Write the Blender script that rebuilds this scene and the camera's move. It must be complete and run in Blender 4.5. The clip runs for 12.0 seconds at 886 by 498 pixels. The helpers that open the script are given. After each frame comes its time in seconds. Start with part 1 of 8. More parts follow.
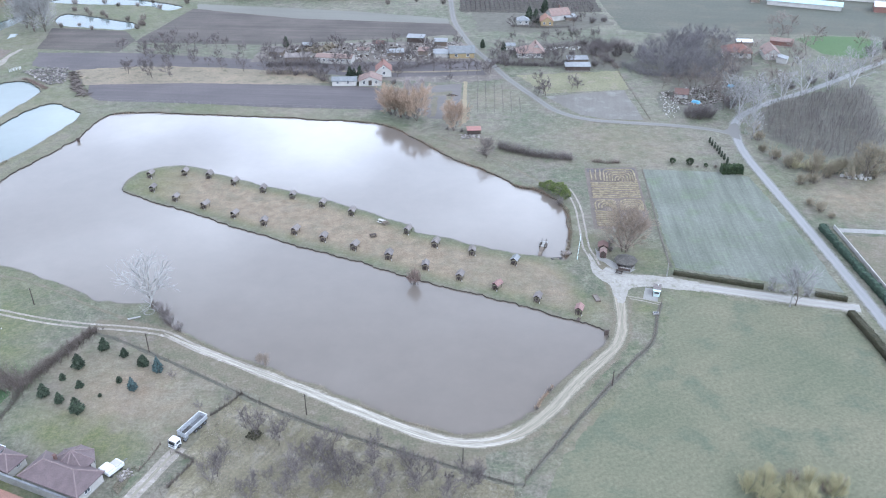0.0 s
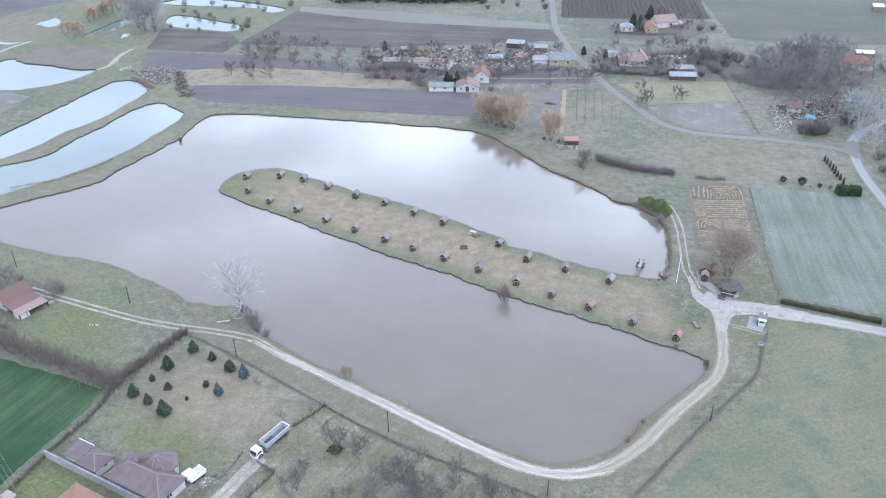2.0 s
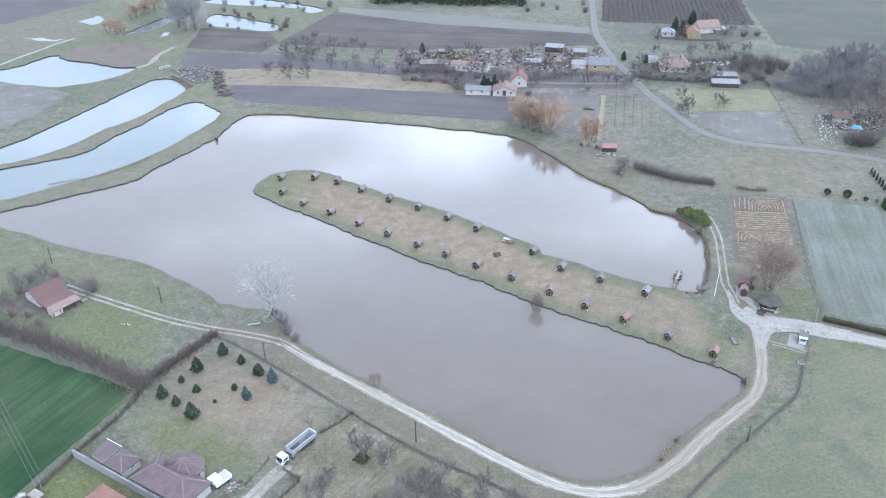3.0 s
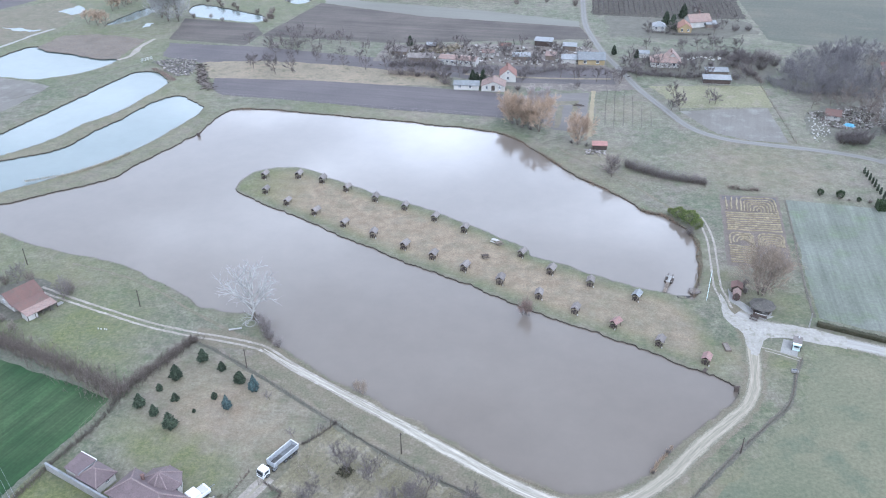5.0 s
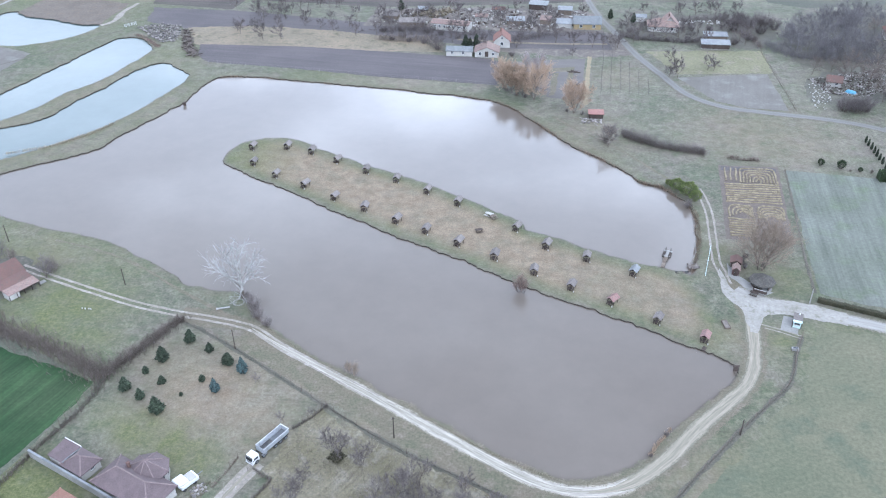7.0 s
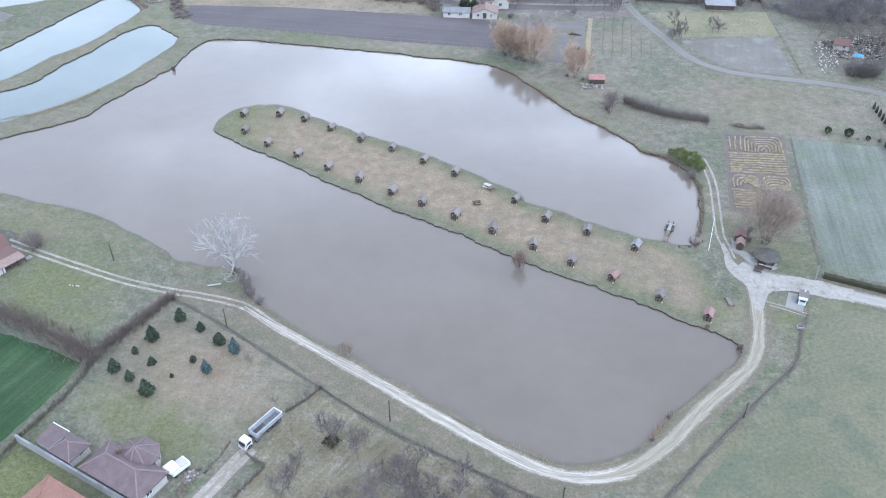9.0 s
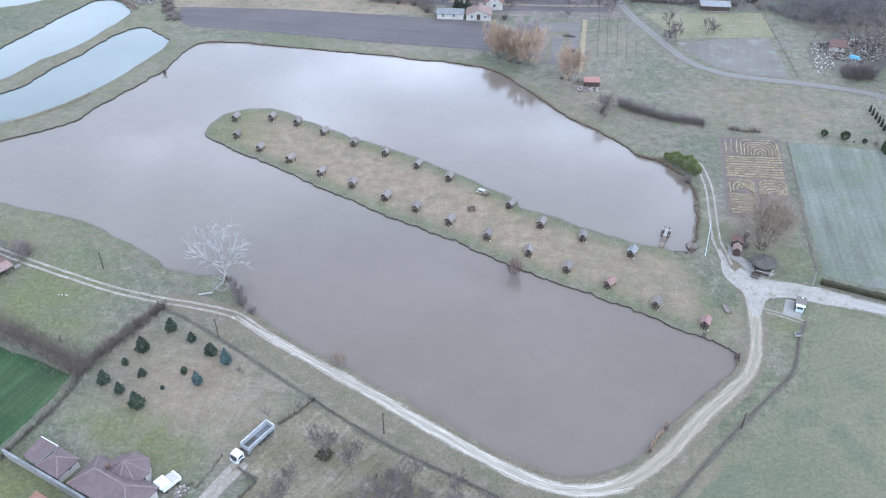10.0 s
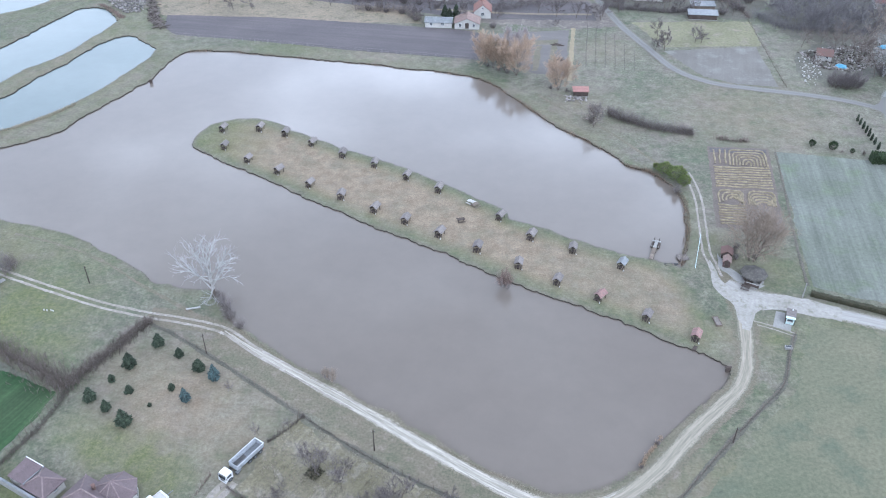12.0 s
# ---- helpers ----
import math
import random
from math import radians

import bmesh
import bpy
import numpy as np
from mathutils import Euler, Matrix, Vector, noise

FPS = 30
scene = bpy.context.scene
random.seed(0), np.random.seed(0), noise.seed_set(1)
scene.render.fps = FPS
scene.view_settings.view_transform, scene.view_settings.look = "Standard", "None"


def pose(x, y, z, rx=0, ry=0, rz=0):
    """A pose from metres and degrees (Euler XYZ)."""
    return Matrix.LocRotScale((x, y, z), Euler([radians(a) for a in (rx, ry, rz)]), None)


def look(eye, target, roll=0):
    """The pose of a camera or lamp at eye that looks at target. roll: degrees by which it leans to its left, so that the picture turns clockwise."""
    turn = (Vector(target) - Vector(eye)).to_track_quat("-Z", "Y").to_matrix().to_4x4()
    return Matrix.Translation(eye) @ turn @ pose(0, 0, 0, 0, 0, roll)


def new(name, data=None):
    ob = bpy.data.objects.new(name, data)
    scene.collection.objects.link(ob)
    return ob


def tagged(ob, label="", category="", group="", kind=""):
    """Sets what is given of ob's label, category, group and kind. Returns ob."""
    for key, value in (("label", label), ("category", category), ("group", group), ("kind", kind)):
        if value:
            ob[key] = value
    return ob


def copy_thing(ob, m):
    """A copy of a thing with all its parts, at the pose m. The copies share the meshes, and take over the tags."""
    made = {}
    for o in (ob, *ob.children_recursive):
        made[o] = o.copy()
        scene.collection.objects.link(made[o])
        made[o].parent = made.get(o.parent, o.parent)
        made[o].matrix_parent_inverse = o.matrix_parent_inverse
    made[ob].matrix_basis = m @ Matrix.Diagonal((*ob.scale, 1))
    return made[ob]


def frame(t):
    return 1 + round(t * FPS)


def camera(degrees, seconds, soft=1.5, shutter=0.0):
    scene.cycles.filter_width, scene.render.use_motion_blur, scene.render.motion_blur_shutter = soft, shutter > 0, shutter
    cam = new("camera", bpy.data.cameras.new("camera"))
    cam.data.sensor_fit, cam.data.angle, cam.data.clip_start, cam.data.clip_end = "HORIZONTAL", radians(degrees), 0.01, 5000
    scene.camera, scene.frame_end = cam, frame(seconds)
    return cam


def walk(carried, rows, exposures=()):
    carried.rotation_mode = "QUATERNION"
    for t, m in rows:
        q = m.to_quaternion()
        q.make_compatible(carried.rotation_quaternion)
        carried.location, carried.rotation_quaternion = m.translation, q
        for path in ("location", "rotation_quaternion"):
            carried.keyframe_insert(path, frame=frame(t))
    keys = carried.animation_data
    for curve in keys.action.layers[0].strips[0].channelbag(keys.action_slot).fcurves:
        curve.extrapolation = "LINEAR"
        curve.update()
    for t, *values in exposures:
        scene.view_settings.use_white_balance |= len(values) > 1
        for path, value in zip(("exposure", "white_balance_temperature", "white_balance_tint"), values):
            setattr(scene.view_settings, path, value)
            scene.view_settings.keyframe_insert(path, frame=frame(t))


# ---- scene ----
cam = camera(56.0, 12.0, soft=1.1)
PATH = [
    (0, (-0.187, 0.217, 109.029), (-0.179, 1.944, 108.02), -0.0),
    (0.5, (-0.214, 1.659, 109.005), (-0.201, 3.387, 107.997), 0.0),
    (1, (-0.476, 3.147, 108.892), (-0.478, 4.875, 107.886), 0.1),
    (1.5, (-0.776, 4.967, 108.776), (-0.864, 6.693, 107.769), -0.5),
    (2, (-0.81, 6.346, 108.924), (-1.017, 8.064, 107.92), -1.2),
    (2.5, (-0.829, 7.77, 108.994), (-1.103, 9.48, 107.992), -1.4),
    (3, (-0.972, 9.284, 108.926), (-1.259, 10.992, 107.925), -1.2),
    (5, (-1.587, 14.971, 109.144), (-1.844, 16.67, 108.121), -0.6),
    (5.5, (-1.746, 16.382, 109.118), (-1.998, 18.076, 108.085), -0.6),
    (6, (-1.907, 17.712, 109.087), (-2.153, 19.389, 108.024), -0.6),
    (6.5, (-2.113, 19.199, 109.062), (-2.353, 20.86, 107.975), -0.6),
    (7, (-2.241, 20.678, 109.087), (-2.477, 22.333, 107.987), -0.6),
    (7.5, (-2.485, 21.99, 109.072), (-2.717, 23.628, 107.947), -0.6),
    (9.5, (-3.165, 28.384, 109.743), (-3.383, 29.977, 108.554), -0.5),
    (10, (-3.27, 29.675, 110.028), (-3.479, 31.269, 108.839), -0.5),
    (10.5, (-3.424, 30.699, 110.358), (-3.616, 32.296, 109.17), -0.4),
    (11, (-3.656, 31.295, 110.787), (-3.833, 32.895, 109.6), -0.2),
    (11.5, (-3.781, 31.507, 111.01), (-3.951, 33.11, 109.825), -0.1),
    (12, (-3.876, 31.614, 111.113), (-4.057, 33.216, 109.93), -0.1),
]
walk(cam, [(t, look(eye, target, roll)) for t, eye, target, roll in PATH], [(0.0, 1.08, 5390, 9), (7.5, 1.07, 5370, 9), (12.0, 1.0, 5350, 9)])
# ---- world and light: a pale overcast spring sky, soft sun ----
world = bpy.data.worlds.new("overcast_sky")
scene.world = world
world.use_nodes = True
wn, wl = world.node_tree.nodes, world.node_tree.links
sky = wn.new("ShaderNodeTexSky")
sky.sky_type, sky.sun_disc = "NISHITA", False
sky.sun_elevation, sky.sun_rotation = radians(38), radians(215)
sky_gain = wn.new("ShaderNodeVectorMath")
sky_gain.operation = "SCALE"
sky_gain.inputs["Scale"].default_value = 0.03
wl.new(sky.outputs[0], sky_gain.inputs[0])
dirn = wn.new("ShaderNodeTexCoord")
flat = wn.new("ShaderNodeMapping")
flat.inputs["Scale"].default_value = (1.0, 1.0, 2.6)
wl.new(dirn.outputs["Generated"], flat.inputs["Vector"])
cloud = wn.new("ShaderNodeTexNoise")
cloud.inputs["Scale"].default_value = 3.1
cloud.inputs["Detail"].default_value = 5.0
cloud.inputs["Roughness"].default_value = 0.55
wl.new(flat.outputs[0], cloud.inputs["Vector"])
shape = wn.new("ShaderNodeValToRGB")
shape.color_ramp.elements[0].position, shape.color_ramp.elements[0].color = 0.40, (0.62, 0.638, 0.685, 1)
shape.color_ramp.elements[1].position, shape.color_ramp.elements[1].color = 0.58, (1.128, 1.137, 1.186, 1)
wl.new(cloud.outputs["Fac"], shape.inputs["Fac"])
updown = wn.new("ShaderNodeSeparateXYZ")
wl.new(dirn.outputs["Generated"], updown.inputs[0])
glow = wn.new("ShaderNodeFloatCurve")
curve = glow.mapping.curves[0]
curve.points[0].location, curve.points[1].location = (0.0, 0.45), (1.0, 0.27)
for cx, cy in ((0.25, 0.40), (0.30, 0.50), (0.36, 0.80), (0.45, 0.82), (0.52, 0.73), (0.60, 0.53), (0.70, 0.29)):
    curve.points.new(cx, cy)
glow.mapping.update()
wl.new(updown.outputs["Z"], glow.inputs["Value"])
bright = wn.new("ShaderNodeVectorMath")
bright.operation = "SCALE"
wl.new(shape.outputs[0], bright.inputs[0])
bearing = wn.new("ShaderNodeMapRange")  # the cloud cover is thickest in the west and thins out towards north and east
bearing.inputs["From Min"].default_value, bearing.inputs["From Max"].default_value = -1.0, 1.0
wl.new(updown.outputs["X"], bearing.inputs["Value"])
drift = wn.new("ShaderNodeFloatCurve")
thin = drift.mapping.curves[0]
thin.points[0].location, thin.points[1].location = (0.0, 0.52), (1.0, 0.66)
for cx, cy in ((0.22, 0.52), (0.34, 0.66), (0.43, 0.80), (0.56, 0.84), (0.68, 0.84)):
    thin.points.new(cx, cy)
drift.mapping.update()
wl.new(bearing.outputs["Result"], drift.inputs["Value"])
cover = wn.new("ShaderNodeMath")
cover.operation = "MULTIPLY"
wl.new(glow.outputs[0], cover.inputs[0])
wl.new(drift.outputs[0], cover.inputs[1])
wl.new(cover.outputs[0], bright.inputs["Scale"])
blend = wn.new("ShaderNodeMix")
blend.data_type = "RGBA"
blend.inputs["Factor"].default_value = 0.82
wl.new(sky_gain.outputs[0], blend.inputs["A"])
wl.new(bright.outputs[0], blend.inputs["B"])
back = wn["Background"]
wl.new(blend.outputs["Result"], back.inputs["Color"])
back.inputs["Strength"].default_value = 5.75

sun = new("sun", bpy.data.lights.new("sun", "SUN"))
sun.data.energy, sun.data.angle, sun.data.color = 1.1, radians(25), (1.0, 0.96, 0.9)
sun.matrix_world = look((60, -100, 130), (0, 0, 0))

# ---- materials ----
WATER_Z = -0.32


def mat(name, a, b, scale=0.3, fine=3.0, rough=0.9, bump=0.25, c=None, stripes=None, local=False, vary=0.0, metal=0.0, contrast=0.16, depth=0.05, speck=0.3, island=0.0):
    """Two colours mixed by a broad noise, a third in patches, furrows or courses on top, and fine grain in colour and relief."""
    m = bpy.data.materials.new(name)
    m.use_nodes = True
    n, l = m.node_tree.nodes, m.node_tree.links
    p = n["Principled BSDF"]
    p.inputs["Roughness"].default_value, p.inputs["Metallic"].default_value = rough, metal
    p.inputs["Specular IOR Level"].default_value = 0.25
    if local:
        at = n.new("ShaderNodeTexCoord").outputs["Object"]
    else:
        at = n.new("ShaderNodeNewGeometry").outputs["Position"]

    def noise_at(s, detail=4.0, rough_=0.55):
        t = n.new("ShaderNodeTexNoise")
        t.inputs["Scale"].default_value, t.inputs["Detail"].default_value, t.inputs["Roughness"].default_value = s, detail, rough_
        l.new(at, t.inputs["Vector"])
        return t.outputs["Fac"]

    def mix(fac, x, y, how="MIX"):
        k = n.new("ShaderNodeMix")
        k.data_type, k.blend_type = "RGBA", how
        for sock, v in (("Factor", fac), ("A", x), ("B", y)):
            if isinstance(v, (int, float)):
                k.inputs[sock].default_value = v
            elif isinstance(v, tuple):
                k.inputs[sock].default_value = (*v, 1) if len(v) == 3 else v
            else:
                l.new(v, k.inputs[sock])
        return k.outputs["Result"]

    def ramp(v, lo, hi):
        r = n.new("ShaderNodeMapRange")
        r.inputs["From Min"].default_value, r.inputs["From Max"].default_value = lo, hi
        l.new(v, r.inputs["Value"])
        return r.outputs["Result"]

    col = mix(ramp(noise_at(scale), 0.5 - contrast, 0.5 + contrast), a, b)
    if c:
        col = mix(ramp(noise_at(scale * 2.7, 5.0, 0.6), 0.52, 0.68), col, c)
    grain = noise_at(fine, 6.0, 0.7)
    dark = tuple(1 - speck for _ in range(3))
    lite = tuple(1 + speck for _ in range(3))
    col = mix(1.0, col, mix(ramp(grain, 0.3, 0.7), dark, lite), "MULTIPLY")
    height = grain
    if stripes:
        angle, period, amount = stripes

        def rows(across, length, rough_):
            t = n.new("ShaderNodeMapping")
            t.vector_type = "TEXTURE"
            t.inputs["Rotation"].default_value = (0, 0, radians(-angle))
            t.inputs["Scale"].default_value = (across, length, 1)
            l.new(at, t.inputs["Vector"])
            s = n.new("ShaderNodeTexNoise")
            s.inputs["Scale"].default_value, s.inputs["Detail"].default_value, s.inputs["Roughness"].default_value = 1.0, 3.0, rough_
            l.new(t.outputs[0], s.inputs["Vector"])
            return ramp(s.outputs["Fac"], 0.3, 0.7)

        k = mix(0.45, rows(period, period * 22, 0.5), rows(period * 0.28, period * 9, 0.6))
        col = mix(1.0, col, mix(k, tuple(1 - amount for _ in range(3)), tuple(1 + amount for _ in range(3))), "MULTIPLY")
    if vary:
        info = n.new("ShaderNodeObjectInfo")
        col = mix(1.0, col, mix(info.outputs["Random"], tuple(1 - vary for _ in range(3)), tuple(1 + vary for _ in range(3))), "MULTIPLY")
    if island:
        geo = n.new("ShaderNodeNewGeometry")
        col = mix(1.0, col, mix(geo.outputs["Random Per Island"], tuple(1 - island for _ in range(3)), tuple(1 + island for _ in range(3))), "MULTIPLY")
    l.new(col, p.inputs["Base Color"])
    if bump:
        b_ = n.new("ShaderNodeBump")
        b_.inputs["Strength"].default_value, b_.inputs["Distance"].default_value = bump, depth
        l.new(height, b_.inputs["Height"])
        l.new(b_.outputs[0], p.inputs["Normal"])
    return m


def ground_material():
    """Winter meadow: olive grass, straw-dry patches, bare soil on the banks; three attributes say where."""
    m = mat("meadow", (0.069, 0.074, 0.046), (0.111, 0.101, 0.073), 0.028, 1.6, bump=0.4, depth=0.12, contrast=0.13, speck=0.26)
    n, l = m.node_tree.nodes, m.node_tree.links
    p = n["Principled BSDF"]
    base = p.inputs["Base Color"].links[0].from_socket
    where = n.new("ShaderNodeNewGeometry").outputs["Position"]

    def grain(size, detail, low, high, lo, hi):
        t = n.new("ShaderNodeTexNoise")
        t.inputs["Scale"].default_value, t.inputs["Detail"].default_value, t.inputs["Roughness"].default_value = size, detail, 0.65
        l.new(where, t.inputs["Vector"])
        r = n.new("ShaderNodeMapRange")
        r.inputs["From Min"].default_value, r.inputs["From Max"].default_value = low, high
        r.inputs["To Min"].default_value, r.inputs["To Max"].default_value = lo, hi
        l.new(t.outputs["Fac"], r.inputs["Value"])
        return r.outputs["Result"]

    for size, amount, colour in ((0.085, 0.8, (0.114, 0.093, 0.076)), (0.19, 0.7, (0.054, 0.068, 0.034)), (0.55, 0.5, (0.130, 0.117, 0.084))):
        x = n.new("ShaderNodeMix")
        x.data_type = "RGBA"
        l.new(grain(size, 5.0, 0.48, 0.68, 0.0, amount), x.inputs["Factor"])
        l.new(base, x.inputs["A"])
        x.inputs["B"].default_value = (*colour, 1)
        base = x.outputs["Result"]
    for size, amount in ((0.16, 0.12), (0.42, 0.22), (1.6, 0.16), (5.0, 0.10)):
        v = n.new("ShaderNodeVectorMath")
        v.operation = "SCALE"
        l.new(base, v.inputs[0])
        l.new(grain(size, 4.0, 0.32, 0.68, 1 - amount, 1 + amount), v.inputs["Scale"])
        base = v.outputs[0]
    for layer, colour in (("straw", (0.190, 0.150, 0.104)), ("lush", (0.066, 0.080, 0.040)), ("soil", (0.074, 0.060, 0.047))):
        a = n.new("ShaderNodeAttribute")
        a.attribute_name = layer
        g = n.new("ShaderNodeTexNoise")
        g.inputs["Scale"].default_value, g.inputs["Detail"].default_value, g.inputs["Roughness"].default_value = 0.22, 6.0, 0.65
        pos = n.new("ShaderNodeNewGeometry")
        l.new(pos.outputs["Position"], g.inputs["Vector"])
        s = n.new("ShaderNodeMath")
        s.operation = "MULTIPLY_ADD"
        l.new(g.outputs["Fac"], s.inputs[0])
        s.inputs[1].default_value, s.inputs[2].default_value = {"straw": (2.6, -0.40), "lush": (2.2, -0.35), "soil": (3.2, -0.75)}[layer]
        k = n.new("ShaderNodeMath")
        k.operation, k.use_clamp = "MULTIPLY", True
        l.new(a.outputs["Fac"], k.inputs[0])
        l.new(s.outputs[0], k.inputs[1])
        x = n.new("ShaderNodeMix")
        x.data_type = "RGBA"
        l.new(k.outputs[0], x.inputs["Factor"])
        l.new(base, x.inputs["A"])
        x.inputs["B"].default_value = (*colour, 1)
        if layer in ("lush", "straw"):
            t = n.new("ShaderNodeTexNoise")
            t.inputs["Scale"].default_value, t.inputs["Detail"].default_value, t.inputs["Roughness"].default_value = (1.1 if layer == "lush" else 0.34), 5.0, 0.7
            l.new(pos.outputs["Position"], t.inputs["Vector"])
            r = n.new("ShaderNodeValToRGB")
            dark, pale = ((0.056, 0.064, 0.022, 1), (0.106, 0.107, 0.046, 1)) if layer == "lush" else ((0.120, 0.091, 0.059, 1), (0.176, 0.138, 0.092, 1))
            r.color_ramp.elements[0].position, r.color_ramp.elements[0].color = 0.36, dark
            r.color_ramp.elements[1].position, r.color_ramp.elements[1].color = 0.66, pale
            l.new(t.outputs["Fac"], r.inputs["Fac"])
            v = n.new("ShaderNodeVectorMath")
            v.operation = "SCALE"
            l.new(r.outputs[0], v.inputs[0])
            l.new(grain(2.6, 4.0, 0.32, 0.68, 0.76, 1.24), v.inputs["Scale"])
            l.new(v.outputs[0], x.inputs["B"])
        base = x.outputs["Result"]
    damp = n.new("ShaderNodeVectorMath")  # damp winter turf: a touch cooler all over
    damp.operation = "MULTIPLY"
    damp.inputs[1].default_value = (0.965, 0.985, 1.06)
    l.new(base, damp.inputs[0])
    l.new(damp.outputs[0], p.inputs["Base Color"])
    return m


def water_material(name, deep, shallow):
    m = mat(name, deep, shallow, 0.012, 0.15, rough=0.06, bump=0.0, speck=0.05)
    n, l = m.node_tree.nodes, m.node_tree.links
    p = n["Principled BSDF"]
    p.inputs["IOR"].default_value, p.inputs["Specular IOR Level"].default_value = 1.333, 0.5
    g = n.new("ShaderNodeTexNoise")
    g.inputs["Scale"].default_value, g.inputs["Detail"].default_value = 1.2, 3.0
    pos = n.new("ShaderNodeNewGeometry")
    l.new(pos.outputs["Position"], g.inputs["Vector"])
    b = n.new("ShaderNodeBump")
    b.inputs["Strength"].default_value, b.inputs["Distance"].default_value = 0.25, 0.02
    l.new(g.outputs["Fac"], b.inputs["Height"])
    l.new(b.outputs[0], p.inputs["Normal"])
    calm = n.new("ShaderNodeTexNoise")  # the wind ruffles the surface in broad patches
    calm.inputs["Scale"].default_value, calm.inputs["Detail"].default_value = 0.035, 3.0
    l.new(pos.outputs["Position"], calm.inputs["Vector"])
    ruffle = n.new("ShaderNodeMapRange")
    ruffle.inputs["From Min"].default_value, ruffle.inputs["From Max"].default_value = 0.4, 0.62
    ruffle.inputs["To Min"].default_value, ruffle.inputs["To Max"].default_value = 0.03, 0.10
    l.new(calm.outputs["Fac"], ruffle.inputs["Value"])
    l.new(ruffle.outputs["Result"], p.inputs["Roughness"])
    return m


WHEAT_DIR, SEED_DIR = 17, 4
M_GROUND = ground_material()
M_WATER = water_material("murky_water", (0.094, 0.080, 0.068), (0.103, 0.088, 0.075))
M_POND = water_material("greenish_pond_water", (0.080, 0.098, 0.094), (0.088, 0.105, 0.100))
M_PLUM = mat("ploughed_dark_soil", (0.060, 0.053, 0.055), (0.075, 0.066, 0.067), 0.05, 2.0, stripes=(95, 2.2, 0.16), depth=0.1)
M_SOIL = mat("brown_tilled_soil", (0.045, 0.038, 0.034), (0.066, 0.056, 0.049), 0.05, 1.5, stripes=(94, 4.0, 0.32), depth=0.1)
M_GREYSOIL = mat("grey_tilled_soil", (0.090, 0.083, 0.074), (0.112, 0.104, 0.094), 0.06, 1.5, stripes=(10, 2.0, 0.09), c=(0.135, 0.128, 0.119), speck=0.12)
M_DARKPLOT = mat("dark_grey_tilled_soil", (0.084, 0.076, 0.073), (0.102, 0.093, 0.088), 0.06, 1.5, stripes=(96, 2.0, 0.12), speck=0.12)
M_SEEDLING = mat("pale_seedling_field", (0.079, 0.086, 0.068), (0.107, 0.112, 0.097), 0.045, 1.2, stripes=(SEED_DIR, 1.9, 0.26), c=(0.083, 0.098, 0.066), speck=0.2)
M_WHEAT = mat("green_winter_wheat", (0.010, 0.030, 0.009), (0.030, 0.050, 0.021), 0.04, 1.6, stripes=(WHEAT_DIR, 1.8, 0.5), contrast=0.12, speck=0.22)
M_BRIGHT = mat("bright_green_crop", (0.042, 0.075, 0.026), (0.054, 0.086, 0.034), 0.06, 1.2)
M_STRAW = mat("straw_dry_grass", (0.160, 0.130, 0.094), (0.122, 0.104, 0.076), 0.09, 1.2, c=(0.081, 0.077, 0.050), bump=0.5, depth=0.15)
M_PALEGRASS = mat("pale_yellow_grass", (0.133, 0.124, 0.077), (0.102, 0.099, 0.059), 0.09, 1.2, c=(0.146, 0.124, 0.096))
M_STRIP = mat("pale_green_crop_strip", (0.100, 0.096, 0.084), (0.114, 0.110, 0.097), 0.03, 0.8, stripes=(98, 5.0, 0.06), speck=0.06)
M_REED = mat("reed_bed_brown", (0.084, 0.070, 0.058), (0.108, 0.090, 0.074), 0.15, 1.2, c=(0.104, 0.080, 0.060), island=0.3)
M_RIDGE = mat("straw_mulch", (0.176, 0.148, 0.098), (0.146, 0.121, 0.080), 0.4, 3.0, island=0.2)
M_TRACK = mat("pale_dirt_track", (0.20, 0.18, 0.158), (0.155, 0.137, 0.117), 0.25, 2.0, c=(0.248, 0.229, 0.205), bump=0.4)


WORN, SOFT = set(), {}


def softened(material):
    """The same surface thinning out raggedly towards its rim, where what lies under it shows."""
    if material.name in WORN:
        return material
    if material.name not in SOFT:
        m = material.copy()
        m.name = "soft_" + material.name
        n, l = m.node_tree.nodes, m.node_tree.links
        e = n.new("ShaderNodeAttribute")
        e.attribute_name = "edge"
        total = e.outputs["Fac"]
        where = n.new("ShaderNodeNewGeometry").outputs["Position"]
        for size, amount in ((0.45, 1.6), (4.5, 4.5)):
            g = n.new("ShaderNodeTexNoise")
            g.inputs["Scale"].default_value, g.inputs["Detail"].default_value = size, 3.0
            l.new(where, g.inputs["Vector"])
            s = n.new("ShaderNodeMath")
            s.operation = "MULTIPLY_ADD"
            l.new(g.outputs["Fac"], s.inputs[0])
            s.inputs[1].default_value = amount
            l.new(total, s.inputs[2])
            total = s.outputs[0]
        r = n.new("ShaderNodeMath")
        r.operation = "GREATER_THAN"
        r.inputs[1].default_value = 3.95
        l.new(total, r.inputs[0])
        l.new(r.outputs[0], n["Principled BSDF"].inputs["Alpha"])
        SOFT[material.name] = m
    return SOFT[material.name]


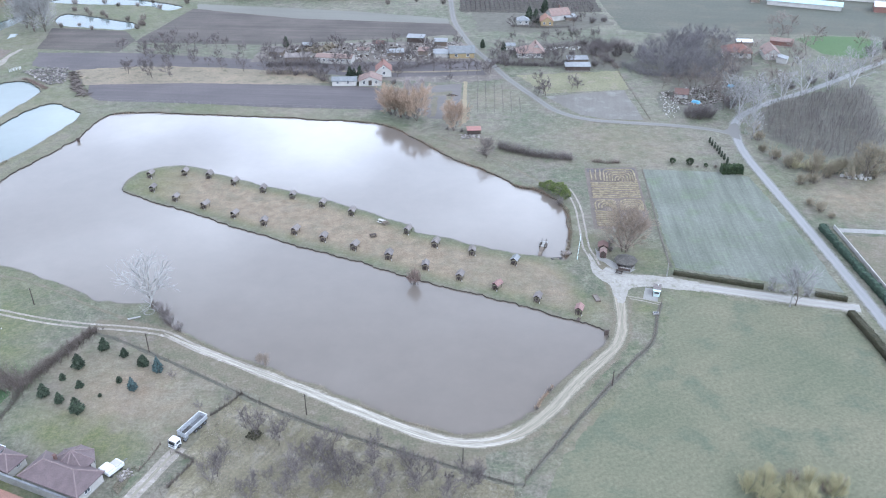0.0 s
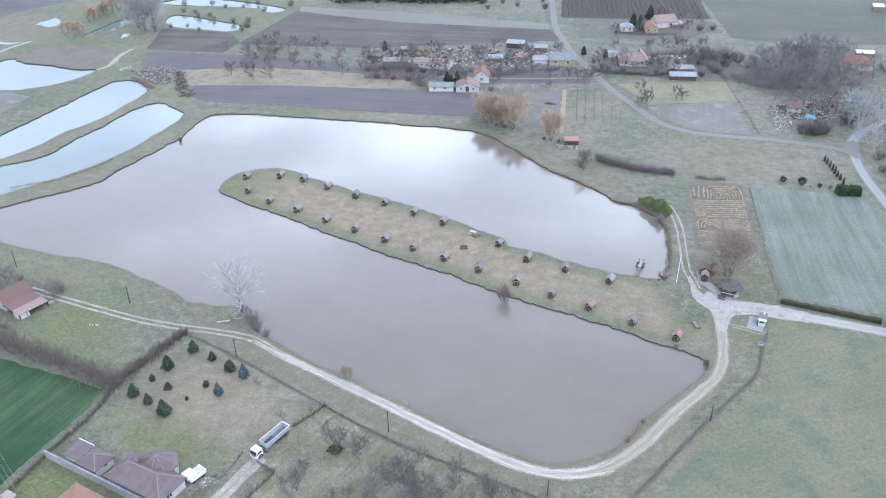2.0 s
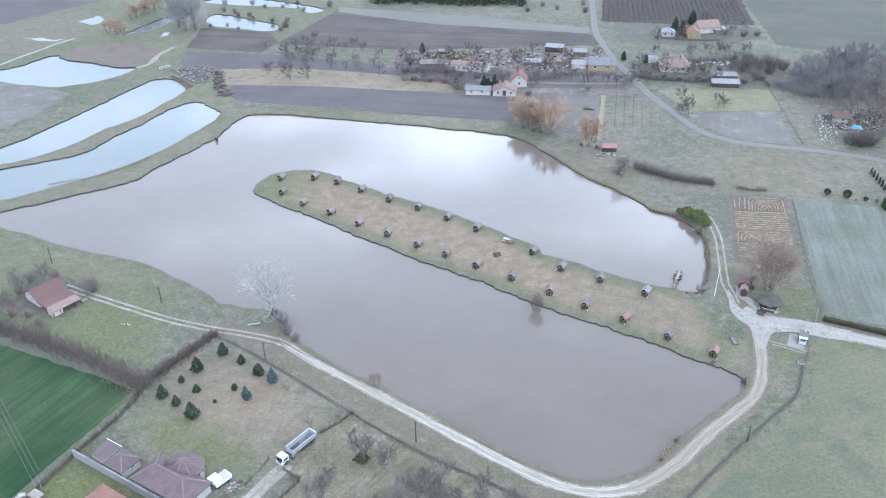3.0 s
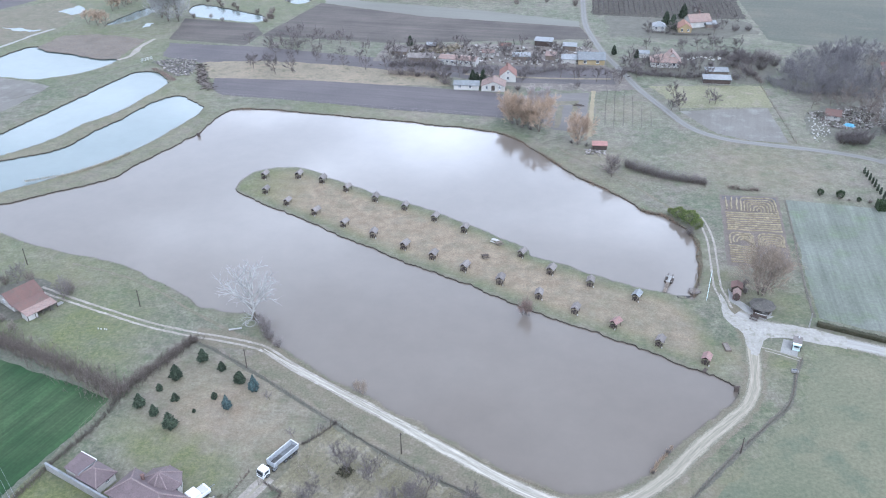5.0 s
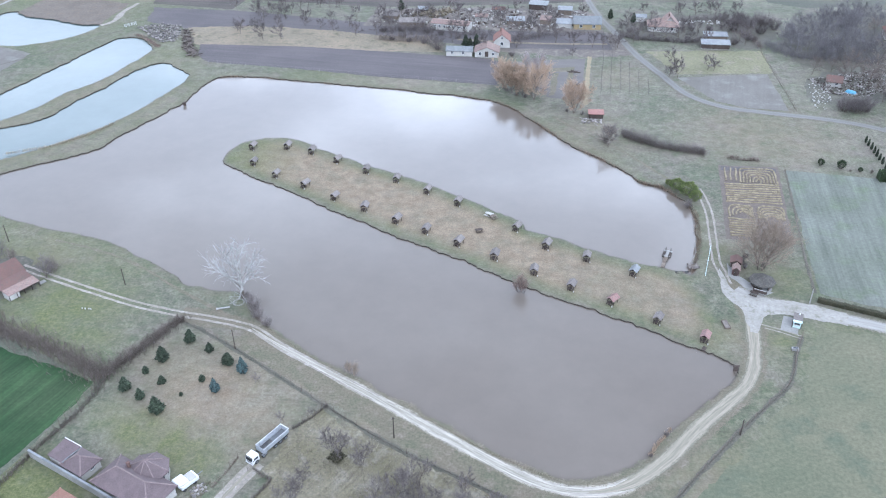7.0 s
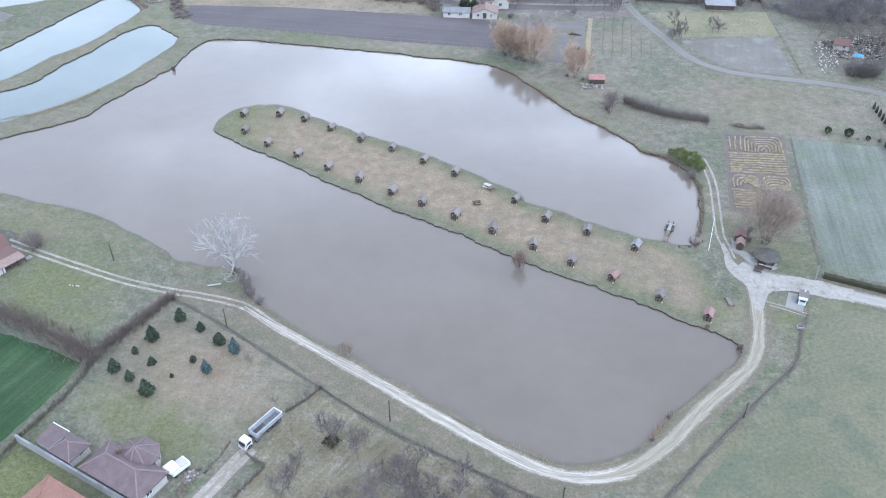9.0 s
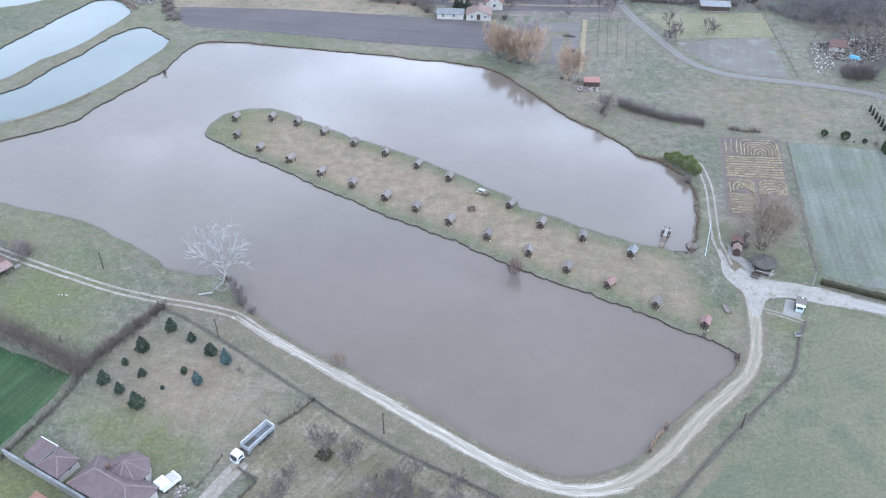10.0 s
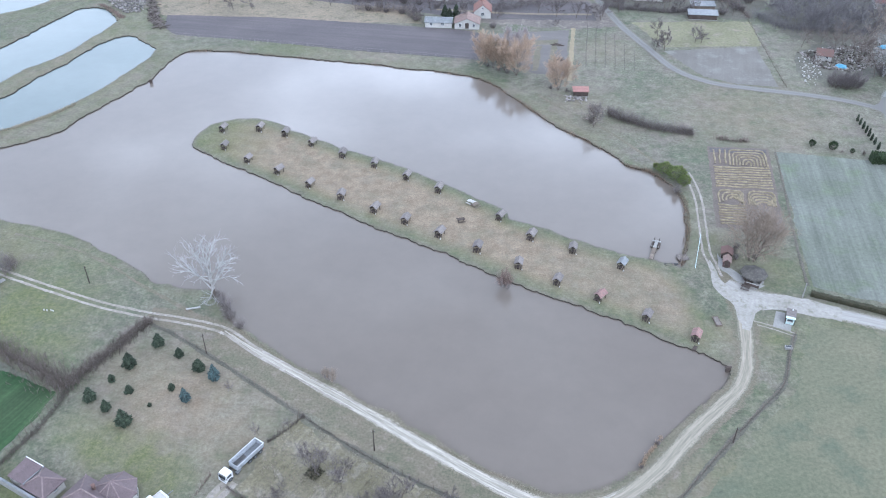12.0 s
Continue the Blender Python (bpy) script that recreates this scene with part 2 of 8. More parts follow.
def worn_lane(name, wheel, middle, edge, streak=0.25):
    """A lane worn by wheels: streaks run along it, the crown is duller, the edges are lost in grass."""
    m = bpy.data.materials.new(name)
    m.use_nodes = True
    n, l = m.node_tree.nodes, m.node_tree.links
    p = n["Principled BSDF"]
    p.inputs["Roughness"].default_value, p.inputs["Specular IOR Level"].default_value = 0.95, 0.2
    uv = n.new("ShaderNodeTexCoord").outputs["UV"]
    sep = n.new("ShaderNodeSeparateXYZ")
    l.new(uv, sep.inputs[0])
    side = n.new("ShaderNodeMath")
    side.operation = "ABSOLUTE"
    l.new(sep.outputs["X"], side.inputs[0])
    long = n.new("ShaderNodeMapping")
    long.inputs["Scale"].default_value = (14.0, 0.22, 1)
    l.new(uv, long.inputs["Vector"])
    s = n.new("ShaderNodeTexNoise")
    s.inputs["Scale"].default_value, s.inputs["Detail"].default_value = 1.0, 5.0
    l.new(long.outputs[0], s.inputs["Vector"])
    pos = n.new("ShaderNodeNewGeometry")
    g = n.new("ShaderNodeTexNoise")
    g.inputs["Scale"].default_value, g.inputs["Detail"].default_value, g.inputs["Roughness"].default_value = 0.9, 6.0, 0.7
    l.new(pos.outputs["Position"], g.inputs["Vector"])

    def math_(op, x, y):
        k = n.new("ShaderNodeMath")
        k.operation = op
        for i, v in enumerate((x, y)):
            if isinstance(v, (int, float)):
                k.inputs[i].default_value = v
            else:
                l.new(v, k.inputs[i])
        return k.outputs[0]

    def span(v, lo, hi):
        r = n.new("ShaderNodeMapRange")
        r.inputs["From Min"].default_value, r.inputs["From Max"].default_value = lo, hi
        l.new(v, r.inputs["Value"])
        return r.outputs["Result"]

    def mix(f, x, y, how="MIX"):
        k = n.new("ShaderNodeMix")
        k.data_type, k.blend_type = "RGBA", how
        for sock, v in (("Factor", f), ("A", x), ("B", y)):
            if isinstance(v, (int, float)):
                k.inputs[sock].default_value = v
            elif isinstance(v, tuple):
                k.inputs[sock].default_value = (*v, 1)
            else:
                l.new(v, k.inputs[sock])
        return k.outputs["Result"]

    shaky = math_("ADD", side.outputs[0], math_("MULTIPLY", math_("SUBTRACT", g.outputs["Fac"], 0.5), 0.30))
    crown = span(shaky, 0.16, 0.07)
    col = mix(math_("MULTIPLY", crown, 0.75), wheel, middle)
    col = mix(span(shaky, 0.25, 0.42), col, edge)
    col = mix(1.0, col, mix(span(s.outputs["Fac"], 0.3, 0.7), (1 - streak,) * 3, (1 + streak,) * 3), "MULTIPLY")
    l.new(col, p.inputs["Base Color"])
    f = n.new("ShaderNodeTexNoise")
    f.inputs["Scale"].default_value, f.inputs["Detail"].default_value = 4.5, 3.0
    l.new(pos.outputs["Position"], f.inputs["Vector"])
    l.new(math_("LESS_THAN", math_("ADD", shaky, math_("MULTIPLY", math_("SUBTRACT", f.outputs["Fac"], 0.5), 1.1)), 0.44), p.inputs["Alpha"])
    WORN.add(name)
    b_ = n.new("ShaderNodeBump")
    b_.inputs["Strength"].default_value, b_.inputs["Distance"].default_value = 0.3, 0.04
    l.new(g.outputs["Fac"], b_.inputs["Height"])
    l.new(b_.outputs[0], p.inputs["Normal"])
    return m


M_TRACK_WORN = worn_lane("worn_sandy_track", (0.258, 0.238, 0.206), (0.184, 0.170, 0.142), (0.112, 0.101, 0.074), 0.36)
M_WEED = mat("grey_dead_weeds", (0.076, 0.074, 0.060), (0.108, 0.104, 0.086), 0.3, 2.0, bump=0, island=0.3)
M_TRACK_GRASSY = worn_lane("grassy_sandy_track", (0.192, 0.172, 0.138), (0.152, 0.138, 0.108), (0.102, 0.097, 0.072), 0.24)
M_ROAD = worn_lane("pale_worn_asphalt_road", (0.172, 0.172, 0.172), (0.158, 0.157, 0.156), (0.135, 0.130, 0.116), 0.06)
M_LANE = worn_lane("grey_village_lane", (0.132, 0.127, 0.121), (0.115, 0.109, 0.103), (0.115, 0.104, 0.083), 0.12)
M_GRAVEL_LANE = worn_lane("pale_gravel_lane", (0.220, 0.211, 0.196), (0.196, 0.186, 0.170), (0.140, 0.128, 0.104), 0.14)
M_YARD = mat("sandy_gravel_yard", (0.225, 0.214, 0.196), (0.184, 0.173, 0.154), 0.22, 1.4, c=(0.134, 0.124, 0.100), speck=0.2, bump=0.25)
M_VERGE = mat("worn_grass_verge", (0.106, 0.090, 0.067), (0.080, 0.078, 0.052), 0.16, 2.2, c=(0.124, 0.106, 0.083), speck=0.34)
M_GRAVEL = mat("pale_gravel", (0.215, 0.21, 0.20), (0.18, 0.173, 0.163), 0.2, 3.0, bump=0.25, speck=0.14)
M_CONCRETE = mat("concrete", (0.20, 0.195, 0.185), (0.165, 0.16, 0.152), 0.4, 3.0, c=(0.155, 0.149, 0.140), speck=0.15)
M_BARK = mat("grey_brown_bark", (0.065, 0.053, 0.045), (0.093, 0.077, 0.065), 0.6, 4.0, local=True, vary=0.15)
M_BARK_TAN = mat("tan_willow_bark", (0.128, 0.104, 0.086), (0.160, 0.132, 0.110), 0.6, 4.0, local=True)
M_TWIG = mat("grey_twigs", (0.130, 0.108, 0.096), (0.165, 0.140, 0.124), 0.4, 2.0, local=True, vary=0.18, bump=0, island=0.25)
M_TWIG_DARK = mat("dark_twigs", (0.082, 0.071, 0.071), (0.108, 0.094, 0.091), 0.4, 2.0, local=True, vary=0.18, bump=0, island=0.3)
M_TWIG_HEDGE = mat("brown_thicket_twigs", (0.118, 0.097, 0.084), (0.150, 0.126, 0.109), 0.4, 2.0, local=True, vary=0.18, bump=0, island=0.3)
M_TWIG_RED = mat("reddish_twigs", (0.135, 0.096, 0.082), (0.175, 0.132, 0.115), 0.4, 2.0, local=True, vary=0.12, bump=0, island=0.25)
M_TWIG_PALE = mat("pale_silver_twigs", (0.25, 0.245, 0.24), (0.18, 0.176, 0.172), 0.4, 2.0, local=True, vary=0.1, bump=0)
M_TWIG_MAUVE = mat("mauve_birch_twigs", (0.225, 0.195, 0.195), (0.27, 0.238, 0.236), 0.4, 2.0, local=True, bump=0, island=0.2)
M_TWIG_GOLD = mat("golden_willow_twigs", (0.275, 0.202, 0.146), (0.225, 0.166, 0.120), 0.4, 2.0, local=True, vary=0.12, bump=0, island=0.25)
M_TWIG_WOOD = mat("grove_twigs", (0.112, 0.098, 0.095), (0.145, 0.128, 0.122), 0.4, 2.0, local=True, vary=0.2, bump=0, island=0.3)
M_LIMB_PALE = mat("pale_smooth_bark", (0.245, 0.238, 0.226), (0.150, 0.142, 0.132), 0.8, 3.0, local=True, bump=0.3)
M_TIPPER = mat("pale_grey_tipper_paint", (0.27, 0.285, 0.30), (0.21, 0.22, 0.235), 0.8, 4.0, rough=0.5, local=True, c=(0.14, 0.14, 0.14), speck=0.12)
M_NEEDLE = mat("dark_needles", (0.015, 0.023, 0.014), (0.036, 0.045, 0.029), 1.6, 5.0, local=True, vary=0.2, bump=0.2, island=0.6)
M_NEEDLE_BLUE = mat("blue_spruce_needles", (0.032, 0.05, 0.05), (0.048, 0.068, 0.068), 0.9, 5.0, local=True, vary=0.15, bump=0.2, island=0.5)
M_BOX = mat("clipped_evergreen", (0.014, 0.024, 0.011), (0.026, 0.038, 0.017), 0.8, 4.0, local=True, vary=0.15, c=(0.037, 0.053, 0.019), island=0.5)
M_HEDGE_OLIVE = mat("olive_brown_hedge", (0.022, 0.022, 0.012), (0.034, 0.032, 0.018), 0.8, 4.0, local=True, c=(0.042, 0.036, 0.023), speck=0.25, island=0.15)
M_WILLOW_LEAF = mat("yellow_olive_spring_leaf", (0.275, 0.255, 0.150), (0.230, 0.205, 0.120), 0.5, 3.0, local=True, vary=0.1, bump=0, island=0.3)
M_ROUGH = mat("rough_dead_ground", (0.096, 0.086, 0.054), (0.132, 0.117, 0.083), 0.14, 1.8, stripes=(28, 0.9, 0.25), c=(0.160, 0.143, 0.116), bump=0.5, depth=0.15, speck=0.36)
M_TWIG_BROWN = mat("brown_willow_twigs", (0.198, 0.158, 0.122), (0.162, 0.130, 0.102), 0.4, 2.0, local=True, bump=0, island=0.25)
M_TWIG_BRUSH = mat("dark_brush_twigs", (0.096, 0.083, 0.080), (0.126, 0.109, 0.103), 0.4, 2.0, local=True, vary=0.2, bump=0, island=0.3)
M_TWIG_GROVE = mat("grey_grove_twigs", (0.098, 0.091, 0.096), (0.128, 0.119, 0.122), 0.4, 2.0, local=True, vary=0.2, bump=0, island=0.3)
M_TWIG_SAPLING = mat("sapling_twigs", (0.096, 0.083, 0.081), (0.126, 0.112, 0.103), 0.06, 2.0, vary=0.0, bump=0, c=(0.146, 0.130, 0.108), island=0.25)
M_TWIG_TAN = mat("tan_scrub_twigs", (0.205, 0.178, 0.128), (0.165, 0.142, 0.104), 0.4, 2.0, local=True, vary=0.15, bump=0, island=0.25)
M_SEDGE = mat("rusty_sedge", (0.110, 0.080, 0.058), (0.160, 0.120, 0.086), 0.3, 2.0, bump=0, island=0.35)
M_MINT = mat("pale_mint_sheet", (0.38, 0.47, 0.46), (0.33, 0.41, 0.40), 0.8, 3.0, rough=0.4, local=True)
M_YARDSOIL = mat("trodden_farmyard_soil", (0.110, 0.094, 0.082), (0.078, 0.069, 0.062), 0.12, 1.0, c=(0.150, 0.132, 0.112))
M_MARGIN = mat("weedy_green_margin", (0.058, 0.064, 0.046), (0.078, 0.080, 0.060), 0.2, 1.6, c=(0.092, 0.088, 0.072))
M_FARMYARD = mat("weedy_trodden_soil", (0.082, 0.078, 0.062), (0.060, 0.058, 0.047), 0.16, 1.2, c=(0.104, 0.096, 0.080))
M_TILE_OLD = mat("rusty_old_tiles", (0.106, 0.063, 0.054), (0.092, 0.058, 0.051), 0.3, 4.0, local=True, vary=0.06, c=(0.082, 0.064, 0.055), speck=0.14)
M_MEADOW = mat("mown_east_meadow", (0.074, 0.080, 0.051), (0.104, 0.099, 0.066), 0.04, 1.4, stripes=(62, 0.9, 0.08), c=(0.069, 0.077, 0.052), speck=0.26, bump=0.35, depth=0.1)
M_AQUA = mat("pale_turquoise_sheet", (0.30, 0.40, 0.42), (0.26, 0.35, 0.37), 0.3, 2.0, rough=0.5, local=True)
M_DEADGRASS = mat("dead_grass_tufts", (0.205, 0.185, 0.150), (0.165, 0.148, 0.12), 0.3, 3.0, bump=0, island=0.35)
M_GARDEN = mat("pale_garden_soil", (0.098, 0.080, 0.068), (0.080, 0.066, 0.058), 0.3, 2.0)
M_THUJA = mat("blue_green_thuja", (0.020, 0.034, 0.024), (0.036, 0.054, 0.038), 0.8, 4.0, local=True, vary=0.15, island=0.5)
M_PASTURE = mat("grey_green_pasture", (0.052, 0.055, 0.043), (0.066, 0.065, 0.050), 0.02, 0.8, stripes=(98, 9.0, 0.12), c=(0.074, 0.069, 0.052), speck=0.2)
M_DITCH = mat("brown_weedy_ditch", (0.084, 0.078, 0.063), (0.060, 0.057, 0.045), 0.3, 2.0)
M_BANK = mat("dark_bank_earth", (0.022, 0.019, 0.015), (0.048, 0.040, 0.031), 0.5, 3.0, bump=0.6, depth=0.1)
M_BAMBOO = mat("yellow_green_leaves", (0.064, 0.088, 0.026), (0.128, 0.142, 0.052), 0.5, 3.0, local=True, vary=0.1, bump=0, island=0.45)
M_TILE_RED = mat("old_red_roof_tiles", (0.15, 0.075, 0.06), (0.12, 0.068, 0.057), 0.7, 4.0, local=True, vary=0.12, c=(0.095, 0.072, 0.064))
M_TILE_PLUM = mat("plum_brown_roof_tiles", (0.074, 0.055, 0.057), (0.094, 0.071, 0.072), 0.6, 6.0, local=True, vary=0.06, stripes=(0, 0.35, 0.06), rough=0.6)
M_RIDGETILE = mat("ridge_tiles", (0.150, 0.116, 0.114), (0.128, 0.100, 0.098), 0.6, 4.0, local=True)
M_TILE_ORANGE = mat("orange_roof_tiles", (0.19, 0.105, 0.078), (0.16, 0.09, 0.068), 0.5, 4.0, local=True, stripes=(90, 0.35, 0.06))
M_TILE_PALE = mat("faded_roof_tiles", (0.17, 0.12, 0.105), (0.14, 0.10, 0.088), 0.5, 3.0, local=True, vary=0.1, c=(0.149, 0.124, 0.112))
M_SHEET = mat("grey_metal_sheet", (0.140, 0.146, 0.152), (0.112, 0.117, 0.122), 0.4, 3.0, rough=0.5, local=True, vary=0.15, c=(0.175, 0.178, 0.18), speck=0.15)
M_THATCH = mat("weathered_grey_thatch", (0.108, 0.095, 0.089), (0.144, 0.128, 0.121), 0.9, 5.0, local=True, vary=0.15, bump=0.6)
M_THATCH_DARK = mat("old_dark_thatch", (0.044, 0.040, 0.037), (0.066, 0.061, 0.055), 0.9, 5.0, local=True, bump=0.6, c=(0.100, 0.095, 0.080))
M_PLASTER = mat("white_plaster", (0.32, 0.31, 0.29), (0.26, 0.25, 0.235), 0.5, 3.0, local=True, vary=0.06, speck=0.1)
M_YELLOW = mat("yellow_plaster", (0.235, 0.185, 0.105), (0.205, 0.16, 0.09), 0.5, 3.0, local=True, speck=0.1)
M_WHITE = mat("white_paint", (0.46, 0.465, 0.47), (0.40, 0.405, 0.41), 0.7, 4.0, rough=0.4, local=True, speck=0.05)
M_WOOD = mat("weathered_wood", (0.090, 0.071, 0.056), (0.124, 0.102, 0.084), 1.0, 6.0, local=True, vary=0.15)
M_WOOD_DARK = mat("dark_stained_wood", (0.034, 0.026, 0.022), (0.053, 0.041, 0.035), 1.0, 6.0, local=True, vary=0.15)
M_WOOD_RED = mat("red_brown_boards", (0.060, 0.036, 0.033), (0.046, 0.030, 0.028), 1.0, 5.0, local=True)
M_RED = mat("red_sheet_roof", (0.210, 0.105, 0.090), (0.175, 0.088, 0.076), 0.6, 4.0, local=True, vary=0.12, rough=0.6)
M_RED_FADED = mat("faded_red_sheet_roof", (0.172, 0.102, 0.092), (0.140, 0.084, 0.078), 0.6, 4.0, local=True, vary=0.12, rough=0.7, c=(0.12, 0.098, 0.09))
M_GLASS = mat("dark_window_glass", (0.030, 0.034, 0.040), (0.045, 0.050, 0.058), 0.6, 2.0, rough=0.08, local=True, bump=0, speck=0.05)
M_RUBBER = mat("black_rubber", (0.022, 0.022, 0.023), (0.035, 0.034, 0.033), 2.0, 6.0, local=True)
M_STEEL = mat("dull_steel", (0.155, 0.161, 0.171), (0.118, 0.121, 0.127), 0.8, 5.0, rough=0.5, local=True, metal=0.3)
M_CHASSIS = mat("dark_chassis", (0.050, 0.050, 0.053), (0.080, 0.075, 0.070), 1.0, 5.0, local=True)
M_BLUE = mat("blue_tarpaulin", (0.06, 0.19, 0.29), (0.09, 0.23, 0.33), 0.9, 4.0, rough=0.5, local=True)
M_RUBBLE = mat("mixed_rubble", (0.190, 0.175, 0.165), (0.112, 0.100, 0.095), 0.4, 2.5, local=True, vary=0.2, island=0.5)
M_LOG = mat("grey_logs", (0.136, 0.118, 0.105), (0.087, 0.074, 0.068), 0.6, 4.0, local=True)
M_RED_LAMP = mat("red_lens", (0.300, 0.020, 0.020), (0.350, 0.030, 0.030), 2.0, 5.0, rough=0.2, local=True, bump=0)


# ---- geometry helpers ----
def link_mesh(name, verts, faces, material, parent=None, label="", smooth=False):
    me = bpy.data.meshes.new(name)
    me.from_pydata(verts, [], faces)
    me.materials.append(material)
    if smooth:
        me.polygons.foreach_set("use_smooth", [True] * len(me.polygons))
    me.update()
    ob = new(name, me)
    if parent:
        ob.parent = parent
    return tagged(ob, label) if label else ob


def part(name, bm, material, parent=None, label=""):
    """One bmesh as one mesh object under a thing or a part."""
    me = bpy.data.meshes.new(name)
    bm.to_mesh(me)
    bm.free()
    me.materials.append(material)
    ob = new(name, me)
    if parent:
        ob.parent = parent
    return tagged(ob, label) if label else ob


def thing(name, x, y, z=0.0, turn=0.0, label="", category="", group="", kind=""):
    ob = new(name)
    ob.empty_display_size = 0.3
    ob.matrix_basis = pose(x, y, z, 0, 0, turn)
    return tagged(ob, label, category, group, kind)


def box(bm, x, y, z, sx, sy, sz, bevel=0.0, m=None):
    """A box with its middle at (x, y) and its foot at z."""
    r = bmesh.ops.create_cube(bm, size=1.0, matrix=Matrix.Translation((x, y, z + sz / 2)) @ Matrix.Diagonal((sx, sy, sz, 1)))
    if bevel:
        edges = list({e for v in r["verts"] for e in v.link_edges})
        out = bmesh.ops.bevel(bm, geom=edges, offset=bevel, segments=1, affect="EDGES", profile=0.5)
        vs = list({v for f in out["faces"] for v in f.verts} | {v for v in r["verts"] if v.is_valid})
    else:
        vs = r["verts"]
    if m:
        bmesh.ops.transform(bm, matrix=m, verts=vs)
    return bm


def boxes(*rows, bevel=0.0):
    bm = bmesh.new()
    for row in rows:
        box(bm, *row, bevel=bevel)
    return bm


def tube(verts, faces, p, q, r0, r1, sides=4):
    """A tapered prism from p to q, appended to lists."""
    d = (q - p)
    if d.length < 1e-5:
        return
    d.normalize()
    u = d.orthogonal().normalized()
    w = d.cross(u)
    k = len(verts)
    if sides == 3 and r1 < 0.6 * r0:
        verts += [p + r0 * u, p + r0 * (0.87 * w - 0.5 * u), p - r0 * (0.87 * w + 0.5 * u), q]
        faces += [(k, k + 1, k + 3), (k + 1, k + 2, k + 3), (k + 2, k, k + 3)]
        return
    for c, r in ((p, r0), (q, r1)):
        for i in range(sides):
            a = 2 * math.pi * i / sides
            verts.append(c + r * (math.cos(a) * u + math.sin(a) * w))
    for i in range(sides):
        j = (i + 1) % sides
        faces.append((k + i, k + j, k + sides + j, k + sides + i))
    if sides > 3:
        faces.append(tuple(k + sides + i for i in range(sides)))


def cylinder(bm, p, q, r0, r1=None, sides=10):
    v, f = [], []
    tube(v, f, Vector(p), Vector(q), r0, r0 if r1 is None else r1, sides)
    f.append(tuple(reversed(range(sides))))
    vs = [bm.verts.new(c) for c in v]
    for face in f:
        bm.faces.new([vs[i] for i in face])
    return bm


def curve_through(points, step=1.0, closed=False):
    """A smooth line through plan points, cut into short steps."""
    p = [Vector((a[0], a[1])) for a in points]
    n = len(p)
    out = []
    for i in range(n if closed else n - 1):
        get = (lambda k: p[k % n]) if closed else (lambda k: p[max(0, min(n - 1, k))])
        a, b, c, d = get(i - 1), get(i), get(i + 1), get(i + 2)
        m = max(1, int((c - b).length / step))
        for s in range(m):
            t = s / m
            out.append(0.5 * (2 * b + (c - a) * t + (2 * a - 5 * b + 4 * c - d) * t * t + (3 * b - a - 3 * c + d) * t ** 3))
    if not closed:
        out.append(p[-1])
    return out


def wobble(x, y, size, amount):
    return amount * noise.noise(Vector((x / size, y / size, 3.7)))


def patch(name, points, material, label, z=0.03, smooth=False, rough=0.5, soft=1.6):
    """A sheet of land with an uneven edge, laid just over the ground."""
    line = curve_through(points, 1.5, True) if smooth else [
        a.lerp(b, s / m) for a, b in zip([Vector(p) for p in points], [Vector(p) for p in points[1:] + points[:1]])
        for m in [max(1, int((b - a).length / 1.2))] for s in range(m)]
    bm = bmesh.new()
    edge = bm.verts.layers.float.new("edge")
    rim = [bm.verts.new((p.x + wobble(p.x, p.y, 4, rough) + wobble(p.x, p.y, 1.1, rough * 0.6), p.y + wobble(p.y, p.x, 4, rough) + wobble(p.y, p.x, 1.1, rough * 0.6), z)) for p in line]
    f = bm.faces.new(rim)
    if f.normal.z < 0:
        f.normal_flip()
    bmesh.ops.inset_region(bm, faces=[f], thickness=soft, use_even_offset=False, use_boundary=True)
    outer = set(rim)
    for v in bm.verts:
        v[edge] = 0.0 if v in outer else 2.2
    bmesh.ops.triangulate(bm, faces=bm.faces[:])
    return tagged(part(name, bm, softened(material)), label, "field", kind="structure")


def ribbon(name, points, width, material, label, z=0.05, rough=0.25, category="road", offset=0.0, fade=0.0, taper=0.0):
    """A strip along a line, with ragged edges and a low crown."""
    line = curve_through(points, 1.2)
    verts, faces = [], []
    across = (-0.5, -0.3, 0.0, 0.3, 0.5)
    for i, p in enumerate(line):
        d = (line[min(i + 1, len(line) - 1)] - line[max(i - 1, 0)]).normalized()
        side = Vector((d.y, -d.x))
        w = width * (1 + wobble(p.x, p.y, 6, fade)) * (min(1.0, 0.08 + 0.92 * 1.2 * i / taper) if taper else 1.0)
        for k, a in enumerate(across):
            e = rough * (noise.noise(Vector((p.x / 2.1, p.y / 2.1, k * 9.0))) + 0.6 * noise.noise(Vector((p.x * 1.3, p.y * 1.3, k * 5.0)))) if k in (0, 4) else 0
            q = p + side * (a * w + e * (1 if a > 0 else -1) + offset)
            verts.append((q.x, q.y, z * (1.0 - (2 * abs(a)) ** 2 * 0.35)))
    for i in range(len(line) - 1):
        for k in range(4):
            a = i * 5 + k
            faces.append((a, a + 1, a + 6, a + 5))
    ob = link_mesh(name, verts, faces, softened(material))
    ob.data.attributes.new("edge", "FLOAT", "POINT").data.foreach_set("value", [0.4, 2.2, 2.2, 2.2, 0.4] * len(line))
    lay = ob.data.uv_layers.new(name="strip")
    far, run = [0.0], 0.0
    for p, q in zip(line, line[1:]):
        run += (q - p).length
        far.append(run)
    flat = []
    for loop in ob.data.loops:
        flat += [across[loop.vertex_index % 5], far[loop.vertex_index // 5]]
    lay.data.foreach_set("uv", flat)
    return tagged(ob, label, category, kind="structure")


